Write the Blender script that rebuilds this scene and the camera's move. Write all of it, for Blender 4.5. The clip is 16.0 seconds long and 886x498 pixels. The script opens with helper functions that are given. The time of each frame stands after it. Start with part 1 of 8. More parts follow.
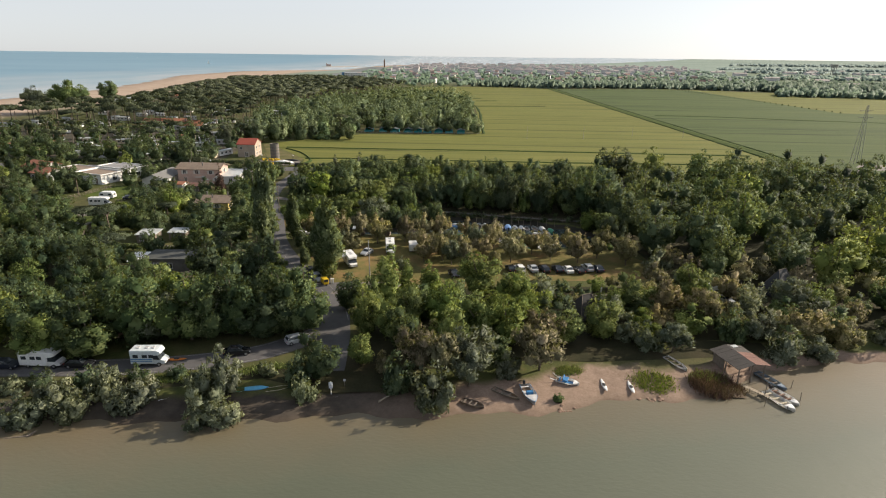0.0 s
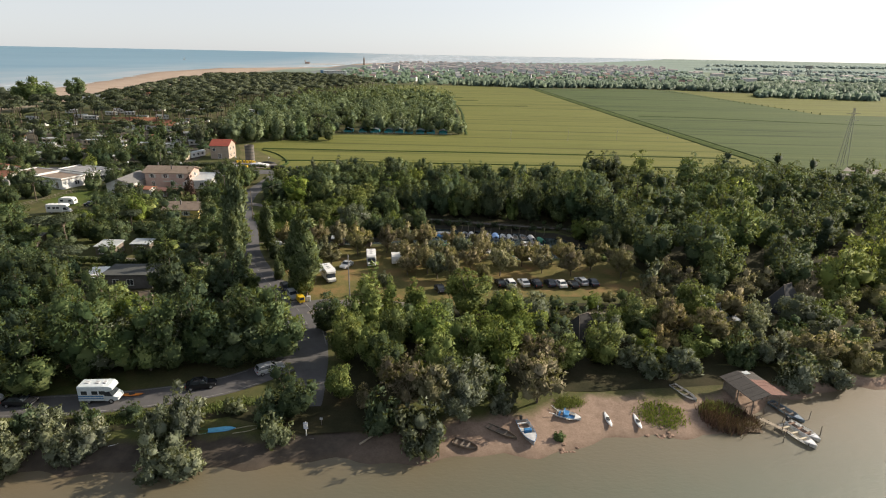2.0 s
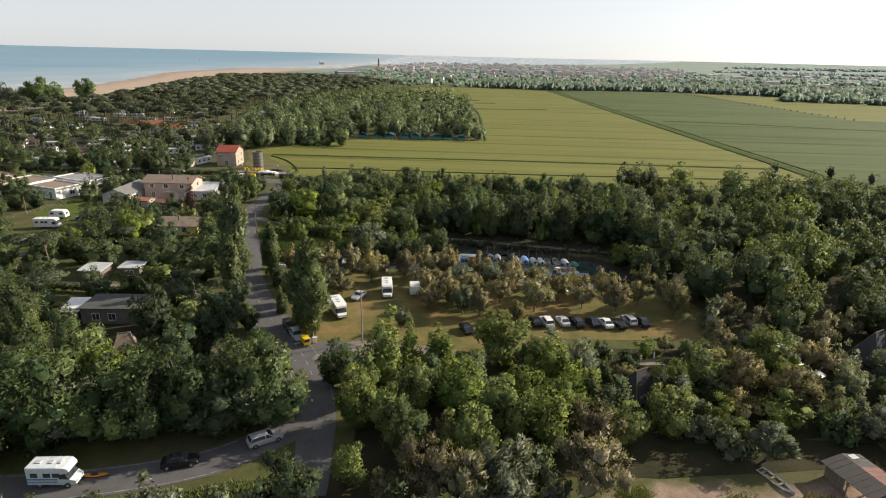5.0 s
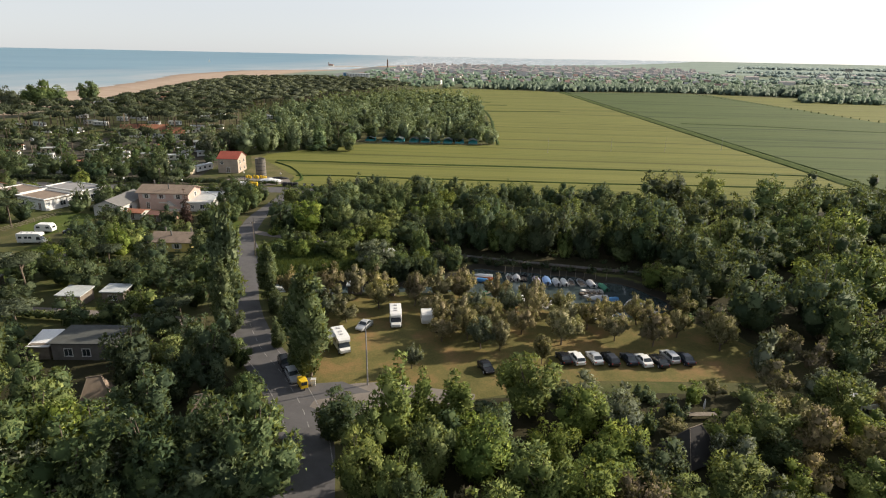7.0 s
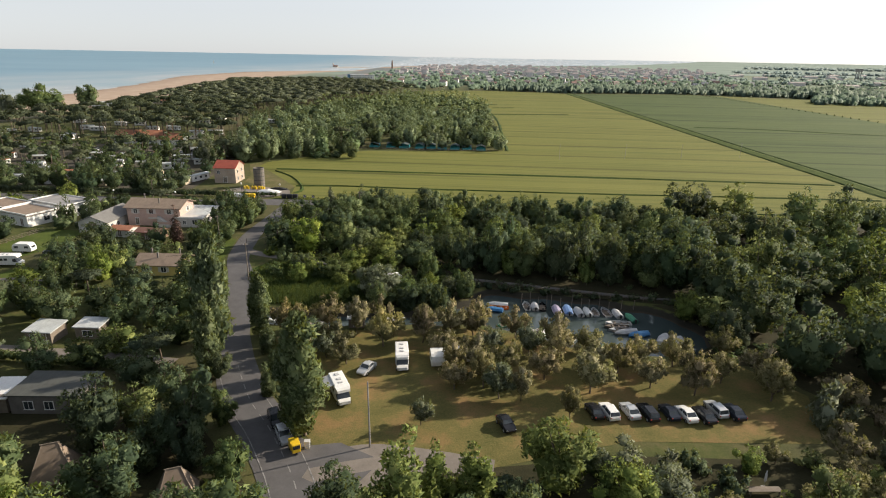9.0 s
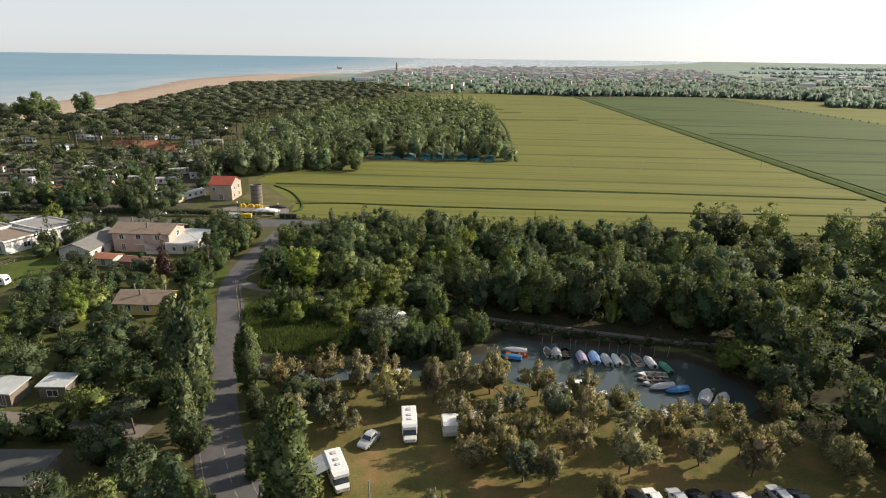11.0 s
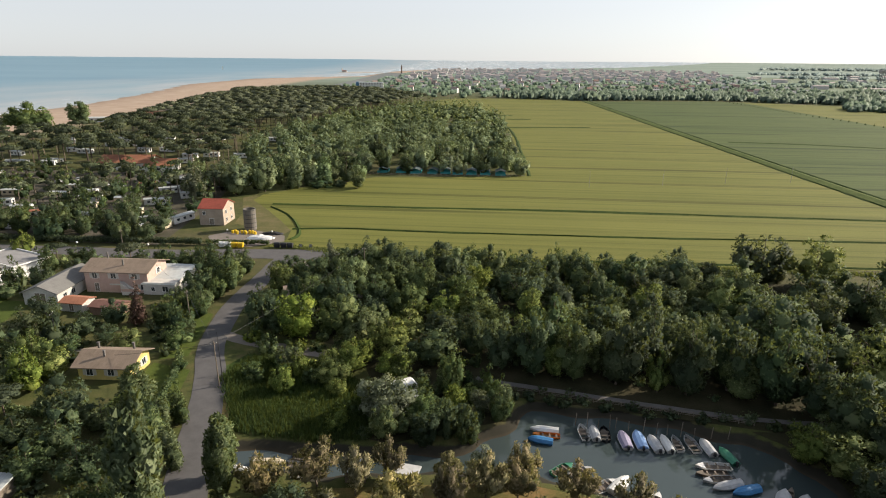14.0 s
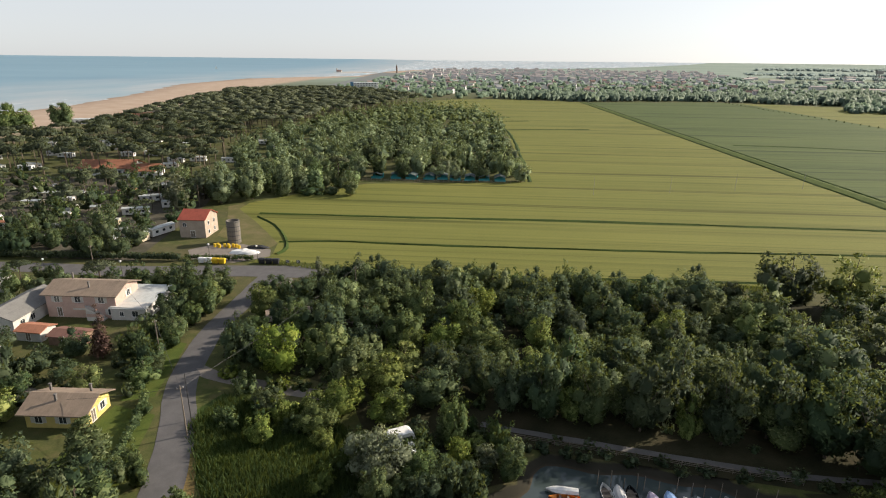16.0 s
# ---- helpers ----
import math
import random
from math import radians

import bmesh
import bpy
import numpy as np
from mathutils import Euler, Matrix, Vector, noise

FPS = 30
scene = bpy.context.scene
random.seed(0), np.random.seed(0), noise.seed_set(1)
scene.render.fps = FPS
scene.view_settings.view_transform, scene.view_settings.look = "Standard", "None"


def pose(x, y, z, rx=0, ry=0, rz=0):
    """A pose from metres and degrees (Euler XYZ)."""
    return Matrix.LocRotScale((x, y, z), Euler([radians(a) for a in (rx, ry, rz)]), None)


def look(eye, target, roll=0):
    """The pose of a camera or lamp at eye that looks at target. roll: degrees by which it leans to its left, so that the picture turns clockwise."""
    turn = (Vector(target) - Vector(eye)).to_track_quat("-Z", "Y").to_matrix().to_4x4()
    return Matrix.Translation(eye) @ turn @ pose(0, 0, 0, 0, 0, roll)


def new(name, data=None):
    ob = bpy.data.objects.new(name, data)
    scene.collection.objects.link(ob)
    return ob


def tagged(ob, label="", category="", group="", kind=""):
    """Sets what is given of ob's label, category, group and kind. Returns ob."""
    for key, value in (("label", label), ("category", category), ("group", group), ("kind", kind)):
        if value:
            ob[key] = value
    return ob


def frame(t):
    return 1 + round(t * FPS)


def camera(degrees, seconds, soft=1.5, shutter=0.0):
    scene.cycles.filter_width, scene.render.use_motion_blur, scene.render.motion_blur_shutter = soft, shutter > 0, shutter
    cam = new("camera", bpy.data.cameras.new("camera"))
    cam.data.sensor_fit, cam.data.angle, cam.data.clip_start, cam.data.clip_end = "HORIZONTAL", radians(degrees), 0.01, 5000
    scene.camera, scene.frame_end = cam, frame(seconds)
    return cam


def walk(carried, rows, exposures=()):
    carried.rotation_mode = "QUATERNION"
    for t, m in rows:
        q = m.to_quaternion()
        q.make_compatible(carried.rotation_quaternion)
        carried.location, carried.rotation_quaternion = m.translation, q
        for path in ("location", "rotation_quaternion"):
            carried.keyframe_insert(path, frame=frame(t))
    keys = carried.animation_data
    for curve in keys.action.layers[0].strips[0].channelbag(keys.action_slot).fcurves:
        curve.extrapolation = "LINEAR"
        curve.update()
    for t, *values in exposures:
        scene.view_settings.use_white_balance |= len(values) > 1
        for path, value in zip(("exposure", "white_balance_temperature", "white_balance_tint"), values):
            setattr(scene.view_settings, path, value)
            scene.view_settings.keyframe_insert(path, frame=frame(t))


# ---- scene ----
# ---- camera ----
cam = camera(74.1, 16.0, soft=1.08)
PATH = [
    (0, (2.29, -10.45, 46.65), (-3.22, 84.33, 15.24), 0.69),
    (0.5, (1.98, -8.57, 46.67), (-3.80, 86.17, 15.20), 0.76),
    (1, (1.68, -6.19, 46.68), (-4.60, 88.50, 15.14), 0.82),
    (1.3, (1.46, -4.80, 46.76), (-5.11, 89.85, 15.18), 0.85),
    (1.4, (1.38, -4.34, 46.78), (-0.32, 90.53, 15.22), 1.01),
    (1.5, (1.31, -3.88, 46.81), (-0.47, 90.99, 15.23), 1.03),
    (2, (0.71, -1.21, 46.92), (-1.47, 93.63, 15.30), 1.14),
    (2.5, (0.12, 1.33, 46.99), (-2.38, 96.17, 15.36), 1.22),
    (3, (-0.34, 4.14, 47.03), (-3.28, 98.97, 15.43), 1.23),
    (3.5, (-0.80, 7.08, 47.03), (-4.20, 101.90, 15.44), 1.22),
    (4, (-1.44, 9.85, 47.17), (-5.11, 104.66, 15.59), 1.29),
    (6.5, (-3.99, 25.92, 47.20), (-9.41, 120.72, 15.82), 1.25),
    (7, (-4.48, 29.11, 47.24), (-10.21, 123.89, 15.86), 1.17),
    (7.5, (-5.04, 32.34, 47.26), (-10.78, 127.13, 15.90), 1.15),
    (8, (-5.60, 35.54, 47.27), (-11.58, 130.32, 15.94), 1.15),
    (8.5, (-6.11, 38.74, 47.67), (-12.35, 133.50, 16.32), 1.10),
    (9, (-6.66, 42.08, 48.44), (-13.14, 136.82, 17.11), 1.06),
    (11.5, (-9.52, 59.42, 52.12), (-16.98, 154.15, 20.98), 0.79),
    (12, (-10.10, 62.49, 52.99), (-17.68, 157.24, 21.93), 0.84),
    (12.5, (-10.65, 65.89, 53.90), (-18.34, 160.61, 22.77), 0.82),
    (13, (-10.82, 69.24, 54.24), (-18.86, 163.95, 23.15), 0.63),
    (13.5, (-11.27, 72.32, 54.39), (-19.47, 167.03, 23.36), 0.56),
    (14, (-12.11, 75.52, 54.61), (-20.29, 170.24, 23.60), 0.54),
    (14.5, (-12.79, 78.88, 54.92), (-20.96, 173.57, 23.83), 0.65),
    (15, (-13.51, 82.42, 54.66), (-21.75, 177.16, 23.71), 0.56),
    (15.5, (-14.12, 85.76, 54.67), (-22.40, 180.49, 23.72), 0.61),
    (15.9, (-14.10, 88.27, 54.83), (-22.42, 183.00, 23.88), 0.65),
    (16, (-14.10, 88.90, 54.88), (-21.49, 183.68, 23.85), 0.63),
]
walk(cam, [(t, look(eye, target, roll)) for t, eye, target, roll in PATH])

# ---- light ----
SUN_AZ = radians(63.5)      # clockwise from +y
SUN_EL = radians(25.5)
world = bpy.data.worlds.new("sky")
scene.world = world
world.use_nodes = True
wt = world.node_tree
sky = wt.nodes.new("ShaderNodeTexSky")
sky.sky_type, sky.sun_disc = "NISHITA", False
sky.sun_elevation, sky.sun_rotation = SUN_EL, SUN_AZ
sky.air_density, sky.dust_density, sky.ozone_density = 1.0, 1.3, 1.3
lift = wt.nodes.new("ShaderNodeMapping")     # the haze hides the lowest degree of the sky
lift.inputs["Location"].default_value = (0, 0, 0.03)
wt.links.new(wt.nodes.new("ShaderNodeTexCoord").outputs["Generated"], lift.inputs[0])
wt.links.new(lift.outputs[0], sky.inputs[0])
haze = wt.nodes.new("ShaderNodeHueSaturation")
haze.inputs["Saturation"].default_value = 0.50
wt.links.new(sky.outputs[0], haze.inputs["Color"])
veil = wt.nodes.new("ShaderNodeMixRGB")      # bright summer haze, thick near the horizon and thin overhead
veil.inputs[2].default_value = (4.35, 4.45, 4.70, 1)
height = wt.nodes.new("ShaderNodeSeparateXYZ")
thick = wt.nodes.new("ShaderNodeMapRange")
thick.inputs["From Min"].default_value, thick.inputs["From Max"].default_value = 0.08, 0.55
thick.inputs["To Min"].default_value, thick.inputs["To Max"].default_value = 0.58, 0.10
wt.links.new(lift.inputs[0].links[0].from_socket, height.inputs[0])
wt.links.new(height.outputs[2], thick.inputs["Value"])
wt.links.new(thick.outputs[0], veil.inputs[0])
wt.links.new(haze.outputs[0], veil.inputs[1])
wt.links.new(veil.outputs[0], wt.nodes["Background"].inputs[0])
wt.nodes["Background"].inputs[1].default_value = 0.110
sun = new("sun", bpy.data.lights.new("sun", "SUN"))
sun.data.energy, sun.data.angle, sun.data.color = 4.7, radians(0.6), (1.0, 0.88, 0.72)
sun_dir = Vector((math.sin(SUN_AZ) * math.cos(SUN_EL), math.cos(SUN_AZ) * math.cos(SUN_EL), math.sin(SUN_EL)))
sun.matrix_world = look(sun_dir * 300, (0, 0, 0))
scene.view_settings.exposure = 0.7


# ---- materials ----
class Nodes:
    """A short way to write node materials."""

    def __init__(self, name):
        self.m = bpy.data.materials.new(name)
        self.m.use_nodes = True
        self.t = self.m.node_tree
        self.b = self.t.nodes["Principled BSDF"]
        self.out = self.t.nodes["Material Output"]

    def n(self, kind, **sets):
        node = self.t.nodes.new("ShaderNode" + kind)
        for key, value in sets.items():
            node.inputs[key.replace("_", " ")].default_value = value
        return node

    def link(self, a, b):
        self.t.links.new(a, b)

    def where(self):
        return self.n("NewGeometry").outputs["Position"]

    def noise(self, scale, detail=4.0, rough=0.6, at=None, stretch=None):
        node = self.n("TexNoise", Scale=scale, Detail=detail, Roughness=rough)
        src = at if at is not None else self.where()
        if stretch:
            mp = self.n("Mapping", Scale=stretch)
            self.link(src, mp.inputs[0])
            src = mp.outputs[0]
        self.link(src, node.inputs["Vector"])
        return node.outputs["Fac"]

    def ramp(self, fac, *stops):
        node = self.t.nodes.new("ShaderNodeValToRGB")
        while len(node.color_ramp.elements) < len(stops):
            node.color_ramp.elements.new(0.5)
        for e, (pos, col) in zip(node.color_ramp.elements, stops):
            e.position, e.color = pos, (*col, 1) if len(col) == 3 else col
        self.link(fac, node.inputs[0])
        return node.outputs[0]

    def mix(self, fac, a, b, mode="MIX"):
        node = self.t.nodes.new("ShaderNodeMix")
        node.data_type, node.blend_type = "RGBA", mode
        for sock, v in ((node.inputs[0], fac), (node.inputs[6], a), (node.inputs[7], b)):
            if isinstance(v, (int, float)):
                sock.default_value = v
            elif isinstance(v, tuple):
                sock.default_value = (*v, 1) if len(v) == 3 else v
            else:
                self.link(v, sock)
        return node.outputs[2]

    def math(self, op, a, b=0.0, clamp=False):
        node = self.t.nodes.new("ShaderNodeMath")
        node.operation, node.use_clamp = op, clamp
        for sock, v in zip(node.inputs, (a, b)):
            if isinstance(v, (int, float)):
                sock.default_value = v
            else:
                self.link(v, sock)
        return node.outputs[0]

    def bump(self, height, strength=0.3, distance=0.05):
        node = self.n("Bump", Strength=strength, Distance=distance)
        self.link(height, node.inputs["Height"])
        self.link(node.outputs[0], self.b.inputs["Normal"])
        return self

    def base(self, col, rough=0.8, metal=0.0, spec=0.3):
        sock = self.b.inputs["Base Color"]
        if isinstance(col, tuple):
            sock.default_value = (*col, 1)
        else:
            self.link(col, sock)
        self.b.inputs["Roughness"].default_value = rough
        self.b.inputs["Metallic"].default_value = metal
        self.b.inputs["Specular IOR Level"].default_value = spec
        return self


def scaled(c, f):
    return tuple(min(1.0, v * f) for v in c)


def paint(name, col, rough=0.5, metal=0.0, worn=0.25, scale=3.0):
    """Paint, plaster or plastic with soft stains and fine grain."""
    s = Nodes(name)
    big = s.noise(scale, 5, 0.65)
    fine = s.noise(scale * 14, 3, 0.6)
    c = s.ramp(big, (0.3, scaled(col, 1 - worn)), (0.62, col), (0.85, scaled(col, 1 + worn * 0.3)))
    c = s.mix(0.12, c, s.ramp(fine, (0.3, scaled(col, 0.6)), (0.7, scaled(col, 1.2))))
    return s.base(c, rough, metal, 0.4).bump(fine, 0.15, 0.02).m


def foliage(name, dark, light, tip=None, through_light=0.30, vary=0.5):
    """Leaves: each tree and each clump has its own shade; light shines through."""
    s = Nodes(name)
    info = s.t.nodes.new("ShaderNodeObjectInfo").outputs["Random"]
    isle = s.n("NewGeometry").outputs["Random Per Island"]
    dark, light, tip = [(q[0] * 0.72, q[1] * 0.75, q[2] * 0.98) for q in (dark, light, tip or scaled(light, 1.35))]
    c = s.ramp(isle, (0.0, dark), (0.65, light), (1.0, tip))
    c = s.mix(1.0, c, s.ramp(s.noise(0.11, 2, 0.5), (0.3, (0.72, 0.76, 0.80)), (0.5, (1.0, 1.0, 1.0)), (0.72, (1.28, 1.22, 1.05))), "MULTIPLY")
    hsv = s.n("HueSaturation")
    s.link(c, hsv.inputs["Color"])
    s.link(s.math("ADD", 0.5 - 0.028 * vary, s.math("MULTIPLY", info, 0.056 * vary)), hsv.inputs["Hue"])
    s.link(s.math("ADD", 1 - 0.4 * vary, s.math("MULTIPLY", s.math("FRACT", s.math("MULTIPLY", info, 7.31)), 0.8 * vary)), hsv.inputs["Value"])
    s.link(s.math("ADD", 0.85, s.math("MULTIPLY", s.math("FRACT", s.math("MULTIPLY", info, 13.7)), 0.25)), hsv.inputs["Saturation"])
    col = hsv.outputs[0]
    s.base(col, 0.7, 0, 0.12)
    tr = s.n("BsdfTranslucent")
    s.link(s.mix(0.5, col, (0.27, 0.29, 0.04), "MIX"), tr.inputs[0])
    mx = s.n("MixShader", Fac=through_light)
    s.link(s.b.outputs[0], mx.inputs[1])
    s.link(tr.outputs[0], mx.inputs[2])
    s.link(mx.outputs[0], s.out.inputs[0])
    return s.m


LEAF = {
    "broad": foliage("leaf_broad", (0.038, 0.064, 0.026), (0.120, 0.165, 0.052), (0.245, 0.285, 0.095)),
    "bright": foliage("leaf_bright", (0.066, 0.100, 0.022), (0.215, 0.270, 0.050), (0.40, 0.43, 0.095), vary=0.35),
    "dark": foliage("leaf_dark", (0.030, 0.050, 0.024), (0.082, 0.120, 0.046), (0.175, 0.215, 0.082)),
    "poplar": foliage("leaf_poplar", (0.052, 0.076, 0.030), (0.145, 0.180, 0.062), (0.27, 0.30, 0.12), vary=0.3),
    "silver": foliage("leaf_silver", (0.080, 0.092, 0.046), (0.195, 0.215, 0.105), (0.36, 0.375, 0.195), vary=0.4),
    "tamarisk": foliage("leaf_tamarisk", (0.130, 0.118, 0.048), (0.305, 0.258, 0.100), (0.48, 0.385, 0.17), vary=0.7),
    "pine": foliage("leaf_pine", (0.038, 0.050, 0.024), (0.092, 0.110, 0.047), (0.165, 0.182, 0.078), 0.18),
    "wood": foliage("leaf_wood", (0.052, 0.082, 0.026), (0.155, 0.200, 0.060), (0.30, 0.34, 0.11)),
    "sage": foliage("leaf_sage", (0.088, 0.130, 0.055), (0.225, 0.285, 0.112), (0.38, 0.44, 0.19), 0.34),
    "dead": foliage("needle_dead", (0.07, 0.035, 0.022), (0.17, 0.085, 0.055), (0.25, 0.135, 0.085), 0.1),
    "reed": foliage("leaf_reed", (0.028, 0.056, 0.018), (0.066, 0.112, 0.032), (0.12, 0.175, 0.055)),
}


def bark():
    s = Nodes("bark")
    n = s.noise(6, 6, 0.7, stretch=(1, 1, 0.2))
    return s.base(s.ramp(n, (0.3, (0.05, 0.04, 0.03)), (0.7, (0.19, 0.15, 0.11))), 0.9).bump(n, 0.6, 0.05).m


BARK = bark()


def ground_material():
    """Grass and bare earth on the flat, sand and mud where the land dips to the water."""
    s = Nodes("ground")
    pos = s.where()
    sep = s.n("SeparateXYZ")
    s.link(pos, sep.inputs[0])
    big, mid, fine = s.noise(0.03, 5, 0.6), s.noise(0.35, 5, 0.65), s.noise(4.0, 4, 0.7)
    grass = s.ramp(mid, (0.3, (0.045, 0.060, 0.016)), (0.5, (0.085, 0.098, 0.024)), (0.7, (0.15, 0.125, 0.05)))
    earth = s.ramp(fine, (0.3, (0.09, 0.065, 0.04)), (0.7, (0.17, 0.125, 0.08)))
    land = s.mix(s.ramp(big, (0.45, (0, 0, 0)), (0.62, (1, 1, 1))), grass, s.mix(0.55, grass, earth))
    land = s.mix(0.25, land, s.ramp(fine, (0.3, (0.03, 0.04, 0.012)), (0.7, (0.16, 0.16, 0.06))))
    sand = s.ramp(s.noise(0.8, 6, 0.7), (0.25, (0.24, 0.160, 0.108)), (0.6, (0.40, 0.285, 0.20)), (0.8, (0.50, 0.37, 0.27)))
    sand = s.mix(0.25, sand, s.ramp(fine, (0.35, (0.12, 0.08, 0.055)), (0.7, (0.4, 0.3, 0.22))))
    level = s.math("ADD", sep.outputs[2], s.math("MULTIPLY", s.math("SUBTRACT", mid, 0.5), 0.35))
    dry = s.n("MapRange", From_Min=-0.22, From_Max=-0.05)
    s.link(level, dry.inputs[0])
    wet = s.n("MapRange", From_Min=-1.05, From_Max=-0.72)
    s.link(level, wet.inputs[0])
    silt = s.ramp(s.noise(0.5, 5, 0.7), (0.3, (0.058, 0.048, 0.036)), (0.7, (0.115, 0.092, 0.068)))
    west = s.n("MapRange", From_Min=-16.0, From_Max=6.0)
    s.link(s.math("ADD", sep.outputs[0], s.math("MULTIPLY", s.math("SUBTRACT", s.noise(0.2, 4), 0.5), 14.0)), west.inputs[0])
    inland = s.n("MapRange", From_Min=95.0, From_Max=105.0)
    s.link(sep.outputs[1], inland.inputs[0])
    seaward = s.n("MapRange", From_Min=200.0, From_Max=250.0)
    s.link(sep.outputs[1], seaward.inputs[0])
    basin = s.math("MULTIPLY", inland.outputs[0], s.math("SUBTRACT", 1.0, seaward.outputs[0]))
    river_sand = s.mix(west.outputs[0], silt, sand)
    # Basin banks: dark mud, darkened further to put tree shade into the colour.
    river_sand = s.mix(basin, river_sand, s.mix(0.8, silt, (0.028, 0.028, 0.018)))
    sea_sand = s.ramp(s.noise(0.05, 5, 0.6), (0.3, (0.40, 0.29, 0.20)), (0.7, (0.52, 0.40, 0.29)))
    sand = s.mix(seaward.outputs[0], river_sand, sea_sand)
    mud = s.mix(0.5, sand, (0.11, 0.08, 0.05))
    low = s.mix(wet.outputs[0], mud, sand)
    # Beyond y=950 haze is put into the land colour, paler with distance.
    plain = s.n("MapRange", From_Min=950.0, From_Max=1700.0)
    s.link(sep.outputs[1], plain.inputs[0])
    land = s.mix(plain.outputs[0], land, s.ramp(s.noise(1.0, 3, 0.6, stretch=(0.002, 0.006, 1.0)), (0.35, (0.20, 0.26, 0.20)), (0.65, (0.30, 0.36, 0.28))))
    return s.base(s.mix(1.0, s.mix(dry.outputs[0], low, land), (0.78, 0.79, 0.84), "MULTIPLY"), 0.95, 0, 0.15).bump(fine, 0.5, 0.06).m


def field_material(name, a, b, c, seed):
    """Corn in drills across the view, with tractor lines and paler swathes."""
    s = Nodes(name)
    sep = s.n("SeparateXYZ")
    s.link(s.where(), sep.inputs[0])
    wide = s.noise(1.0, 4, 0.6, stretch=(0.0025, 0.045, 1.0))
    lines = s.noise(1.0, 2, 0.5, stretch=(0.004, 0.35, 1.0))
    patch_ = s.noise(0.02, 5, 0.6)
    grain = s.noise(1.4, 4, 0.7)
    col = s.ramp(wide, (0.3, a), (0.5, b), (0.7, c))
    col = s.mix(0.35, col, s.ramp(lines, (0.35, scaled(a, 0.75)), (0.6, c)))
    col = s.mix(0.3, col, s.ramp(patch_, (0.3, a), (0.7, c)))
    col = s.mix(0.16, col, s.ramp(grain, (0.3, scaled(a, 0.6)), (0.7, scaled(c, 1.2))))
    rows = s.noise(1.0, 1, 0.4, stretch=(0.0022, 0.11, 1.0))
    col = s.mix(s.ramp(rows, (0.60, (0, 0, 0)), (0.66, (0.85, 0.85, 0.85)), (0.72, (0, 0, 0))), col, scaled(a, 0.55))
    drills = s.noise(1.0, 1, 0.4, stretch=(0.0030, 0.40, 1.0))
    col = s.mix(s.ramp(drills, (0.56, (0, 0, 0)), (0.63, (0.5, 0.5, 0.5)), (0.70, (0, 0, 0))), col, scaled(a, 0.62))
    return s.base(col, 0.9, 0, 0.1).bump(grain, 0.4, 0.15).m


FIELD_A = field_material("young_corn", (0.102, 0.114, 0.026), (0.138, 0.143, 0.037), (0.182, 0.177, 0.048), 1)
FIELD_B = field_material("green_corn", (0.048, 0.072, 0.022), (0.066, 0.093, 0.029), (0.098, 0.122, 0.038), 2)
# The far meadow colours are paled to hold the haze in front of them.
FIELD_C = field_material("far_meadow_haze", (0.13, 0.17, 0.10), (0.17, 0.21, 0.14), (0.22, 0.25, 0.18), 3)


def asphalt(name, col):
    s = Nodes(name)
    a, b = s.noise(0.4, 6, 0.65), s.noise(9, 4, 0.7)
    c = s.ramp(a, (0.3, scaled(col, 0.72)), (0.55, col), (0.75, scaled(col, 1.18)))
    c = s.mix(0.25, c, s.ramp(b, (0.3, scaled(col, 0.6)), (0.7, scaled(col, 1.35))))
    return s.base(s.mix(1.0, c, (0.80, 0.82, 0.88), "MULTIPLY"), 0.85, 0, 0.3).bump(b, 0.3, 0.01).m


ASPHALT = asphalt("asphalt", (0.125, 0.116, 0.108))
GRAVEL = asphalt("gravel_track", (0.23, 0.195, 0.155))
CONCRETE = asphalt("concrete", (0.34, 0.32, 0.29))
DARK_CONCRETE = asphalt("weathered_concrete", (0.17, 0.155, 0.135))


def grass_material(name, a, b, c):
    s = Nodes(name)
    m, f = s.noise(0.16, 5, 0.65), s.noise(3.5, 4, 0.75)
    col = s.ramp(m, (0.32, a), (0.5, b), (0.68, c))
    col = s.mix(0.3, col, s.ramp(f, (0.3, scaled(a, 0.6)), (0.7, scaled(c, 1.15))))
    return s.base(s.mix(1.0, col, (0.8, 0.8, 0.86), "MULTIPLY"), 0.95, 0, 0.1).bump(f, 0.6, 0.08).m


CAMP_GRASS = grass_material("dry_grass", (0.075, 0.098, 0.026), (0.155, 0.148, 0.046), (0.30, 0.185, 0.078))
MARGIN = grass_material("field_margin", (0.09, 0.105, 0.03), (0.14, 0.135, 0.05), (0.21, 0.165, 0.085))
LAWN = grass_material("lawn", (0.055, 0.085, 0.018), (0.085, 0.12, 0.024), (0.13, 0.15, 0.035))
RUSHES = grass_material("rushes_floor", (0.03, 0.05, 0.014), (0.05, 0.08, 0.018), (0.075, 0.11, 0.025))
CAMP_FLOOR = grass_material("camp_floor", (0.05, 0.052, 0.026), (0.10, 0.09, 0.062), (0.17, 0.15, 0.115))
# Dark leaf-litter floor; on some banks its dark colour stands for tree shade.
FLOOR_AND_SHADE = grass_material("floor_and_shade", (0.022, 0.026, 0.012), (0.045, 0.045, 0.02), (0.075, 0.062, 0.032))


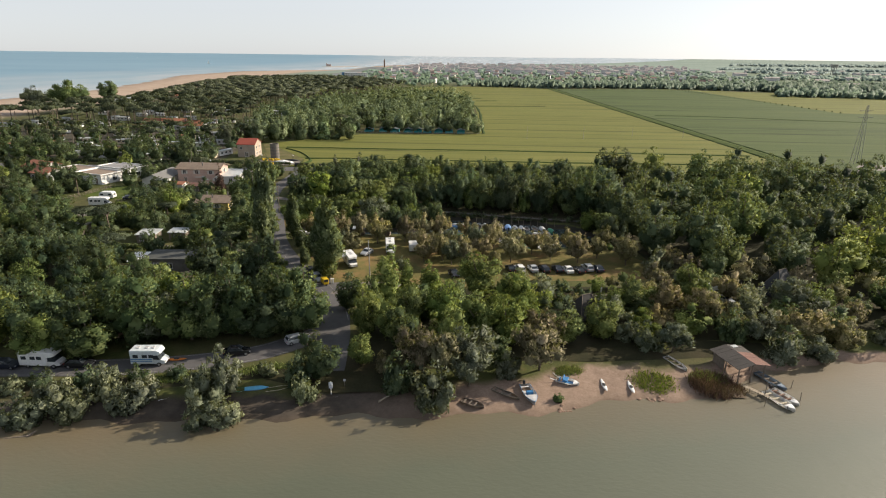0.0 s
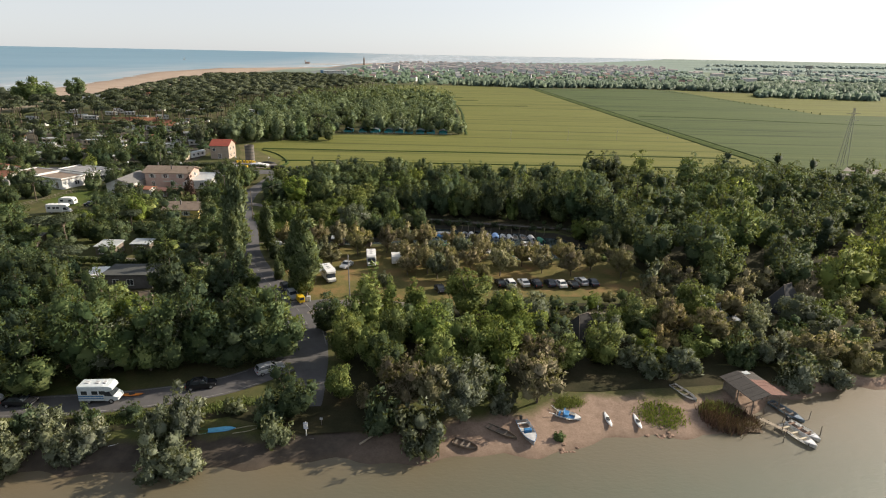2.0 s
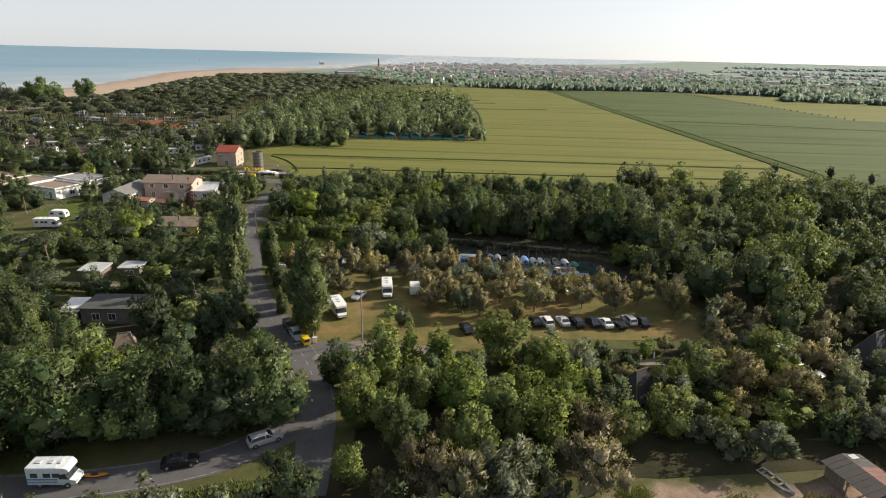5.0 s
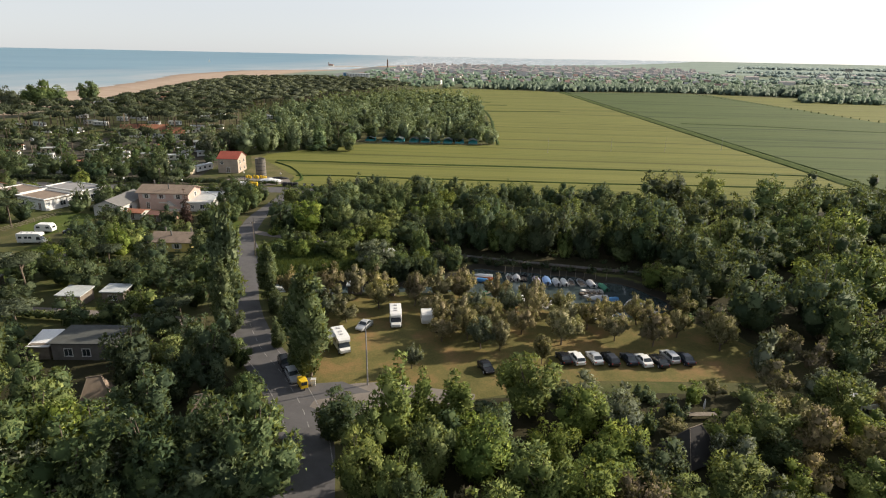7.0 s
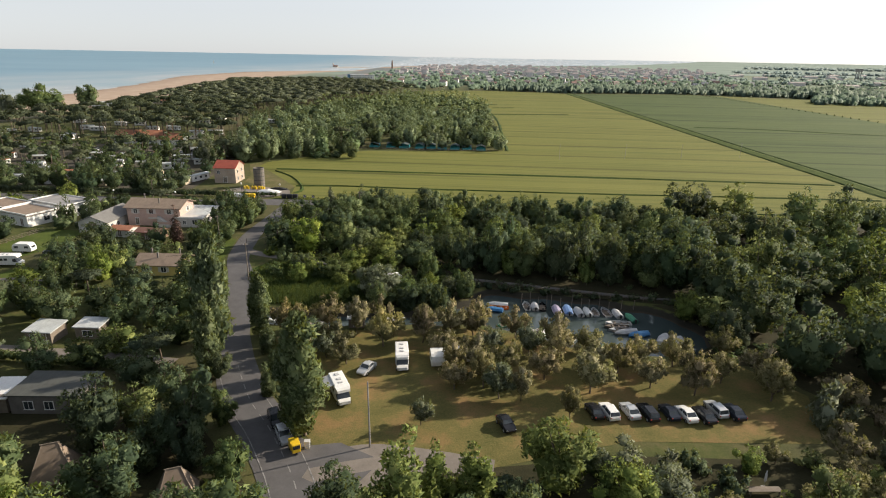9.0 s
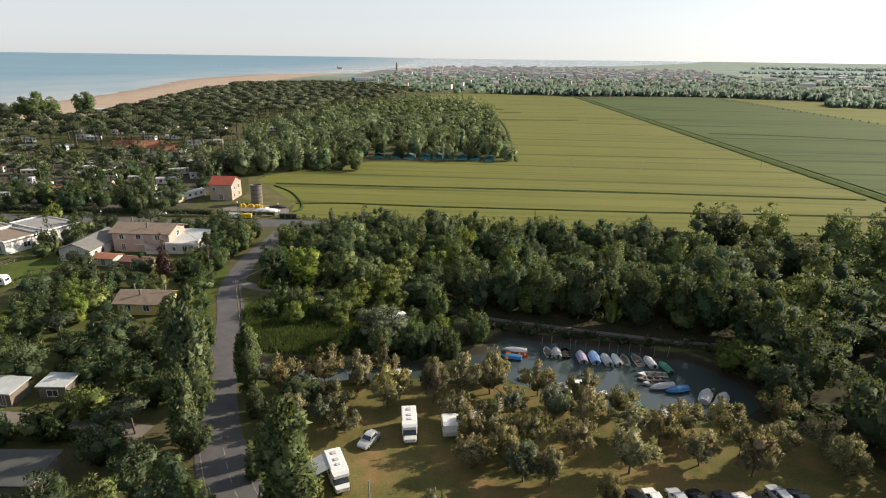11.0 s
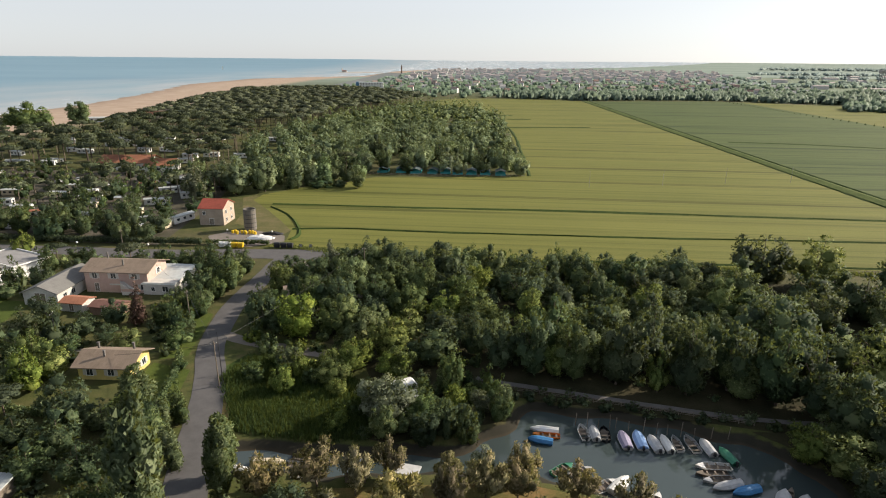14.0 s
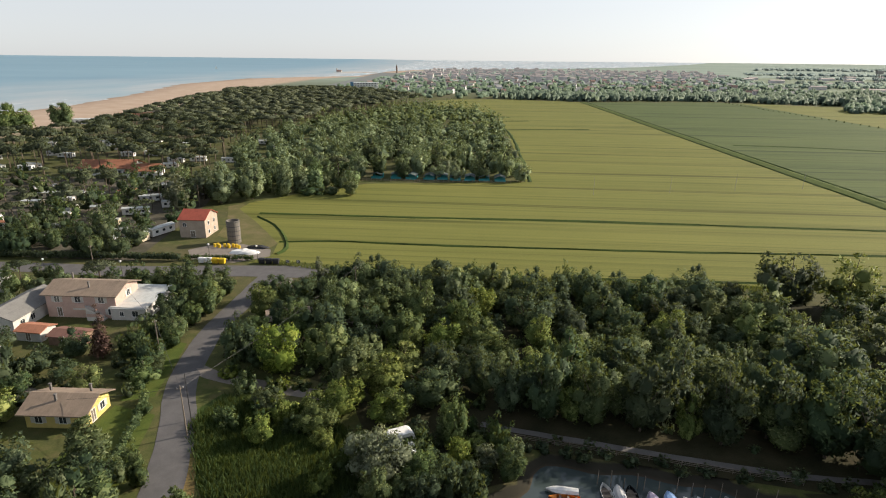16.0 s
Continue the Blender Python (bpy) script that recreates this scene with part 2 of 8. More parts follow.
def water_material(name, col, rough, ripple, size, spec=0.5, shallow=None):
    """Murky water; shallow: the colour of the silt stirred up along the river bank."""
    s = Nodes(name)
    w1 = s.noise(size, 4, 0.6, stretch=(1.0, 1.8, 1.0))
    w2 = s.noise(size * 0.12, 3, 0.5)
    c = s.ramp(s.noise(0.02, 4, 0.6), (0.3, scaled(col, 0.85)), (0.7, scaled(col, 1.12)))
    if shallow:
        sep = s.n("SeparateXYZ")
        s.link(s.where(), sep.inputs[0])
        off = s.math("SUBTRACT", sep.outputs[1], s.math("MULTIPLY", sep.outputs[0], 0.2))
        bank = s.n("MapRange", From_Min=48.0, From_Max=63.0)
        s.link(s.math("ADD", off, s.math("MULTIPLY", s.math("SUBTRACT", s.noise(0.12, 4), 0.5), 9.0)), bank.inputs[0])
        c = s.mix(s.math("MULTIPLY", bank.outputs[0], 0.8), c, shallow)
    s.base(c, rough, 0, spec)
    s.b.inputs["IOR"].default_value = 1.33
    h = s.math("ADD", w1, s.math("MULTIPLY", w2, 1.5))
    return s.bump(h, ripple, 0.06).m


RIVER = water_material("river_water", (0.090, 0.097, 0.062), 0.52, 0.6, 1.1, 1.0, (0.150, 0.112, 0.066))
POND = water_material("pond_water", (0.050, 0.066, 0.066), 0.03, 0.06, 1.2, 0.9)


def sea_material():
    """Open sea, paler and sandier over the shoals near the beach."""
    s = Nodes("sea_water")
    sep = s.n("SeparateXYZ")
    s.link(s.where(), sep.inputs[0])
    streak = s.noise(1.0, 5, 0.6, stretch=(0.012, 0.0035, 1.0))
    wide = s.noise(1.0, 3, 0.5, stretch=(0.0012, 0.0030, 1.0))
    deep = s.ramp(wide, (0.3, (0.100, 0.205, 0.275)), (0.7, (0.140, 0.250, 0.310)))
    near = s.n("MapRange", From_Min=-1000.0, From_Max=-480.0)
    s.link(sep.outputs[0], near.inputs[0])
    shoal = s.math("MULTIPLY", near.outputs[0], s.math("MULTIPLY", s.math("SUBTRACT", streak, 0.36, True), 3.2, True))
    c = s.mix(s.math("MULTIPLY", near.outputs[0], 0.5), deep, (0.27, 0.345, 0.36))
    c = s.mix(shoal, c, (0.40, 0.385, 0.37))
    surf = s.math("GREATER_THAN", s.math("MULTIPLY", near.outputs[0], s.noise(1.0, 5, 0.65, stretch=(0.035, 0.012, 1.0))), 0.55)
    c = s.mix(s.math("MULTIPLY", surf, 0.6), c, (0.72, 0.74, 0.74))
    return s.base(c, 0.4, 0, 0.2).bump(streak, 0.2, 0.3).m


SEA = sea_material()


# ---- building helpers ----
rng = np.random.default_rng(7)


def mesh_of(name, verts, faces, material=None, smooth=False, normals=None):
    me = bpy.data.meshes.new(name)
    me.from_pydata([tuple(map(float, v)) for v in verts], [], [tuple(map(int, f)) for f in faces])
    if material:
        me.materials.append(material)
    if smooth:
        me.polygons.foreach_set("use_smooth", [True] * len(me.polygons))
    me.update()
    if normals is not None:
        me.normals_split_custom_set_from_vertices(np.asarray(normals, float).tolist())
    return me


def bm_mesh(name, bm, material, smooth=False):
    me = bpy.data.meshes.new(name)
    bmesh.ops.recalc_face_normals(bm, faces=bm.faces)
    bm.to_mesh(me)
    bm.free()
    me.materials.append(material)
    if smooth:
        me.polygons.foreach_set("use_smooth", [True] * len(me.polygons))
    return me


def part(name, data, material, parent, label=""):
    """Links a bmesh or a mesh as one object under a thing or a part."""
    if isinstance(data, bmesh.types.BMesh):
        data = bm_mesh(name, data, material)
    elif material is not None and not data.materials:
        data.materials.append(material)
    ob = new(name, data)
    ob.parent = parent
    return tagged(ob, label)


def thing(name, m, label, category, group="", kind=""):
    ob = new(name)
    ob.empty_display_size = 0.2
    ob.matrix_world = m
    return tagged(ob, label, category, group, kind)


def box(bm, x0, x1, y0, y1, z0, z1, bevel=0.0):
    r = bmesh.ops.create_cube(bm, size=1.0)
    for v in r["verts"]:
        v.co = Vector(((x0 + x1) / 2 + v.co.x * (x1 - x0), (y0 + y1) / 2 + v.co.y * (y1 - y0), (z0 + z1) / 2 + v.co.z * (z1 - z0)))
    if bevel:
        edges = list({e for v in r["verts"] for e in v.link_edges})
        bmesh.ops.bevel(bm, geom=edges, offset=bevel, segments=2, affect="EDGES", profile=0.5)
    return bm


def boxes(*dims, bevel=0.0):
    bm = bmesh.new()
    for d in dims:
        box(bm, *d, bevel=bevel)
    return bm


def rod(bm, a, b, r0, r1=None, sides=6):
    """A tapered round bar from a to b."""
    a, b = Vector(a), Vector(b)
    r1 = r0 if r1 is None else r1
    q = (b - a).to_track_quat("Z", "Y").to_matrix()
    ring = []
    for p, r in ((a, r0), (b, r1)):
        ring.append([bm.verts.new(p + q @ Vector((r * math.cos(2 * math.pi * i / sides), r * math.sin(2 * math.pi * i / sides), 0))) for i in range(sides)])
    for i in range(sides):
        j = (i + 1) % sides
        bm.faces.new((ring[0][i], ring[0][j], ring[1][j], ring[1][i]))
    bm.faces.new(ring[0][::-1])
    bm.faces.new(ring[1])
    return bm


def loft(rings, closed=True, caps=True):
    """A skin over rings with the same number of points."""
    bm = bmesh.new()
    vs = [[bm.verts.new(p) for p in ring] for ring in rings]
    n = len(rings[0])
    for a, b in zip(vs, vs[1:]):
        for i in range(n if closed else n - 1):
            j = (i + 1) % n
            bm.faces.new((a[i], a[j], b[j], b[i]))
    if caps:
        bm.faces.new(vs[0][::-1])
        bm.faces.new(vs[-1])
    return bm


# ---- lie of the land ----
SHORE_X = (-400, -60, -46, -33, -19, -6, 4, 12, 16, 24, 36, 41, 45.5, 48, 55, 70, 100, 400)
SHORE_Y = (36, 53, 55, 56, 58, 59, 60, 61, 63, 65, 67, 68.5, 73, 76, 78, 81, 87, 150)
BANK_X = (-400, -30, -10, 5, 15, 30, 40, 50, 70, 400)
BANK_W = (5, 6, 6, 9, 12, 10, 9, 3, 2, 2)
COAST_Y = (-900, 300, 610, 742, 922, 1241, 1600, 1800, 1900, 2200, 2600, 3000, 3400, 3700, 4200, 4800)
COAST_X = (-420, -470, -488, -496, -540, -639, -640, -520, -420, -430, -440, -330, 250, 750, 1250, 1700)
INNER_X = (-300, -322, -335, -345, -375, -420, -430, -400, -300, -300, -340, -250, 320, 820, 1320, 1760)
POND_EDGE = ((-50, 141.6), (-34, 141.6), (-14, 145), (-6, 146.5), (2, 142), (10, 139.5), (17, 134.5), (30, 137), (36, 140), (35, 148), (27, 155), (13, 158.5), (-5, 160.5), (-9, 154), (-14, 148.5), (-34, 145.8), (-50, 145.8))


def signed_distance(x, y, edge):
    """Metres to a closed outline, less than 0 inside."""
    p = np.stack([x, y], -1)
    best, inside = np.full(x.shape, 1e9), np.zeros(x.shape, bool)
    pts = np.array(edge, float)
    for a, b in zip(pts, np.roll(pts, -1, 0)):
        ab = b - a
        t = np.clip(((p - a) @ ab) / (ab @ ab), 0, 1)
        best = np.minimum(best, np.hypot(*np.moveaxis(p - a - t[..., None] * ab, -1, 0)))
        cross = (a[1] > p[..., 1]) != (b[1] > p[..., 1])
        with np.errstate(divide="ignore", invalid="ignore"):
            inside ^= cross & (p[..., 0] < (b[0] - a[0]) * (p[..., 1] - a[1]) / (b[1] - a[1] + 1e-12) + a[0])
    return np.where(inside, -best, best)


def far_rise(x, y):
    """The far plain and sea lift a little, as the low horizon stands."""
    r = np.hypot(x, y)
    return 38.0 * np.clip((r - 3000) / 1700, 0, 1) ** 1.5


def land(x, y):
    x, y = np.asarray(x, float), np.asarray(y, float)
    shore = np.interp(x, SHORE_X, SHORE_Y) + 0.7 * np.sin(x * 0.33) + 0.4 * np.sin(x * 0.91 + 1)
    d, w = y - shore, np.interp(x, BANK_X, BANK_W)
    z = np.where(d > 0, -1.0 * (1 - np.clip(d / w, 0, 1)) ** 1.3, np.maximum(-1.0 + d * 0.22, -4))
    pond = signed_distance(x, y, POND_EDGE) + 0.5 * np.sin(x * 0.6) + 0.4 * np.sin(y * 0.9)
    z = np.minimum(z, np.clip(-1.0 + pond * 0.55, -2.6, 0))
    coast, inner = np.interp(y, COAST_Y, COAST_X), np.interp(y, COAST_Y, INNER_X)
    s = (x - coast) / (inner - coast)
    z = np.minimum(z, np.where(s > 0, -1.0 + np.clip(s, 0, 1) * 1.0, np.maximum(-1.0 + (x - coast) * 0.03, -4)))
    return z + far_rise(x, y)


def steps_of(*spans):
    out = []
    for a, b, d in spans:
        out += list(np.arange(a, b, d))
    return np.array(out + [spans[-1][1]])


def sheet(name, xs, ys, height, material):
    gx, gy = np.meshgrid(xs, ys)
    z = height(gx, gy)
    nx, ny = len(xs), len(ys)
    idx = np.arange(nx * ny).reshape(ny, nx)
    faces = np.stack([idx[:-1, :-1], idx[:-1, 1:], idx[1:, 1:], idx[1:, :-1]], -1).reshape(-1, 4)
    return new(name, mesh_of(name, np.stack([gx, gy, z], -1).reshape(-1, 3), faces, material, True))


ground = sheet("ground", steps_of((-4600, -800, 200), (-800, -360, 20), (-360, -90, 10), (-90, 90, 1.5), (90, 300, 10), (300, 1800, 50), (1800, 4600, 200)),
               steps_of((-500, 40, 30), (40, 170, 1.5), (170, 300, 10), (300, 1000, 30), (1000, 2200, 60), (2200, 4600, 150)), land, ground_material())
tagged(ground, "flat river land with grass, bare earth and sandy banks", "ground", kind="structure")


def level_sheet(name, xs, ys, z, material, label):
    ob = sheet(name, xs, ys, lambda x, y: z + far_rise(x, y), material)
    return tagged(ob, label, "water", kind="structure")


level_sheet("water_river", steps_of((-380, 500, 40)), steps_of((-420, 130, 50)), -1.0, RIVER, "murky green-brown river with a faint ripple")
level_sheet("water_pond", steps_of((-52, 38, 10)), steps_of((132, 164, 8)), -0.99, POND, "still dark water of the boat basin")
sea = level_sheet("water_sea", steps_of((-4600, -700, 150), (-700, 1900, 20)), steps_of((-500, 1000, 100), (1000, 4600, 50)), -0.98, SEA, "pale turquoise sea with lighter shoals")
bm = bmesh.new()
bm.from_mesh(sea.data)
inland = [f for f in bm.faces if f.calc_center_median().x > np.interp(f.calc_center_median().y, COAST_Y, INNER_X) - 10]
bmesh.ops.delete(bm, geom=inland, context="FACES")
bm.to_mesh(sea.data)
bm.free()


def polygon(name, pts, z, material, label, category, kind="structure"):
    """A thin level slab on the ground."""
    bm = bmesh.new()
    f = bm.faces.new([bm.verts.new((x, y, z)) for x, y in pts])
    bmesh.ops.triangulate(bm, faces=[f])
    ob = new(name, bm_mesh(name, bm, material))
    if ob.data.polygons[0].normal.z < 0:
        ob.data.flip_normals()
    return tagged(ob, label, category, kind=kind)


def smooth_line(pts, step=2.0):
    """A curve through the points (Catmull-Rom), as an array."""
    p = np.array(pts, float)
    p = np.vstack([2 * p[0] - p[1], p, 2 * p[-1] - p[-2]])
    out = []
    for a, b, c, d in zip(p, p[1:], p[2:], p[3:]):
        n = max(2, int(np.linalg.norm(c - b) / step))
        for t in np.arange(n) / n:
            out.append(0.5 * (2 * b + (c - a) * t + (2 * a - 5 * b + 4 * c - d) * t**2 + (3 * b - 3 * c + d - a) * t**3))
    return np.array(out + [p[-2]])


def ribbon(pts, width, z, offset=0.0, wander=0.0, crown=0.0):
    """Vertices and faces of a band along a line."""
    p = np.asarray(pts, float)
    t = np.gradient(p, axis=0)
    t /= np.linalg.norm(t, axis=1)[:, None] + 1e-9
    nrm = np.stack([t[:, 1], -t[:, 0]], -1)
    w = np.interp(np.arange(len(p)), np.linspace(0, len(p) - 1, len(np.atleast_1d(width))), np.atleast_1d(width))
    cols = (-0.5, 0.0, 0.5)
    verts = []
    for i, (c, n, k) in enumerate(zip(p, nrm, w)):
        for u in cols:
            e = wander * (math.sin(i * 1.7 + u * 9) + math.sin(i * 0.61 + u * 5)) if u else 0
            q = c + n * (offset + u * k + e * (1 if u > 0 else -1) * 0.5)
            verts.append((q[0], q[1], z + (crown if u == 0 else 0)))
    m = len(cols)
    faces = [(i * m + j, i * m + j + 1, (i + 1) * m + j + 1, (i + 1) * m + j) for i in range(len(p) - 1) for j in range(m - 1)]
    return verts, faces


def road(name, pts, width, z, material, label, category="road", wander=0.08):
    line = smooth_line(pts)
    v, f = ribbon(line, width, z, 0, wander, 0.02)
    ob = new(name, mesh_of(name, v, f, material))
    if ob.data.polygons[0].normal.z < 0:
        ob.data.flip_normals()
    tagged(ob, label, category, kind="structure")
    return ob, line


WHITE_LINE = paint("road_paint", (0.27, 0.26, 0.25), 0.8, 0, 0.8, 1.2)
MAIN = ((-19.2, 68.6), (-19.9, 72.5), (-22.5, 84), (-27, 96), (-34, 107), (-41, 116), (-50, 133), (-59.5, 160), (-66, 174), (-69, 186), (-70.5, 196), (-70.5, 210), (-70, 222), (-69, 231))
main_road, main_line = road("road", MAIN, (3.6, 5.4, 7, 7.5, 6.5, 6, 5.6, 5.4, 5.2, 5.2, 5.2, 6, 8), 0.05, ASPHALT, "narrow grey asphalt lane through the trees")
river_road, river_line = road("road", ((-150, 58), (-100, 62.5), (-72, 65.2), (-53, 67), (-40, 70.2), (-31, 74.5), (-23, 83)), 5.2, 0.045, ASPHALT, "asphalt riverside lane with white edge lines")
cross_road, cross_line = road("road", ((-330, 225), (-230, 226), (-142, 228), (-110, 228), (-85, 231), (-64, 232.5), (-52, 231)), (7, 7, 7, 7, 7, 8, 9), 0.06, ASPHALT, "wide asphalt road by the field")
road("road", ((-66, 227), (-60, 217), (-53, 210.5), (-44, 205), (-34, 203)), 4.0, 0.04, GRAVEL, "pale dirt track off the crossroads")
road("road", ((-67, 181), (-60, 178), (-46, 175), (-36, 173.5)), 3.0, 0.04, GRAVEL, "short gravel drive into the wood")
road("pavement", ((-14, 168.5), (-7, 167), (8, 164.2), (20, 162), (30, 160.5), (42, 160)), 1.3, 0.05, DARK_CONCRETE, "grey concrete path along the basin", "path")
road("road", ((-175, 127), (-120, 126), (-85, 125), (-62, 124), (-56, 123.5)), 3.4, 0.04, GRAVEL, "sandy camp lane between hedges")
road("road", ((-170, 150), (-120, 152), (-98, 160), (-92, 172)), 4.0, 0.04, GRAVEL, "sandy camp lane past the lawns")
road("road", ((-27, 99), (-20, 102), (-12, 103.5), (-4, 103)), (9, 8, 4, 3), 0.042, GRAVEL, "gravel entrance to the car park")
polygon("pavement", ((-30, 92), (-24.5, 90), (-20, 99), (-18, 103), (-24, 106), (-30, 104.5)), 0.056, ASPHALT, "asphalt apron at the car park entrance", "apron")


def stripes(line, offset, width, dash, gap, parent, z, lo=0, hi=None, name="road_marking"):
    """Painted lines: each dash is a piece of its own, or one long band."""
    seg = line[lo:hi]
    if not dash:
        v, f = ribbon(seg, width, z, offset)
        ob = part(name, mesh_of(name, v, f), WHITE_LINE, parent)
        if ob.data.polygons[0].normal.z < 0:
            ob.data.flip_normals()
        return
    s = np.r_[0, np.cumsum(np.linalg.norm(np.diff(seg, axis=0), axis=1))]
    a = 0.0
    while a + dash < s[-1]:
        q = np.array([[np.interp(u, s, seg[:, 0]), np.interp(u, s, seg[:, 1])] for u in (a, a + dash / 2, a + dash)])
        v, f = ribbon(q, width, z, offset)
        ob = part(name, mesh_of(name, v, f), WHITE_LINE, parent)
        if ob.data.polygons[0].normal.z < 0:
            ob.data.flip_normals()
        a += dash + gap


stripes(main_line, 2.6, 0.14, 0, 0, main_road, 0.085, 8, 26)
stripes(main_line, -2.6, 0.14, 0, 0, main_road, 0.085, 8, 30)
stripes(main_line, 0.4, 0.14, 1.5, 1.6, main_road, 0.088, 12, 30)
stripes(river_line, 2.2, 0.14, 0, 0, river_road, 0.08, 8, -4)
stripes(river_line, -2.2, 0.14, 0, 0, river_road, 0.08, 8, -4)

# fields
DIKE = ((160, 236), (150, 262), (146, 320), (138, 440), (108, 905))
polygon("ground", ((-80, 238), (-66, 240), (-40, 236), (21, 235), (60, 235), (100, 237), (158, 234), (147, 262), (143, 320), (134, 440), (105, 905), (30, 930), (-15, 935), (-60, 925), (-93, 890), (-90, 822), (-13, 716), (-1, 535), (3, 400), (3, 361), (-69, 348), (-90, 328), (-107, 306), (-107, 296), (-96, 282), (-86, 268), (-78, 256), (-76, 246)), 0.05, FIELD_A, "wide yellow-green field of young corn", "field")
polygon("ground", ((166, 236), (400, 232), (1000, 230), (1300, 500), (1200, 860), (445, 873), (290, 940), (112, 905), (142, 440), (150, 320), (155, 262)), 0.05, FIELD_B, "wide green field of taller corn", "field")
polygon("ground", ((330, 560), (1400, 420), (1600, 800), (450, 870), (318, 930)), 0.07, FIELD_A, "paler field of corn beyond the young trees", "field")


# ---- trees and bushes ----
def ico():
    bm = bmesh.new()
    bmesh.ops.create_icosphere(bm, subdivisions=1, radius=1.0)
    v = np.array([tuple(q.co) for q in bm.verts])
    f = np.array([[q.index for q in face.verts] for face in bm.faces])
    bm.free()
    return v, f


ICO_V, ICO_F = ico()


def leaves(lobes, count, size, r, squash=1.0, upright=0.0, long=1.0, spread=1.2, down=-0.45, aspect=1.0, core=0.72, loose=0.5, cut=0.6):
    """Small pointed leaf sprays about the clumps (x, y, z, radius), with a rough core inside. aspect: how much taller than wide the tree will stand; loose: how far the sprays stray."""
    lobes = np.array(lobes, float) * (1, 1, aspect, 1)
    squash *= aspect
    weight = lobes[:, 3] ** 1.8
    pick = r.choice(len(lobes), count * 2, p=weight / weight.sum())
    d = r.normal(size=(count * 2, 3))
    d /= np.linalg.norm(d, axis=1)[:, None]
    d[:, 2] = np.where(d[:, 2] < down, -d[:, 2], d[:, 2])
    reach = 0.62 + 0.42 * r.random(count * 2) + loose * r.random(count * 2) ** 3 * 0.5
    c, rad = lobes[pick, :3], lobes[pick, 3]
    p = c + d * (rad * reach)[:, None] * (1, 1, squash)
    gap = np.min([np.where(pick == i, 9, np.linalg.norm((p - l[:3]) / (1, 1, squash), axis=1) / l[3]) for i, l in enumerate(lobes)], axis=0)
    keep = np.nonzero(gap > 0.66)[0][:count]
    p, d = p[keep], d[keep]
    n = d + (0, 0, 0.3) + spread * r.normal(size=d.shape) * 0.55
    n /= np.linalg.norm(n, axis=1)[:, None]
    t = np.cross(n, r.normal(size=n.shape))
    t /= np.linalg.norm(t, axis=1)[:, None]
    t = t + d * 0.5
    t[:, 2] += upright
    t /= np.linalg.norm(t, axis=1)[:, None]
    b = np.cross(n, t)
    b /= np.linalg.norm(b, axis=1)[:, None] + 1e-9
    s = size * r.uniform(0.45, 1.5, len(p))[:, None]
    tri = np.stack([p + t * s * long * 1.4, p - t * s * long * 0.7 + b * s * 0.75, p - t * s * long * 0.7 - b * s * 0.75], 1)
    heart = lobes[:, :3].mean(0) - (0, 0, 0.15 * aspect)
    whole = (p - heart) / (1, 1, max(0.6, 0.5 * aspect))
    whole /= np.linalg.norm(whole, axis=1)[:, None] + 1e-9
    soft = 0.48 * d + 0.62 * whole + 0.30 * r.normal(size=d.shape) + (0, 0, 0.10)
    soft /= np.linalg.norm(soft, axis=1)[:, None]
    face = np.cross(tri[:, 1] - tri[:, 0], tri[:, 2] - tri[:, 0])
    flip = (face * soft).sum(1) < 0
    tri[flip] = tri[flip][:, ::-1]
    verts, faces, norms = [tri.reshape(-1, 3)], [np.arange(len(p) * 3).reshape(-1, 3).tolist()], [np.repeat(soft, 3, 0)]
    base = len(p) * 3
    for l in lobes:
        if l[3] < cut * lobes[:, 3].max():
            continue
        lump = 1 + 0.2 * r.normal(size=(len(ICO_V), 1))
        verts.append(l[:3] + ICO_V * lump * l[3] * core * (1, 1, squash))
        faces.append((ICO_F + base).tolist())
        base += len(ICO_V)
        way = (l[:3] - heart) / (1, 1, max(0.6, 0.5 * aspect))
        way = 0.48 * ICO_V + 0.62 * way / (np.linalg.norm(way) + 1e-9)
        norms.append(way / (np.linalg.norm(way, axis=1)[:, None] + 1e-9))
    norms = np.concatenate(norms) * (1, 1, aspect)
    norms /= np.linalg.norm(norms, axis=1)[:, None] + 1e-9
    return np.concatenate(verts) / (1, 1, aspect), [f for some in faces for f in some], norms


def tube(a, b, r0, r1, sides=5, sag=0.0):
    a, b = np.array(a, float), np.array(b, float)
    mid = (a + b) / 2 + (0, 0, sag)
    ax = (b - a) / np.linalg.norm(b - a)
    u = np.cross(ax, (0.3, 0.9, 0.1))
    u /= np.linalg.norm(u)
    w = np.cross(ax, u)
    ang = np.arange(sides) * 2 * np.pi / sides
    ring = np.cos(ang)[:, None] * u + np.sin(ang)[:, None] * w
    v = np.concatenate([a + ring * r0, mid + ring * (r0 + r1) / 2, b + ring * r1])
    f = [(k * sides + i, k * sides + (i + 1) % sides, (k + 1) * sides + (i + 1) % sides, (k + 1) * sides + i) for k in (0, 1) for i in range(sides)]
    return v, f


def join(pieces):
    verts, faces, base = [], [], 0
    for v, f in pieces:
        verts.append(v)
        faces += [tuple(i + base for i in q) for q in f]
        base += len(v)
    return np.concatenate(verts), faces


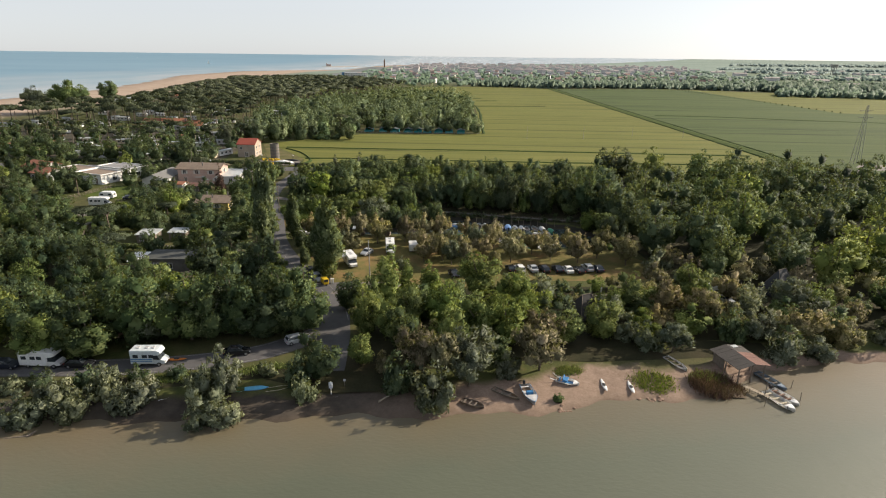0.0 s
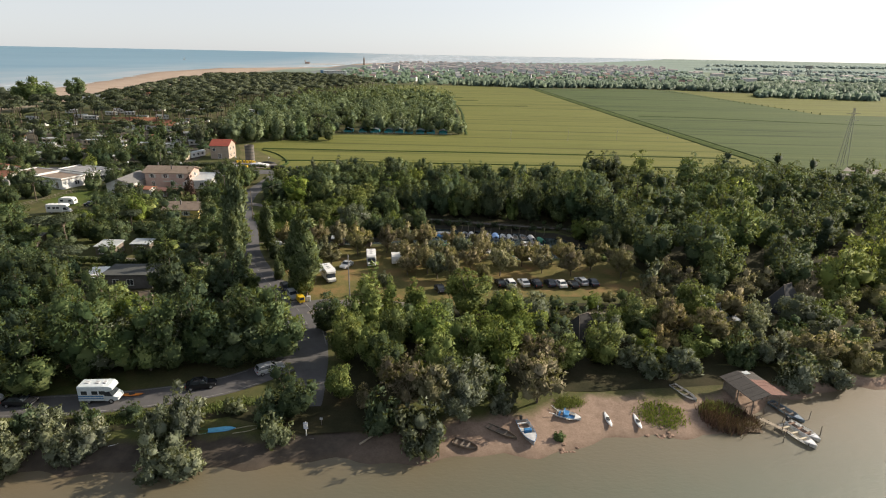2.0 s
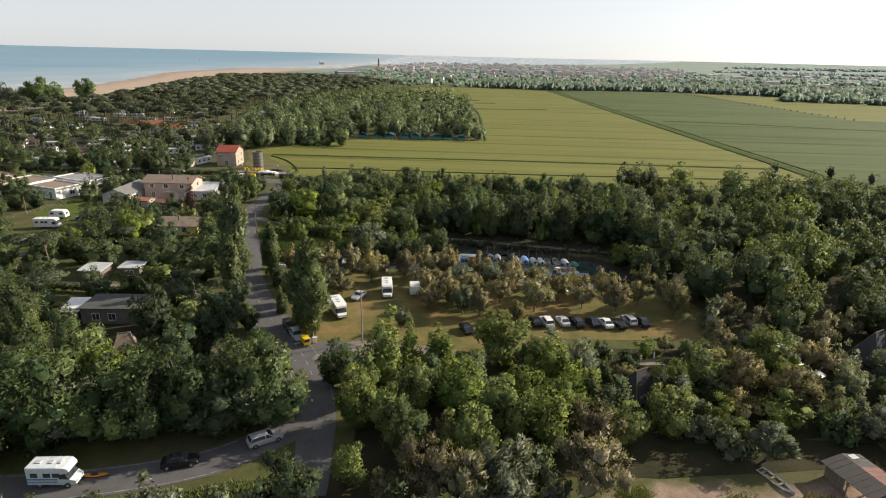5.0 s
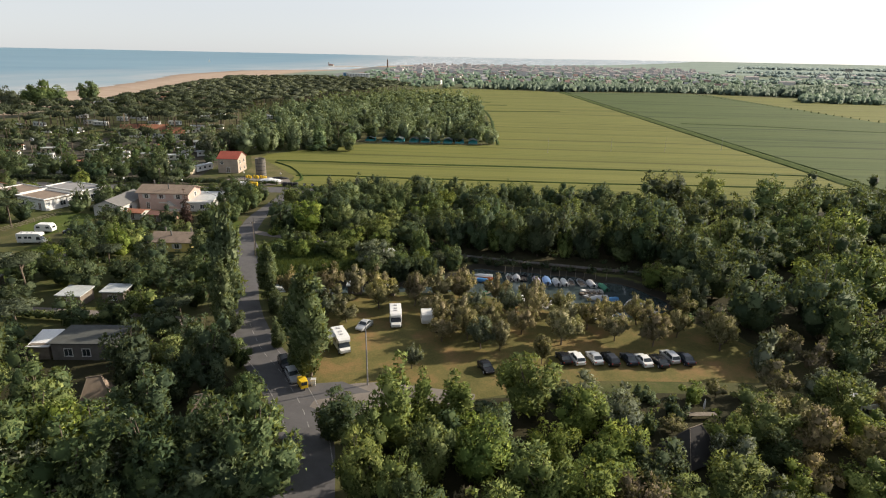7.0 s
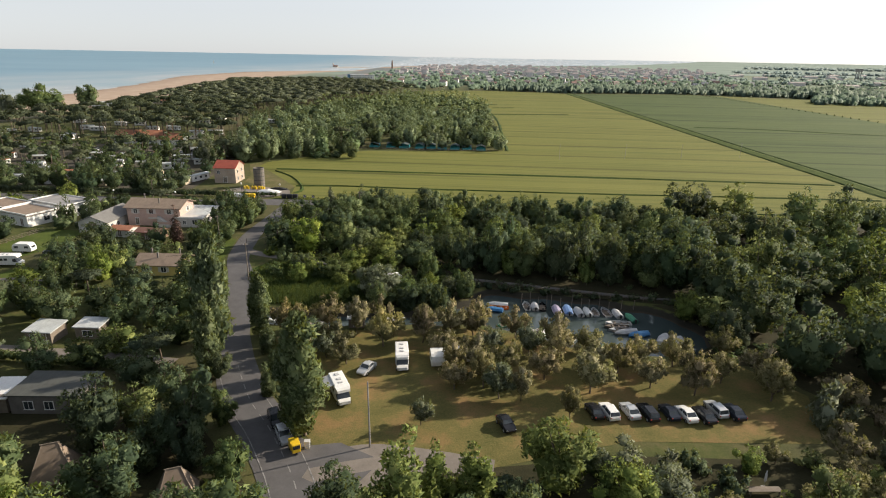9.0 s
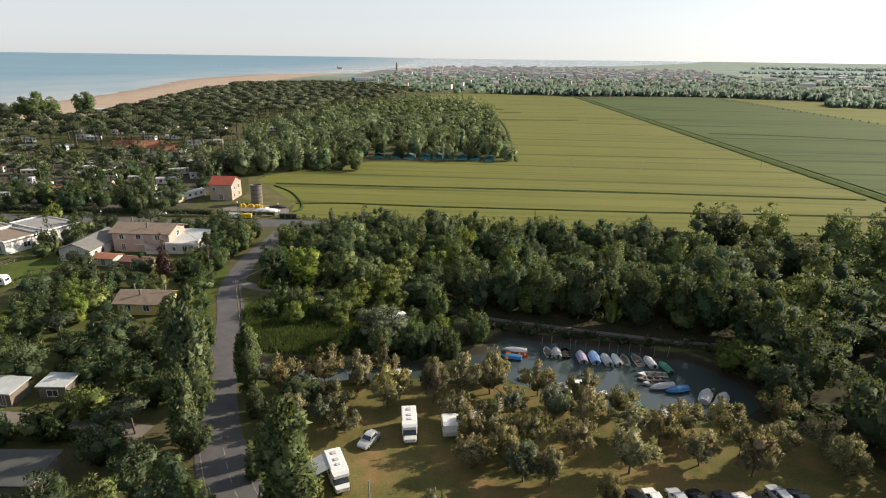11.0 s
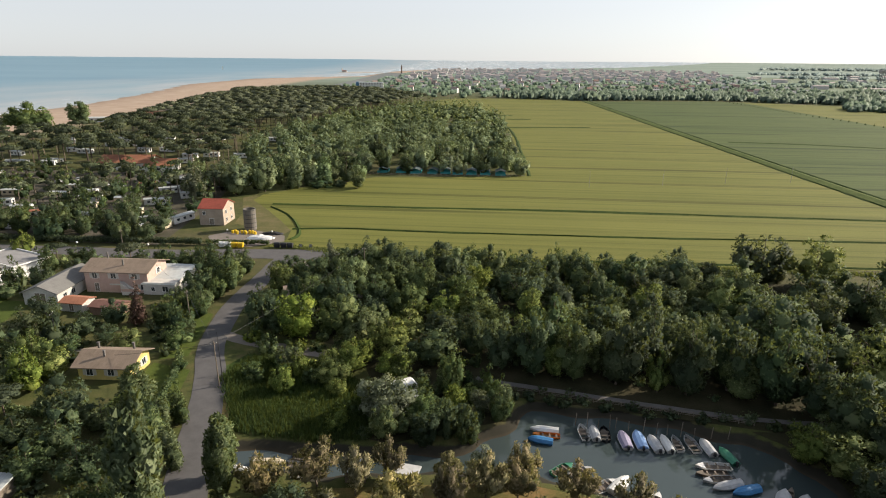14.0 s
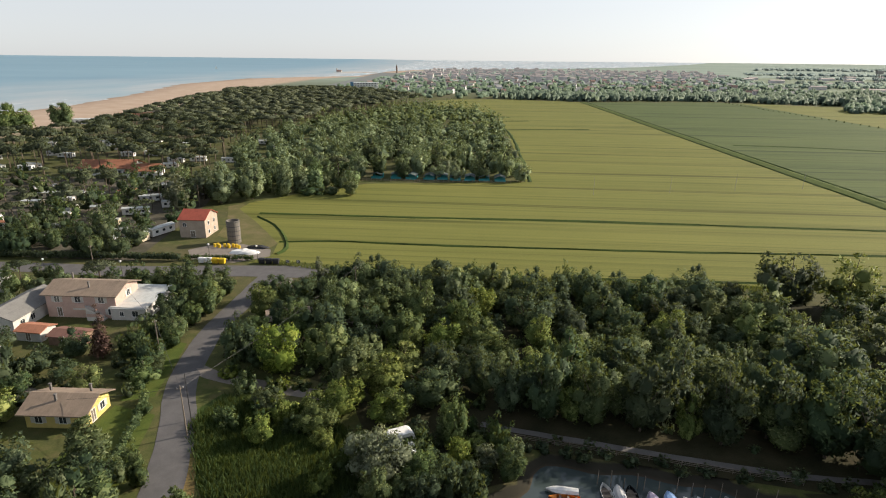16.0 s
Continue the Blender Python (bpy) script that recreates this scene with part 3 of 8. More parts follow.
def leaders(r, count, out, low, steps, width, sink=0.42, lean=0.5, tip=0.45):
    """Clumps along several rising boughs of their own height and reach; low: where the leaves begin; tip: how much the clumps shrink upwards."""
    lobes = []
    for k in range(count):
        a = 2.4 * k + r.uniform(-0.6, 0.6)
        q = 0.15 * r.random() if k == 0 else out * (0.4 + 0.6 * math.sqrt(r.random()))
        top = 1.0 - sink * (q / out) ** 2 * r.uniform(0.5, 1.3) - r.uniform(0, 0.13)
        for j in range(steps):
            f = j / (steps - 1)
            w = width * (1.1 - tip * f) * r.uniform(0.7, 1.3)
            o = q * (1 - lean + lean * min(1, 1.5 * f)) + r.uniform(-0.1, 0.1)
            b = a + r.uniform(-0.4, 0.4)
            lobes.append((o * math.cos(b), o * math.sin(b), low + (top - low) * f - w * 0.2, w))
    return lobes


def tree_shape(kind, seed, level):
    """Trunk and crown of a tree one metre high with a crown radius of one metre; level: 0 near, 1 middle, 2 far, 3 in far woods."""
    r = np.random.default_rng(seed)
    amount, bigger = ((0.80, 1.0), (0.50, 1.14), (0.11, 2.0), (0.03, 3.0), (0.012, 4.0))[level]
    limbs = []
    up = lambda a, b: r.uniform(a, b)  # noqa: E731
    few = 1 if level < 2 else 0
    if kind == "poplar":
        lobes = []
        for k in range(18):
            z = 0.08 + 0.88 * k / 17
            w = 0.74 * math.sin(math.pi * (0.16 + 0.78 * (k / 17) ** 0.85)) ** 0.7
            for _ in range(2):
                a = up(0, 6.3)
                lobes.append((0.5 * w * math.cos(a), 0.5 * w * math.sin(a), z, max(0.10, w * up(0.45, 0.75))))
        squash, n, size, opt = 0.24, 4600, 0.060, dict(upright=0.7, long=1.2, aspect=4.4)
        limbs = [((0, 0, 0), (0, 0, 0.9), 0.09, 0.02)]
    elif kind == "pine":
        lobes = []
        m = 22 if few else 13
        for k in range(m):
            a, q = 2.4 * k + up(-0.3, 0.3), math.sqrt((k + 0.5) / m) * 0.78
            lobes.append((q * math.cos(a), q * math.sin(a), 0.88 - 0.10 * q * q + up(-0.02, 0.025), up(0.22, 0.33) * (1 if few else 1.15)))
        squash, n, size, opt = 0.20, 2600, 0.040, dict(spread=1.0, down=-0.1, aspect=1.7, upright=0.15, core=0.8, loose=0.25)
        limbs = [((0, 0, 0), (0.03, 0.02, 0.72), 0.05, 0.035)] + [((0.03, 0.02, up(0.55, 0.68)), (l[0] * 0.8, l[1] * 0.8, l[2] - 0.04), 0.026, 0.010) for l in lobes[:9]]
    elif kind == "tamarisk":
        lobes = leaders(r, 10, 0.80, 0.42, 4, 0.24, 0.4, 0.75, 0.35)
        squash, n, size, opt = 0.62, 2500, 0.036, dict(upright=0.7, long=1.5, spread=1.5, aspect=1.9, core=0.55, loose=0.9)
        limbs = [((0, 0, 0), (0.07, 0, 0.26), 0.045, 0.035)] + [((0.05, 0, 0.2), (l[0] * 0.9, l[1] * 0.9, l[2]), 0.03, 0.009) for l in lobes[2::4]]
    elif kind == "dome":
        lobes = leaders(r, 16, 0.84, 0.52, 3, 0.25, 0.38, 0.6, 0.2)
        squash, n, size, opt = 0.55, 4200, 0.036, dict(upright=0.3, aspect=1.5)
        limbs = [((0, 0, 0), (0.02, 0.02, 0.42), 0.05, 0.04)] + [((0.02, 0.02, 0.35), (l[0] * 0.85, l[1] * 0.85, l[2]), 0.03, 0.012) for l in lobes[3::5]]
    elif kind == "bush":
        lobes = leaders(r, 10, 0.78, 0.14, 3, 0.28, 0.6, 0.35, 0.35)
        squash, n, size, opt = 0.72, 1500, 0.052, dict(upright=0.5, aspect=1.4, long=1.2, loose=0.7)
        limbs = [((0, 0, 0), (0, 0, 0.35), 0.04, 0.02)]
    elif kind == "cone":
        lobes = []
        for k in range(13):
            z = 0.12 + 0.83 * k / 12
            a = up(0, 6.3)
            lobes.append((0.12 * math.cos(a), 0.12 * math.sin(a), z, max(0.1, 0.66 * (1.02 - k / 12))))
        squash, n, size, opt = 0.20, 2000, 0.055, dict(upright=-0.4, spread=1.0, aspect=3.2)
        limbs = [((0, 0, 0), (0, 0, 0.95), 0.06, 0.01)]
    elif kind == "ivy":  # hung with climbers down to the ground
        lobes = leaders(r, 10, 0.78, 0.10, 6, 0.26, 0.4, 0.25, 0.3)
        squash, n, size, opt = 0.62, 2900, 0.041, dict(upright=-0.5, long=1.2, aspect=2.2)
        limbs = [((0, 0, 0), (0.02, 0.02, 0.6), 0.05, 0.02)]
    elif kind == "tall":
        lobes = leaders(r, 6 if few else 4, 0.46, 0.17, 7 if few else 5, 0.33, 0.45, 0.5, 0.55)
        squash, n, size, opt = 0.42, 3000, 0.050, dict(upright=0.45, aspect=3.2)
        limbs = [((0, 0, 0), (0.02, 0.02, 0.5), 0.05, 0.03)] + [((0.02, 0.02, 0.3), (l[0] * 0.8, l[1] * 0.8, l[2]), 0.025, 0.008) for l in lobes[2::7]]
    else:  # broad crown
        lobes = leaders(r, 11 if few else 7, 0.76, 0.27, 4 if few else 3, 0.29, 0.42, 0.6, 0.35)
        squash, n, size, opt = 0.50, 3300, 0.038, dict(upright=0.35, aspect=2.1, long=1.15)
        limbs = [((0, 0, 0), (0.02, 0.02, 0.40), 0.045, 0.03)] + [((0.02, 0.02, 0.3), (l[0] * 0.85, l[1] * 0.85, l[2]), 0.025, 0.007) for l in lobes[3::5]]
    if level > 2:
        lobes = [(x, y, z, q * 1.35) for x, y, z, q in (lobes if kind == "pine" else lobes[::3] + lobes[2::6])]
        opt["core"] = 0.85
    opt["core"] = max(opt.get("core", 0.72), (0.7, 0.82, 0.9, 0.95, 0.95)[level])
    opt["cut"] = (0.6, 0.65, 0.75, 0.8, 0.85)[level]
    opt["loose"] = opt.get("loose", 0.5) * (0.7, 0.45, 0.2, 0.1, 0.0)[level]
    crown = leaves(lobes, int(n * amount), size * bigger, r, squash, **opt)
    trunk = join([tube(a, b, r0, r1, 5 if level < 2 else 3) for a, b, r0, r1 in limbs[: (10, 6, 2, 1, 1)[level]]])
    return trunk, crown


SHAPES = {}


def tree_meshes(kind, leaf, level, variant):
    key = (kind, leaf, level, variant)
    if key not in SHAPES:
        (tv, tf), (cv, cf, cn) = tree_shape(kind, 100 * variant + len(kind) * 7 + level, level)
        SHAPES[key] = (mesh_of("trunk", tv, tf, BARK, True), mesh_of("crown", cv, cf, LEAF[leaf], True, cn))
    return SHAPES[key]


TREE_WORDS = {
    ("broad", "broad"): ("elm_tree", "leafy mid-green broadleaf tree with a rounded crown"),
    ("broad", "bright"): ("acacia_tree", "fresh light-green broadleaf tree with a loose crown"),
    ("broad", "dark"): ("oak_tree", "dense dark-green broadleaf tree with a domed crown"),
    ("broad", "wood"): ("ivy_clad_tree", "green woodland tree hung with climbing vines"),
    ("broad", "silver"): ("willow_tree", "grey-green willow tree with silvery leaves"),
    ("dome", "wood"): ("spreading_tree", "wide green tree with a domed crown above the beach"),
    ("dome", "silver"): ("spreading_tree", "wide grey-green tree with a domed crown above the beach"),
    ("tall", "sage"): ("poplar_tree", "tall soft sage-green poplar of the camp wood"),
    ("broad", "sage"): ("poplar_tree", "full sage-green poplar with a rounded crown"),
    ("ivy", "wood"): ("ivy_clad_tree", "woodland tree hung with climbing vines to the ground"),
    ("ivy", "dark"): ("ivy_clad_tree", "dark tree wrapped in ivy to the ground"),
    ("tall", "dark"): ("elm_tree", "tall dark-green broadleaf tree with narrow crown"),
    ("tall", "wood"): ("poplar_tree", "tall soft-green poplar tree of the camp wood"),
    ("tall", "bright"): ("acacia_tree", "tall light-green acacia tree with airy crown"),
    ("tall", "broad"): ("elm_tree", "tall mid-green broadleaf tree with leafy crown"),
    ("tall", "poplar"): ("poplar_tree", "slender grey-green poplar beside the lane"),
    ("tall", "silver"): ("willow_tree", "thin feathery grey-green tree at the field edge"),
    ("poplar", "poplar"): ("poplar_tree", "tall slim Lombardy poplar beside the lane"),
    ("pine", "pine"): ("pine_tree", "dark umbrella pine with a flat crown"),
    ("tamarisk", "tamarisk"): ("tamarisk_tree", "feathery brown-green tamarisk tree with leaning stems"),
    ("tamarisk", "silver"): ("olive_tree", "grey-green feathery tree with leaning stems"),
    ("bush", "silver"): ("bush", "grey-green willow bush on the sandy bank"),
    ("bush", "tamarisk"): ("bush", "brownish tamarisk bush with feathery twigs"),
    ("bush", "broad"): ("bush", "round mid-green leafy garden bush"),
    ("bush", "dark"): ("bush", "dense dark-green bush with small leaves"),
    ("bush", "bright"): ("bush", "light-green leafy bush in loose shape"),
    ("bush", "reed"): ("bush", "low green scrub at the meadow edge"),
    ("cone", "dark"): ("conifer_tree", "dark-green conical conifer by the road"),
    ("cone", "dead"): ("conifer_tree", "dead reddish-brown conifer in the garden"),
}
planted = []


def tree(kind, leaf, x, y, h, rad, level=0, group="", turn=None, variants=4):
    """A tree of height h and crown radius rad."""
    mt, mc = tree_meshes(kind, leaf, level, int(rng.integers(variants)))
    name, label = TREE_WORDS[kind, leaf]
    z = float(land(x, y)) - 0.05
    m = pose(x, y, z, rng.uniform(-4, 4), rng.uniform(-4, 4), rng.uniform(0, 360) if turn is None else turn) @ Matrix.Diagonal((rad * rng.uniform(0.86, 1.14), rad * rng.uniform(0.86, 1.14), h, 1))
    ob = thing(name, m, label, "bush" if kind == "bush" else "tree", group)
    part("trunk", mt, None, ob)
    part("crown", mc, None, ob)
    planted.append((x, y, rad))
    return ob


# ---- planting ----
# ground left free for buildings, vehicles and lawns
FREE = [(8, 33, 112, 119.5), (-33, -13, 111, 131), (-88, -70, 152, 170), (-72, -66, 151, 166), (-111, -85, 184, 212), (-120, -108, 188, 208), (-101, -90, 184, 192), (-109, -100, 186, 193),
        (-148, -128, 184, 217), (-160, -146, 198, 212), (-78, -59, 98, 118), (-90, -70, 119, 135), (-132, -108, 150, 192), (-114, -101, 140, 160), (-113, -74, 240, 272), (39, 50, 70, 82), (-47, -36, 150, 160), (-32, -20, 138, 143), (-91, -82, 177, 189),
        (-23, -15, 61, 80), (-61, -51, 198, 207), (-14, -2, 101, 108), (-61, -51, 85, 100), (-44, -35, 86, 97), (19, 28, 87, 97), (61, 70, 103, 111), (24.5, 32, 97, 105), (-50, -30, 140, 149), (24, 34, 134, 143)]


def planted_clear(cand, rad):
    if not planted or not len(cand):
        return cand
    p = np.array(planted)
    return cand[np.min(np.hypot(cand[:, None, 0] - p[None, :, 0], cand[:, None, 1] - p[None, :, 1]) / (0.62 * (p[None, :, 2] + rad)), axis=1) > 1]


def spots(outline, gap, seed=1, limit=9999, roads=True):
    """Loose even spots inside an outline, off the roads, the water and the free ground."""
    r = np.random.default_rng(seed)
    p = np.array(outline, float)
    lo, hi = p.min(0), p.max(0)
    cand = r.uniform(lo, hi, (int((hi - lo).prod() / gap**2 * 6) + 50, 2))
    cand = cand[signed_distance(cand[:, 0], cand[:, 1], outline) < 0]
    if roads:
        for line, dist in ((main_line, 5.0), (river_line, 4.2), (cross_line, 6.5)):
            cand = cand[np.min(np.linalg.norm(cand[:, None] - line[None], axis=2), axis=1) > dist]
        cand = cand[signed_distance(cand[:, 0], cand[:, 1], POND_EDGE) > 1.5]
        for x0, x1, y0, y1 in FREE:
            cand = cand[(cand[:, 0] < x0) | (cand[:, 0] > x1) | (cand[:, 1] < y0) | (cand[:, 1] > y1)]
        cand = planted_clear(cand, gap * 0.6)
    out, cells = [], {}
    for q in cand:
        c = (int(q[0] // gap), int(q[1] // gap))
        if all(np.hypot(*(q - o)) > gap for i in (-1, 0, 1) for j in (-1, 0, 1) for o in cells.get((c[0] + i, c[1] + j), ())):
            cells.setdefault(c, []).append(q)
            out.append(q)
            if len(out) >= limit:
                break
    return out


def wood(outline, gap, mixture, h, rad, level, group, seed=1, limit=9999):
    """Plants a mixture of (kind, leaf, weight) over an outline."""
    r = np.random.default_rng(seed + 50)
    weight = np.array([w for _, _, w in mixture], float)
    for q in spots(outline, gap, seed, limit):
        kind, leaf, _ = mixture[int(r.choice(len(mixture), p=weight / weight.sum()))]
        f = r.uniform(0, 1)
        tree(kind, leaf, float(q[0]), float(q[1]), h[0] + (h[1] - h[0]) * f, rad[0] + (rad[1] - rad[0]) * (0.6 * f + 0.4 * r.uniform(0, 1)), level, group)


def far_wood(name, outline, gap, kind, leaf, h, rad, label, seed, keep=None, level=3, roads=False):
    """Distant trees joined into one sheet of crowns and stems."""
    r = np.random.default_rng(seed)
    kinds = []
    for v in range(4):
        trunk, crown = tree_shape(kind, 900 + v, level)
        kinds.append((trunk, crown))
    cv, cf, cn, tv, tf, nc, nt = [], [], [], [], [], 0, 0
    for q in spots(outline, gap, seed, roads=roads):
        if keep is not None and not keep(q[0], q[1]):
            continue
        (t_v, t_f), (c_v, c_f, c_n) = kinds[int(r.integers(4))]
        hh, rr, a = r.uniform(*h), r.uniform(*rad), r.uniform(0, 6.3)
        rot = np.array([[math.cos(a), -math.sin(a), 0], [math.sin(a), math.cos(a), 0], [0, 0, 1]])
        at = np.array([q[0], q[1], float(land(q[0], q[1]))])
        cv.append((c_v * (rr, rr, hh)) @ rot.T + at)
        turned = (c_n / (rr, rr, hh)) @ rot.T
        cn.append(turned / (np.linalg.norm(turned, axis=1)[:, None] + 1e-9))
        cf += [tuple(i + nc for i in f) for f in c_f]
        nc += len(c_v)
        tv.append((t_v * (rr, rr, hh)) @ rot.T + at)
        tf += [tuple(i + nt for i in f) for f in t_f]
        nt += len(t_v)
    ob = thing(name, Matrix(), label, "wood", kind="stuff")
    tagged(part("crown", mesh_of("crown", np.concatenate(cv), cf, LEAF[leaf], True, np.concatenate(cn)), None, ob), kind="stuff")
    tagged(part("trunk", mesh_of("trunk", np.concatenate(tv), tf, BARK), None, ob), kind="stuff")
    return ob


# tall slim poplars along the lane
tree("poplar", "poplar", -49.4, 123.5, 23.0, 3.7, 0, "poplars along the lane")
tree("poplar", "poplar", -52.4, 129.0, 20.0, 2.7, 0, "poplars along the lane")
tree("poplar", "poplar", -47.7, 119.6, 14.0, 2.4, 0, "poplars along the lane")
tree("poplar", "poplar", -29.2, 107.2, 18.6, 4.4, 0, "poplars along the lane")
tree("poplar", "poplar", -32.0, 110.8, 16.0, 3.2, 0, "poplars along the lane")
tree("poplar", "poplar", -45.6, 134.6, 12.6, 2.7, 0, "poplars along the lane")
tree("poplar", "poplar", -47.4, 139.0, 10.4, 2.4, 0, "poplars along the lane")
tree("poplar", "poplar", -66.5, 151.0, 9.5, 3.2, 0, "poplars along the lane")
# trees that overhang the riverside lane
for tx, ty, th, leaf in ((-95, 71, 11, "dark"), (-86, 71.5, 12, "broad"), (-77, 72.5, 11, "bright"), (-69, 73, 12, "broad"), (-61, 74, 11.5, "dark"), (-53, 75, 12.5, "broad"), (-45.5, 77, 12, "broad"), (-38, 79.5, 12.5, "dark"), (-33.0, 83.0, 12, "broad")):
    tree("broad", leaf, tx, ty, th, 5.4, 0, "trees behind the riverside lane")
# trees that stand out
tree("tall", "bright", -14.3, 91.0, 14, 4.8, 0, "acacias by the beach")
tree("broad", "dark", -21.6, 92.1, 6.9, 3.8, 0, "acacias by the beach")
tree("broad", "bright", -17.3, 88.4, 9.2, 3.1, 0, "acacias by the beach")
tree("tall", "bright", -10.4, 94.5, 10, 4.1, 0, "acacias by the beach")
tree("tall", "bright", -6.7, 95.1, 10, 3.8, 0, "acacias by the beach")
tree("broad", "bright", 3.6, 100.2, 9.8, 6, 0, "acacias by the beach")
tree("broad", "silver", 11.3, 101.5, 5.8, 3.6, 0, "acacias by the beach")
tree("broad", "bright", -15.9, 81.5, 9.2, 3.4, 0, "acacias by the beach")
tree("broad", "bright", -8.7, 85.5, 8.6, 3.6, 0, "acacias by the beach")
tree("broad", "bright", -3.6, 85.5, 9.2, 4.8, 0, "acacias by the beach")
tree("tall", "bright", 2.7, 82.3, 9.2, 4.8, 0, "acacias by the beach")
tree("broad", "bright", -12.2, 80.9, 8, 3.6, 0, "acacias by the beach")
tree("broad", "bright", 12.3, 88.3, 8, 4.2, 0, "acacias by the beach")
tree("broad", "silver", 14.6, 95.6, 6.9, 3.6, 0, "acacias by the beach")
tree("broad", "bright", 10.9, 84.3, 7.5, 3.8, 0, "acacias by the beach")
tree("tamarisk", "tamarisk", 14.3, 80.7, 6.9, 3.6, 0, "acacias by the beach")
tree("broad", "bright", -15.0, 71.0, 5.8, 3.1, 0, "acacias by the beach")
tree("broad", "broad", -9.4, 76.8, 8, 3.6, 0, "acacias by the beach")
tree("broad", "bright", -1.8, 75.5, 9.2, 4.1, 0, "acacias by the beach")
tree("broad", "bright", 3.6, 80.7, 9.2, 4.1, 0, "acacias by the beach")
tree("broad", "bright", 8.2, 79.4, 9.2, 4.3, 0, "acacias by the beach")
tree("tamarisk", "tamarisk", -5.3, 69.3, 8.6, 4.2, 0, "tamarisks on the beach")
tree("tamarisk", "silver", 1.9, 69.8, 8.6, 4.2, 0, "tamarisks on the beach")
tree("bush", "silver", 7.6, 69.5, 4.5, 2.4, 0, "tamarisks on the beach")
tree("tamarisk", "tamarisk", 12.8, 71.6, 8, 4.4, 0, "tamarisks on the beach")
tree("bush", "silver", -3.2, 61.9, 6, 4, 0, "tamarisks on the beach")
tree("tamarisk", "silver", 1.9, 66.2, 6.6, 3.8, 0, "tamarisks on the beach")
tree("bush", "dark", -8.6, 64.6, 6, 3.4, 0, "tamarisks on the beach")
tree("tamarisk", "tamarisk", -2.2, 67.6, 7.4, 3.6, 0, "tamarisks on the beach")
tree("tamarisk", "silver", 27.2, 88.4, 6, 3.8, 0, "tamarisks on the beach")
tree("bush", "silver", 28.7, 83.4, 5, 3, 0, "tamarisks on the beach")
tree("broad", "bright", 18.4, 80.9, 6, 3.4, 0, "tamarisks on the beach")
tree("bush", "silver", 31.7, 80.5, 5, 3, 0, "tamarisks on the beach")
tree("tamarisk", "silver", 35.5, 79.3, 5, 3.4, 0, "tamarisks on the beach")
tree("broad", "bright", 32.7, 96.0, 8, 4, 0, "tamarisks on the beach")
tree("tamarisk", "tamarisk", 38.1, 93.2, 7.5, 4, 0, "tamarisks on the beach")
tree("tamarisk", "tamarisk", 43.7, 89.8, 7, 4, 0, "tamarisks on the beach")
tree("broad", "bright", 46.0, 101.8, 8, 4, 0, "tamarisks on the beach")
tree("broad", "silver", 52.7, 92.4, 7, 3.6, 0, "tamarisks on the beach")
tree("broad", "silver", 63.2, 98.6, 7.5, 4, 0, "tamarisks on the beach")
tree("bush", "silver", 53.1, 78.4, 5.5, 3.5, 0, "tamarisks on the beach")
tree("tamarisk", "tamarisk", 59.6, 84.9, 6.5, 4, 0, "tamarisks on the beach")
tree("bush", "broad", 47.3, 84.8, 6, 3.6, 0, "tamarisks on the beach")
tree("broad", "silver", 52.3, 85.2, 6, 3.4, 0, "tamarisks on the beach")
tree("broad", "broad", -27.5, 82.0, 12, 6.2, 0, "trees behind the riverside lane")
tree("broad", "broad", -30.7, 81.0, 10, 4.8, 0, "trees behind the riverside lane")
tree("broad", "broad", -37.4, 81.4, 10, 4.8, 0, "trees behind the riverside lane")
tree("broad", "silver", -42.1, 80.7, 9.8, 4.3, 0, "trees behind the riverside lane")
tree("broad", "bright", -50.0, 84.1, 10, 4.8, 0, "trees behind the riverside lane")
tree("broad", "bright", -55.2, 84.8, 10, 5.3, 0, "trees behind the riverside lane")
tree("broad", "broad", -46.5, 82.7, 10, 4.3, 0, "trees behind the riverside lane")
tree("broad", "broad", -59.7, 81.5, 12, 6.5, 0, "trees behind the riverside lane")
tree("broad", "bright", -63.2, 78.4, 9.8, 4.8, 0, "trees behind the riverside lane")
tree("broad", "silver", -51.7, 76.8, 9.8, 4.8, 0, "trees behind the riverside lane")
tree("broad", "bright", -50.5, 82.9, 10, 4.1, 0, "trees behind the riverside lane")
tree("broad", "broad", -42.6, 78.1, 10, 4.8, 0, "trees behind the riverside lane")
tree("broad", "broad", -37.7, 79.4, 10, 4.6, 0, "trees behind the riverside lane")
tree("broad", "dark", -33.4, 79.3, 9.2, 4.8, 0, "trees behind the riverside lane")
tree("broad", "broad", -30.2, 82.3, 12, 5.5, 0, "trees behind the riverside lane")
tree("broad", "bright", -65.4, 68.2, 8, 4.3, 0, "trees behind the riverside lane")
tree("broad", "broad", -58.3, 70.4, 10, 5.5, 0, "trees behind the riverside lane")
tree("bush", "silver", -55.7, 57.1, 4.8, 3, 0, "bushes on the river bank")
tree("bush", "silver", -52.1, 55.3, 4.5, 3, 0, "bushes on the river bank")
tree("bush", "silver", -49.7, 59.5, 5.2, 3, 0, "bushes on the river bank")
tree("bush", "silver", -44.1, 58.7, 4.8, 2.8, 0, "bushes on the river bank")
tree("bush", "silver", -45.3, 56.7, 4, 2.8, 0, "bushes on the river bank")
tree("bush", "silver", -57.3, 53.5, 4.5, 3.2, 0, "bushes on the river bank")
tree("bush", "silver", -33.4, 62.6, 7, 3, 0, "bushes on the river bank")
tree("bush", "silver", -35.3, 59.5, 5.5, 3.2, 0, "bushes on the river bank")
tree("bush", "silver", -33.9, 55.3, 4.2, 3, 0, "bushes on the river bank")
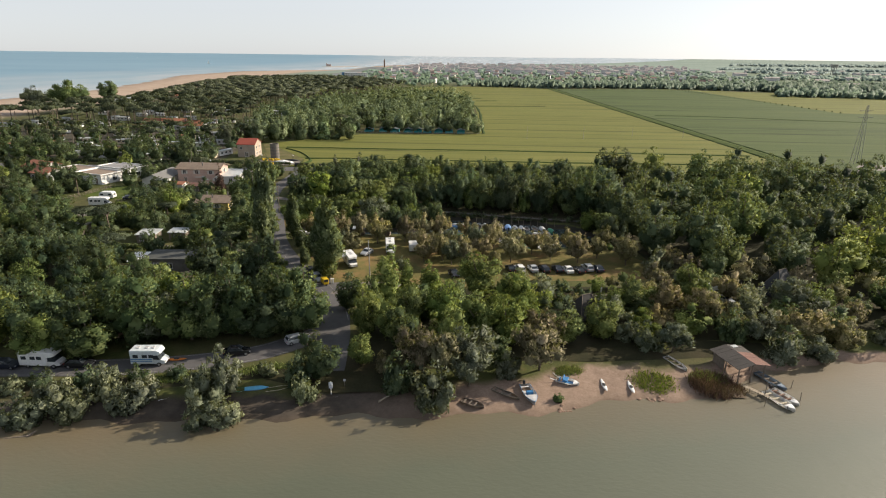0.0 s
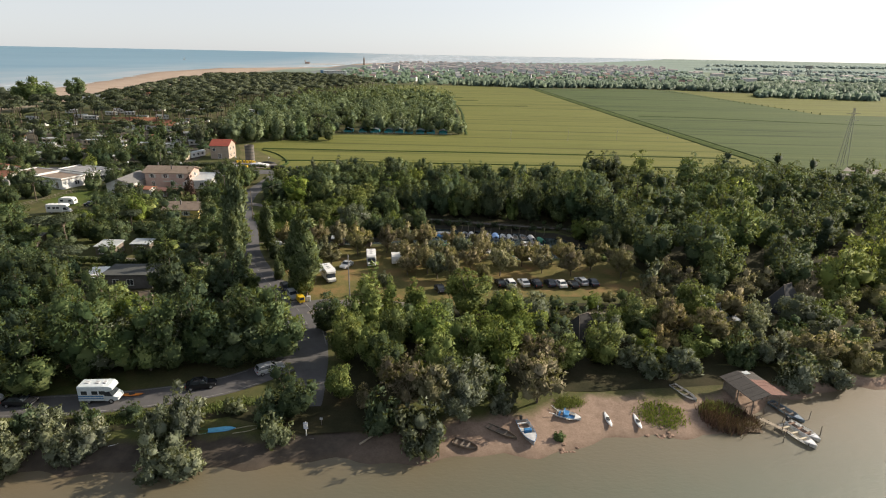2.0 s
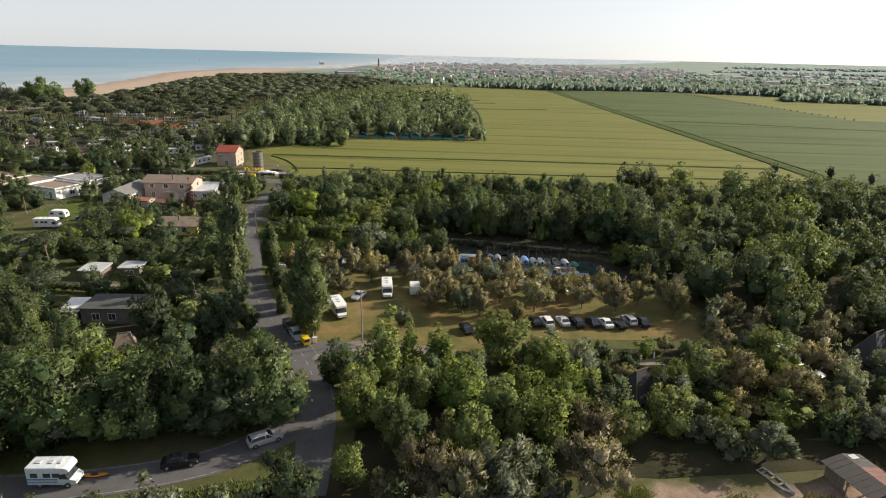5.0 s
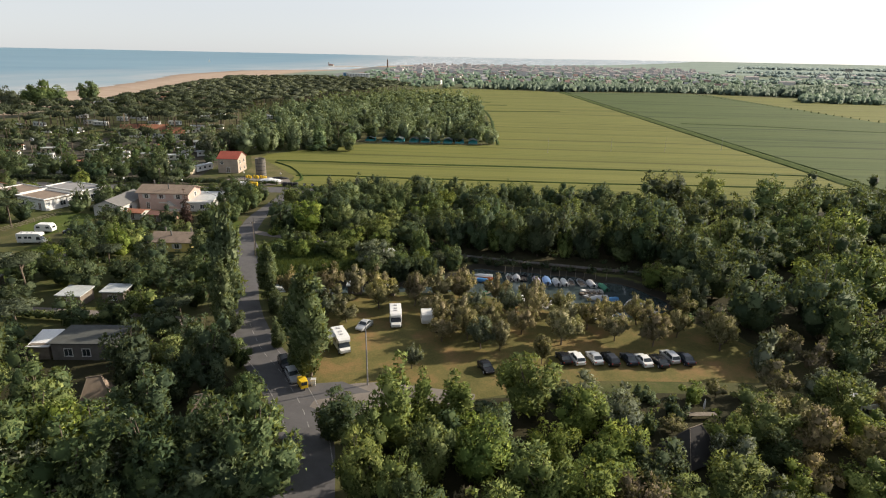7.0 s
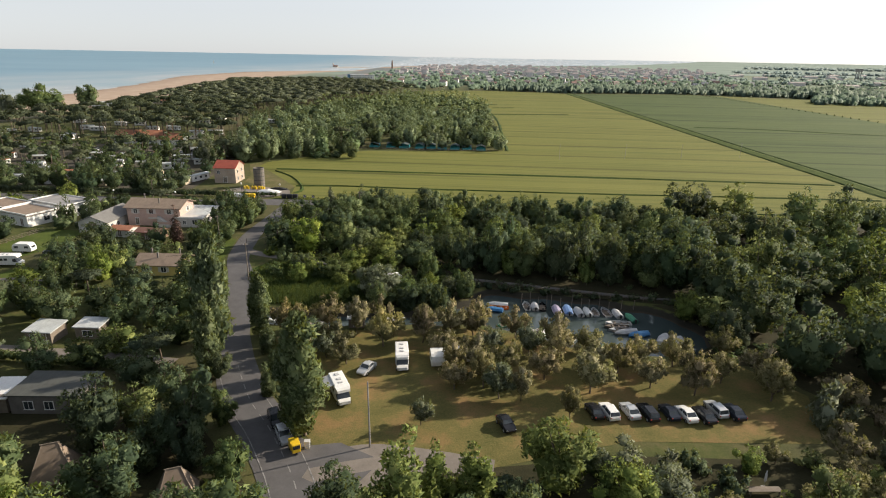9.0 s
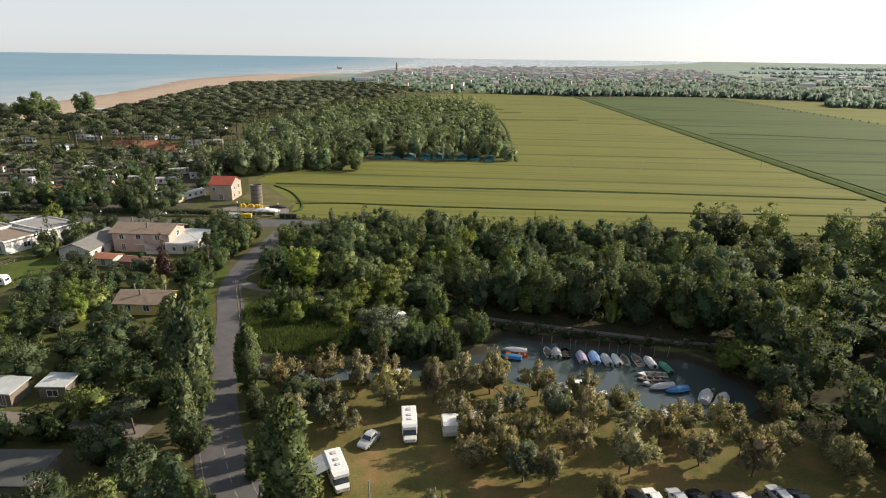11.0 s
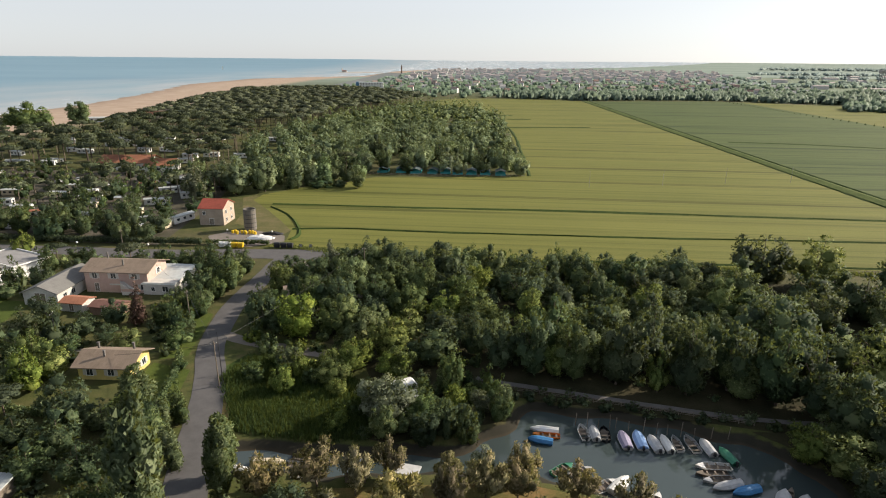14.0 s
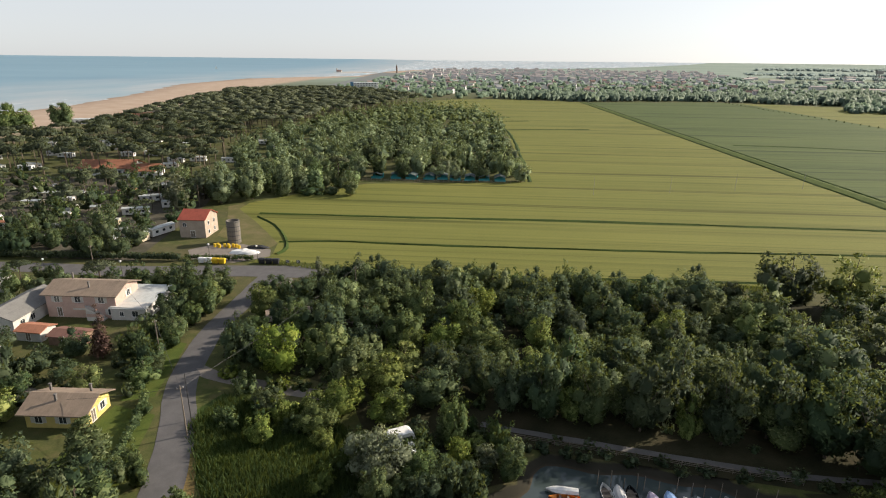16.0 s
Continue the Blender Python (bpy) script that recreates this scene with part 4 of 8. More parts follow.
tree("bush", "silver", -31.1, 55.9, 4, 2.8, 0, "bushes on the river bank")
tree("broad", "dark", -20.8, 66.6, 7.8, 3.1, 0, "bushes on the river bank")
tree("bush", "dark", -23.2, 64.5, 5, 2.6, 0, "bushes on the river bank")
tree("bush", "silver", -21.5, 61.3, 4.2, 2.5, 0, "bushes on the river bank")
tree("tall", "poplar", -42.0, 129.0, 7, 2.2, 0, "roadside trees")
tree("tall", "poplar", -37.3, 116.0, 6, 2, 0, "roadside trees")
tree("bush", "broad", -32.1, 109.0, 5, 1.8, 0, "roadside trees")
tree("broad", "broad", -36.7, 120.4, 6.5, 2.2, 0, "roadside trees")
tree("broad", "broad", -46.8, 120.2, 6, 2.4, 0, "roadside trees")
tree("broad", "broad", -45.9, 111.9, 6, 2.6, 0, "roadside trees")
tree("broad", "broad", -40.9, 108.7, 5.5, 2.2, 0, "roadside trees")
tree("broad", "broad", -35.2, 97.6, 6, 2.6, 0, "roadside trees")
tree("broad", "dark", -41.0, 99.5, 5, 2.6, 0, "roadside trees")
tree("tall", "poplar", -54.8, 139.9, 9, 2.6, 0, "roadside trees")
tree("tall", "broad", -59.4, 150.3, 8, 2.4, 0, "roadside trees")
tree("broad", "broad", -51.3, 192.0, 9, 3.6, 0, "roadside trees")
tree("broad", "broad", -55.2, 182.2, 5, 2.4, 0, "roadside trees")
tree("bush", "broad", -54.4, 173.8, 4, 2.2, 0, "roadside trees")
tree("bush", "broad", -53.2, 164.3, 3.6, 2.6, 0, "roadside trees")
tree("broad", "broad", -48.4, 168.3, 4.5, 3, 0, "roadside trees")
tree("broad", "bright", -38.8, 163.7, 5, 3.2, 0, "roadside trees")
tree("broad", "bright", -27.4, 168.0, 6, 3.6, 0, "roadside trees")
tree("broad", "silver", -29.0, 154.3, 7.5, 4.8, 0, "roadside trees")
tree("broad", "bright", -36.5, 168.8, 6.5, 4.2, 0, "roadside trees")
tree("broad", "bright", -28.3, 167.9, 6, 4, 0, "roadside trees")
tree("broad", "bright", -38.6, 164.5, 5, 3.6, 0, "roadside trees")
tree("tall", "wood", -19.2, 164.2, 7, 2, 0, "roadside trees")
tree("broad", "broad", -10.2, 155.7, 6, 2.2, 0, "roadside trees")
tree("broad", "broad", -22.3, 154.6, 5, 3.2, 0, "roadside trees")
tree("tamarisk", "tamarisk", -5.5, 121.4, 6, 2.6, 0, "tamarisks of the car park")
tree("tamarisk", "tamarisk", 0.1, 118.3, 5.5, 2.2, 0, "tamarisks of the car park")
tree("tamarisk", "tamarisk", 6.7, 114.4, 5, 2, 0, "tamarisks of the car park")
tree("tamarisk", "silver", -14.0, 110.9, 4.5, 2.2, 0, "tamarisks of the car park")
tree("tamarisk", "tamarisk", -10.2, 125.6, 6.5, 2.6, 0, "tamarisks of the car park")
tree("tamarisk", "tamarisk", 16.2, 128.1, 6.5, 3, 0, "tamarisks of the car park")
tree("tamarisk", "tamarisk", 25.8, 131.1, 6.5, 3, 0, "tamarisks of the car park")
tree("broad", "dark", -36.4, 131.6, 6, 3.4, 0, "basin trees")
tree("broad", "dark", -20.7, 154.9, 4.5, 3.6, 0, "basin trees")
tree("ivy", "wood", -9.1, 157.6, 6, 2, 0, "basin trees")
tree("ivy", "wood", -18.0, 162.9, 8.5, 2.4, 0, "basin trees")
tree("broad", "silver", -28.0, 154.9, 8, 4.4, 0, "basin trees")
tree("tamarisk", "silver", -31.8, 128.2, 5, 2.4, 0, "basin trees")
tree("tamarisk", "tamarisk", -23.0, 133.1, 7.5, 3.8, 0, "basin trees")
tree("tamarisk", "tamarisk", -28.6, 137.3, 7, 3, 0, "basin trees")
tree("tamarisk", "tamarisk", -16.3, 135.2, 7, 3.2, 0, "basin trees")
tree("tamarisk", "tamarisk", -11.7, 138.4, 7, 3.2, 0, "basin trees")
tree("tamarisk", "tamarisk", -6.8, 142.7, 6.5, 2.4, 0, "basin trees")
tree("tamarisk", "tamarisk", -28.0, 126.4, 4.5, 2.4, 0, "basin trees")
tree("tamarisk", "tamarisk", -24.4, 141.5, 6, 2.8, 0, "basin trees")
tree("broad", "broad", 45.3, 150.0, 8.8, 5.2, 0, "basin trees")
tree("broad", "bright", 33.7, 150.3, 6.5, 4, 0, "basin trees")
tree("broad", "bright", 17.2, 167.0, 8.5, 2.4, 0, "basin trees")
tree("broad", "bright", 24.7, 173.2, 6, 2.2, 0, "basin trees")
tree("broad", "wood", 8.0, 173.4, 8, 4.2, 0, "basin trees")
tree("broad", "broad", 27.4, 179.0, 8, 2.8, 0, "basin trees")
tree("broad", "wood", 30.8, 166.8, 8, 4.4, 0, "basin trees")
tree("broad", "bright", -0.3, 170.8, 7, 2.6, 0, "basin trees")

tree("broad", "dark", 41.8, 180.4, 14.2, 8.0, 0, "trees of the wood by the basin")
tree("broad", "wood", -27.0, 203.0, 11.0, 5.0, 0, "trees of the wood by the field")
tree("broad", "wood", -45.0, 204.0, 10.5, 4.6, 0, "trees of the wood by the field")
tree("tall", "silver", -45.0, 223.0, 9.4, 3.4, 0, "trees of the wood by the field")
tree("tall", "silver", -55.0, 222.0, 8.4, 3.2, 0, "trees of the wood by the field")
tree("tall", "silver", 62.4, 226.0, 9.2, 3.6, 0, "trees of the wood by the field")
tree("broad", "wood", -18.0, 198.0, 9.4, 4.0, 0, "trees of the wood by the field")
tree("cone", "dark", -83.9, 222.5, 8.0, 2.6, 0, "garden trees")
tree("cone", "dead", -86.0, 183.0, 11.0, 3.4, 0, "garden trees")
tree("dome", "wood", -316, 441, 24.5, 14.5, 0, "spreading trees by the beach")
tree("dome", "wood", -303, 473, 24, 11.5, 0, "spreading trees by the beach")
tree("dome", "silver", -343, 440, 20, 9, 0, "spreading trees by the beach")
tree("broad", "silver", -127, 316, 12.5, 8.5, 1, "big trees by the farmhouse")
tree("broad", "silver", -128, 292, 13.5, 6.5, 1, "big trees by the farmhouse")
tree("broad", "wood", -131, 300, 10.0, 6.0, 1, "big trees by the farmhouse")
tree("broad", "sage", -117.7, 304, 17.5, 8.5, 0, "big trees by the farmhouse")
tree("broad", "sage", -108, 311, 15.5, 7.0, 0, "big trees by the farmhouse")
tree("tall", "sage", -98.5, 320, 18.0, 6.5, 0, "big trees by the farmhouse")
tree("tall", "sage", -88, 331, 15.0, 6.0, 1, "big trees by the farmhouse")
tree("broad", "broad", -71.5, 324, 9.0, 4.6, 1, "big trees by the farmhouse")
tree("broad", "wood", -138, 262, 9.5, 6.0, 1, "big trees by the farmhouse")
tree("bush", "dark", -88, 324, 4.5, 6.0, 1, "big trees by the farmhouse")
tree("bush", "dark", -80, 326, 4.2, 5.0, 1, "big trees by the farmhouse")
for tx, ty, th in ((40.5, 171, 12.5), (41.5, 163, 12), (43, 155, 12.5), (45, 146, 11.5)):
    tree("broad", "dark", tx, ty, th, 5.4, 0, "trees of the wood by the basin")
# trees that shade the basin path
for tx, ty, th, tr, leaf in ((-10, 172.6, 11.5, 4.4, "dark"), (-3.5, 171.5, 12.5, 4.6, "dark"), (3.6, 170.3, 11.5, 4.4, "wood"), (10.6, 169, 13, 4.6, "dark"), (22, 166.8, 13.5, 4.8, "dark"), (36, 165, 14, 5.2, "dark"), (29.5, 169, 14, 5.2, "dark"), (16.5, 173.5, 14, 5.4, "dark"), (0, 177.5, 13, 5.2, "dark")):
    tree("broad", leaf, tx, ty, th, tr, 0, "trees of the wood by the basin")
# brambles and small trees that hide the creek between basin and meadow
wood(((-29, 147.5), (-15, 150.5), (-10, 155), (-12, 160), (-30, 152)), 3.2, (("broad", "broad", 2), ("broad", "silver", 2), ("ivy", "dark", 2), ("bush", "dark", 2)), (3, 6.5), (1.8, 3.0), 0, "scrub along the creek", 81)
wood(((-27, 138), (-8, 141), (-7, 144.5), (-15, 143.5), (-27, 141)), 3.4, (("tamarisk", "tamarisk", 3), ("bush", "silver", 1), ("broad", "silver", 1)), (3, 5.5), (1.8, 2.6), 0, "scrub along the creek", 82)
# woods
wood(((37, 164), (44, 212), (60, 224), (130, 226), (150, 200), (130, 110), (100, 102), (66, 112), (52, 122), (44, 134), (42, 150)), 8.2,
     (("broad", "dark", 6), ("broad", "broad", 3), ("broad", "bright", 0.7), ("broad", "wood", 2)), (8.5, 15), (4.6, 7.2), 1, "trees of the wood by the basin", 3)
wood(((34, 84), (52, 84), (75, 88), (120, 96), (150, 112), (130, 112), (100, 104), (64, 116), (44, 122), (38, 106), (30, 96)), 5.0,
     (("tamarisk", "tamarisk", 2), ("broad", "bright", 1.5), ("broad", "silver", 2), ("broad", "broad", 2), ("bush", "silver", 1)), (4.5, 7.5), (2.6, 4.0), 1, "scrub trees above the beach", 4)
wood(((56, 78), (75, 83), (120, 92), (118, 97), (75, 90), (52, 86)), 4.2, (("bush", "silver", 2), ("bush", "tamarisk", 1), ("bush", "dark", 1)), (3, 5), (2.4, 3.4), 0, "bushes on the shore", 5)
wood(((-15, 80), (4, 82), (34, 84), (34, 96), (14, 98), (-2, 97), (-15, 95), (-18, 88)), 5.2, (("broad", "bright", 5), ("broad", "broad", 2), ("ivy", "dark", 1)), (5, 8.5), (2.8, 4.6), 0, "acacias by the beach", 6)
wood(((-12, 68), (2, 70), (12, 78), (4, 84), (-12, 80)), 3.8, (("bush", "dark", 2), ("bush", "tamarisk", 2), ("bush", "broad", 2)), (3, 4.5), (2, 2.8), 0, "bushes under the acacias", 7)
# Dark leaves weigh more here: shade over the lane trees put into leaf colour.
wood(((-110, 76), (-60, 79), (-38, 84), (-29, 88), (-31, 96), (-40, 106), (-110, 106)), 6.2, (("broad", "broad", 4), ("broad", "bright", 1), ("broad", "dark", 5)), (7, 11), (3.4, 5.2), 0, "trees behind the riverside lane", 10)
wood(((-140, 58), (-66, 58.5), (-40, 63), (-28, 66), (-26, 68), (-40, 66), (-66, 62), (-140, 60)), 3.4, (("bush", "silver", 2), ("bush", "dark", 1)), (2.2, 3.6), (1.6, 2.4), 1, "bushes on the river bank", 17)
# Garden mixtures lean to dark leaves, which carry shade in their colour.
wood(((-200, 106), (-42, 106), (-54, 118), (-58, 150), (-74, 158), (-90, 158), (-200, 156)), 5.6, (("broad", "broad", 3), ("broad", "bright", 1), ("broad", "dark", 7), ("pine", "pine", 0.5)), (5, 9.5), (3.0, 4.8), 1, "garden trees", 11)
wood(((-200, 156), (-90, 156), (-74, 158), (-72, 182), (-76, 220), (-220, 220)), 5.4, (("broad", "broad", 3), ("broad", "dark", 6), ("broad", "bright", 1), ("bush", "dark", 1.5), ("pine", "pine", 0.8)), (4, 8.5), (2.4, 4.2), 1, "garden trees", 18)
wood(((-62, 183), (-64, 214), (-46, 220), (20, 221), (46, 222), (44, 200), (20, 196), (-20, 200), (-30, 186), (-36, 176)), 5.8, (("ivy", "wood", 5), ("ivy", "dark", 4), ("broad", "bright", 1), ("broad", "dark", 3), ("tall", "broad", 1)), (4.5, 11), (3.4, 5.6), 0, "trees of the wood by the field", 12)
wood(((-36, 176), (-30, 186), (-20, 200), (20, 196), (44, 200), (36, 168), (24, 172), (-6, 176), (-25, 168)), 5.2, (("broad", "wood", 3), ("broad", "bright", 2), ("broad", "dark", 4), ("ivy", "wood", 2)), (4.5, 10), (3.0, 5.2), 0, "trees of the wood by the basin", 52)
far_wood("undergrowth", ((-62, 178), (-64, 214), (-46, 220), (46, 222), (38, 166), (24, 168), (-8, 174), (-25, 168), (-36, 172)), 3.6, "bush", "broad", (1.6, 4.2), (1.4, 2.8), "tangled green undergrowth of the wood", 53, None, 2, True)
far_wood("undergrowth", ((-62, 178), (-64, 214), (-46, 220), (46, 222), (38, 166), (24, 168), (-8, 174), (-25, 168), (-36, 172)), 6.2, "bush", "bright", (1.4, 3.6), (1.4, 2.4), "light-green brambles of the wood", 54, None, 2, True)
wood(((2, 98), (34, 97), (58, 96), (58, 108), (36, 108), (20, 106), (6, 104)), 3.4, (("tamarisk", "tamarisk", 3), ("bush", "silver", 1), ("bush", "dark", 2), ("broad", "bright", 1)), (2.4, 4.6), (1.7, 2.8), 1, "shrubs beside the car park", 58)
wood(((-145, 219), (-84, 221), (-78, 224), (-84, 226.5), (-145, 223.5)), 3.4, (("bush", "dark", 3), ("broad", "dark", 1)), (2.6, 4.6), (1.8, 2.6), 1, "hedge along the road", 59)
far_wood("undergrowth", ((-32, 150), (-26, 148.5), (-10, 156.5), (-9, 163), (-14, 167), (-30, 164)), 2.5, "bush", "dark", (1.2, 3.4), (1.2, 2.2), "dark brambles along the creek", 60, None, 1, True)
wood(((-73.5, 172), (-71.5, 172), (-75, 188), (-75.5, 216), (-84, 216), (-82, 190)), 3.8, (("broad", "dark", 4), ("broad", "broad", 2), ("tall", "dark", 1), ("bush", "dark", 1)), (3.5, 7), (2.0, 3.2), 0, "trees between houses and lane", 61)
wood(((-74, 146), (-61, 146), (-65, 158), (-68, 168), (-71, 168), (-70, 152)), 3.4, (("bush", "broad", 2), ("bush", "dark", 2), ("broad", "broad", 1)), (1.6, 4), (1.4, 2.4), 0, "garden bushes by the yellow house", 62)
wood(((-137, 300), (-100, 321), (-73, 341), (-78, 354), (-128, 346), (-150, 330)), 5.6, (("broad", "sage", 3), ("tall", "sage", 2), ("broad", "dark", 3), ("pine", "pine", 2)), (6, 13), (3.2, 5.0), 1, "trees behind the farmhouse", 63)
tree("broad", "bright", 38.0, 147.5, 6.5, 4.4, 0, "trees of the wood by the basin")
tree("broad", "broad", 36.5, 152.5, 6.0, 3.6, 0, "trees of the wood by the basin")
tree("ivy", "dark", 38.5, 140.5, 7.5, 3.8, 0, "trees of the wood by the basin")
far_wood("undergrowth", ((-10, 171), (30, 164.5), (37, 163), (37, 168), (28, 171), (-10, 177)), 2.6, "bush", "dark", (0.8, 2.6), (1.1, 2.0), "low dark scrub behind the basin path", 64, None, 2, True)
far_wood("undergrowth", ((36.5, 157), (36.5, 140), (32, 137), (36, 133), (48, 134), (46, 158)), 2.5, "bush", "broad", (0.8, 2.4), (1.1, 2.0), "low scrub on the basin's end bank", 65, None, 2, True)
far_wood("undergrowth", ((-130, 108), (-58, 108), (-60, 150), (-72, 158), (-78, 216), (-130, 216)), 4.2, "bush", "dark", (1.0, 3.0), (1.2, 2.6), "dark hedges and shrubs of the gardens", 55, None, 2, True)
far_wood("undergrowth", ((-10, 160), (-12, 167), (10, 163), (36, 159.5), (37, 156.5), (4, 161)), 2.6, "bush", "dark", (0.8, 2.2), (1.0, 1.8), "low dark scrub along the basin bank", 56, lambda x, y: True, 2, False)
wood(((-58, 222), (-46, 223), (40, 223), (40, 229), (-50, 229)), 4.6, (("ivy", "dark", 4), ("ivy", "wood", 2), ("bush", "broad", 1)), (5, 8), (2.4, 3.6), 1, "hedge along the field", 19)
wood(((-30, 148), (-10, 156), (-10, 168), (-28, 166), (-44, 168), (-52, 172), (-48, 160)), 3.6, (("bush", "reed", 3), ("broad", "bright", 3), ("broad", "broad", 1), ("bush", "bright", 2), ("bush", "broad", 2)), (2.2, 6.5), (1.6, 3.2), 0, "scrub by the meadow", 20)
wood(((-28, 121), (-16, 116), (-6, 118), (8, 121), (34, 120.5), (43, 124), (38, 136), (33, 136), (16, 133.5), (0, 141), (-30, 139.5), (-44, 139), (-44, 130), (-33, 124)), 4.9, (("tamarisk", "tamarisk", 6), ("tamarisk", "silver", 1)), (5, 7.6), (2.5, 3.7), 0, "tamarisks of the car park", 13)
wood(((-112, 237), (-114, 256), (-300, 258), (-300, 237)), 6.2, (("broad", "dark", 4), ("broad", "broad", 3), ("ivy", "dark", 1)), (6, 10.5), (3.2, 4.8), 1, "trees along the camp road", 57, 60)
wood(((-114, 258), (-116, 262), (-122, 300), (-140, 330), (-330, 340), (-330, 258)), 7.4, (("broad", "dark", 4), ("broad", "broad", 2), ("pine", "pine", 5), ("broad", "wood", 1)), (6, 12), (2.8, 4.6), 2, "trees of the camp site", 14, 190)
wood(((1, 362), (-66, 360), (-98, 348), (-126, 335), (-80, 398), (-2, 402)), 8.6, (("broad", "sage", 6), ("tall", "sage", 2), ("broad", "dark", 3)), (8, 15), (4.2, 6.2), 1, "poplars of the camp wood", 15, 90)
far_wood("wood", ((-2, 402), (-80, 398), (-126, 345), (-165, 420), (-160, 520), (-8, 520)), 10.6, "broad", "sage", (8, 14), (5.0, 7.2), "soft-green poplar wood beside the field", 30, None, 2)
far_wood("wood", ((-2, 402), (-80, 398), (-126, 345), (-165, 420), (-160, 520), (-8, 520)), 19, "broad", "dark", (11, 16), (4.4, 6.4), "dark poplars that stand above the camp wood", 35, None, 2)
far_wood("wood", ((-8, 520), (-160, 520), (-160, 620), (-100, 800), (-16, 700), (-6, 540)), 11.5, "broad", "sage", (8, 13.5), (5.4, 8.0), "soft-green poplar wood beside the field", 34)
far_wood("wood", ((-140, 345), (-300, 335), (-300, 400), (-284, 425), (-280, 520), (-190, 520), (-165, 420)), 10.0, "pine", "pine", (12.5, 16), (4.4, 7.0), "dark umbrella pines of the camp site", 31, None, 2)
far_wood("wood", ((-190, 520), (-300, 525), (-345, 735), (-375, 930), (-270, 1000), (-170, 950), (-100, 800), (-160, 620), (-165, 520)), 10.2, "pine", "pine", (11.5, 14.5), (5.0, 7.6), "dark umbrella-pine wood behind the beach", 33, None, 3)
far_wood("wood", ((150, 226), (280, 226), (280, 140), (150, 112), (130, 110), (150, 200)), 8.0, "broad", "dark", (9, 13.5), (4.5, 6.8), "dense dark-green wood along the river", 32)


# ---- patches of ground ----
polygon("ground", ((-27, 104.5), (-18, 103), (-4, 103), (14, 110), (40, 112), (44, 124), (36, 134), (17, 132), (2, 140), (-8, 142), (-34, 138), (-44, 134), (-34, 114)), 0.03, CAMP_GRASS, "dry orange-green grass of the car park", "grass")
polygon("ground", ((-51, 150), (-38, 149), (-30, 150), (-30, 160), (-40, 170), (-58, 173), (-61, 166)), 0.03, RUSHES, "dark green rushy meadow floor", "meadow")
polygon("ground", ((36, 164), (46, 222), (130, 228), (420, 228), (420, 130), (150, 104), (60, 108), (44, 126), (40, 150)), 0.03, FLOOR_AND_SHADE, "dark leaf-strewn forest floor", "forest floor")
polygon("ground", ((-64, 186), (-60, 224), (20, 226), (46, 222), (36, 168), (30, 167), (-12, 174), (-36, 176)), 0.034, FLOOR_AND_SHADE, "dark overgrown floor of the wood", "forest floor")
# Basin bank: a dark sheet that puts the tree shade into the ground.
polygon("ground", ((-36, 177), (-12, 177), (30, 170), (42, 168), (42, 157), (34, 157), (4, 161.5), (-14, 164)), 0.028, FLOOR_AND_SHADE, "earth bank along the basin with shade in its colour", "bank")
polygon("ground", ((-140, 74), (-30, 82), (-33, 97), (-44, 108), (-140, 120)), 0.03, FLOOR_AND_SHADE, "shaded earth under the lane trees", "forest floor")
# Creek side and basin end: shade is put into the dark ground colour.
polygon("ground", ((-31, 149.5), (-26, 148.5), (-9, 156), (-9, 163), (-14, 168), (-36, 174), (-30, 160)), 0.024, FLOOR_AND_SHADE, "earth north of the creek with shade in its colour", "earth")
polygon("ground", ((29, 157), (36, 151), (36.8, 141), (31.5, 136.4), (34, 133), (47, 132), (47, 158)), 0.022, FLOOR_AND_SHADE, "earth at the basin's end with shade in its colour", "earth")
polygon("ground", ((-29, 65.5), (-18, 62.5), (-8, 64), (-7, 70.5), (-20, 69.5), (-29, 69)), 0.016, FLOOR_AND_SHADE, "trodden earth round the beach steps", "earth")
# Earth above the beach, coloured dark to hold the shade of the trees.
polygon("ground", ((-20, 69), (-6, 70), (8, 74), (22, 75), (36, 77), (52, 80), (52, 84), (34, 84), (-16, 78)), 0.02, FLOOR_AND_SHADE, "trodden earth above the beach with shade in its colour", "earth")
polygon("ground", ((-150, 51), (-66, 57), (-44, 61.5), (-28, 66), (-28, 69.5), (-44, 65.5), (-66, 61.3), (-150, 55)), 0.02, FLOOR_AND_SHADE, "dark bare earth of the river bank", "earth")
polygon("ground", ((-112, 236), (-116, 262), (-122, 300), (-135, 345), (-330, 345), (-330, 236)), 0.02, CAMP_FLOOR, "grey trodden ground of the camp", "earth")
polygon("ground", ((-16, 76), (34, 82), (60, 88), (140, 104), (60, 108), (34, 108), (14, 107), (-18, 100)), 0.026, FLOOR_AND_SHADE, "shaded earth under the beach trees", "forest floor")
polygon("ground", ((-98, 252), (-90, 255), (-78, 250), (-76, 244), (-84, 237.5), (-97, 239), (-102, 247)), 0.055, GRAVEL, "pale sandy farmyard by the silo", "yard")
polygon("ground", ((-131, 176), (-129, 192), (-117, 192), (-115, 178), (-119, 168)), 0.03, LAWN, "mown camp lawn with caravans", "lawn")
polygon("ground", ((-116, 152), (-113, 163), (-102, 160), (-100, 138), (-112, 138)), 0.03, LAWN, "mown lawn between garden hedges", "lawn")
polygon("ground", ((-74, 150), (-62, 150), (-66, 166), (-74, 168)), 0.03, LAWN, "lawn in front of the yellow house", "lawn")
polygon("ground", ((-74, 169), (-69, 171), (-73, 190), (-80, 192)), 0.03, LAWN, "narrow lawn beside the lane", "lawn")
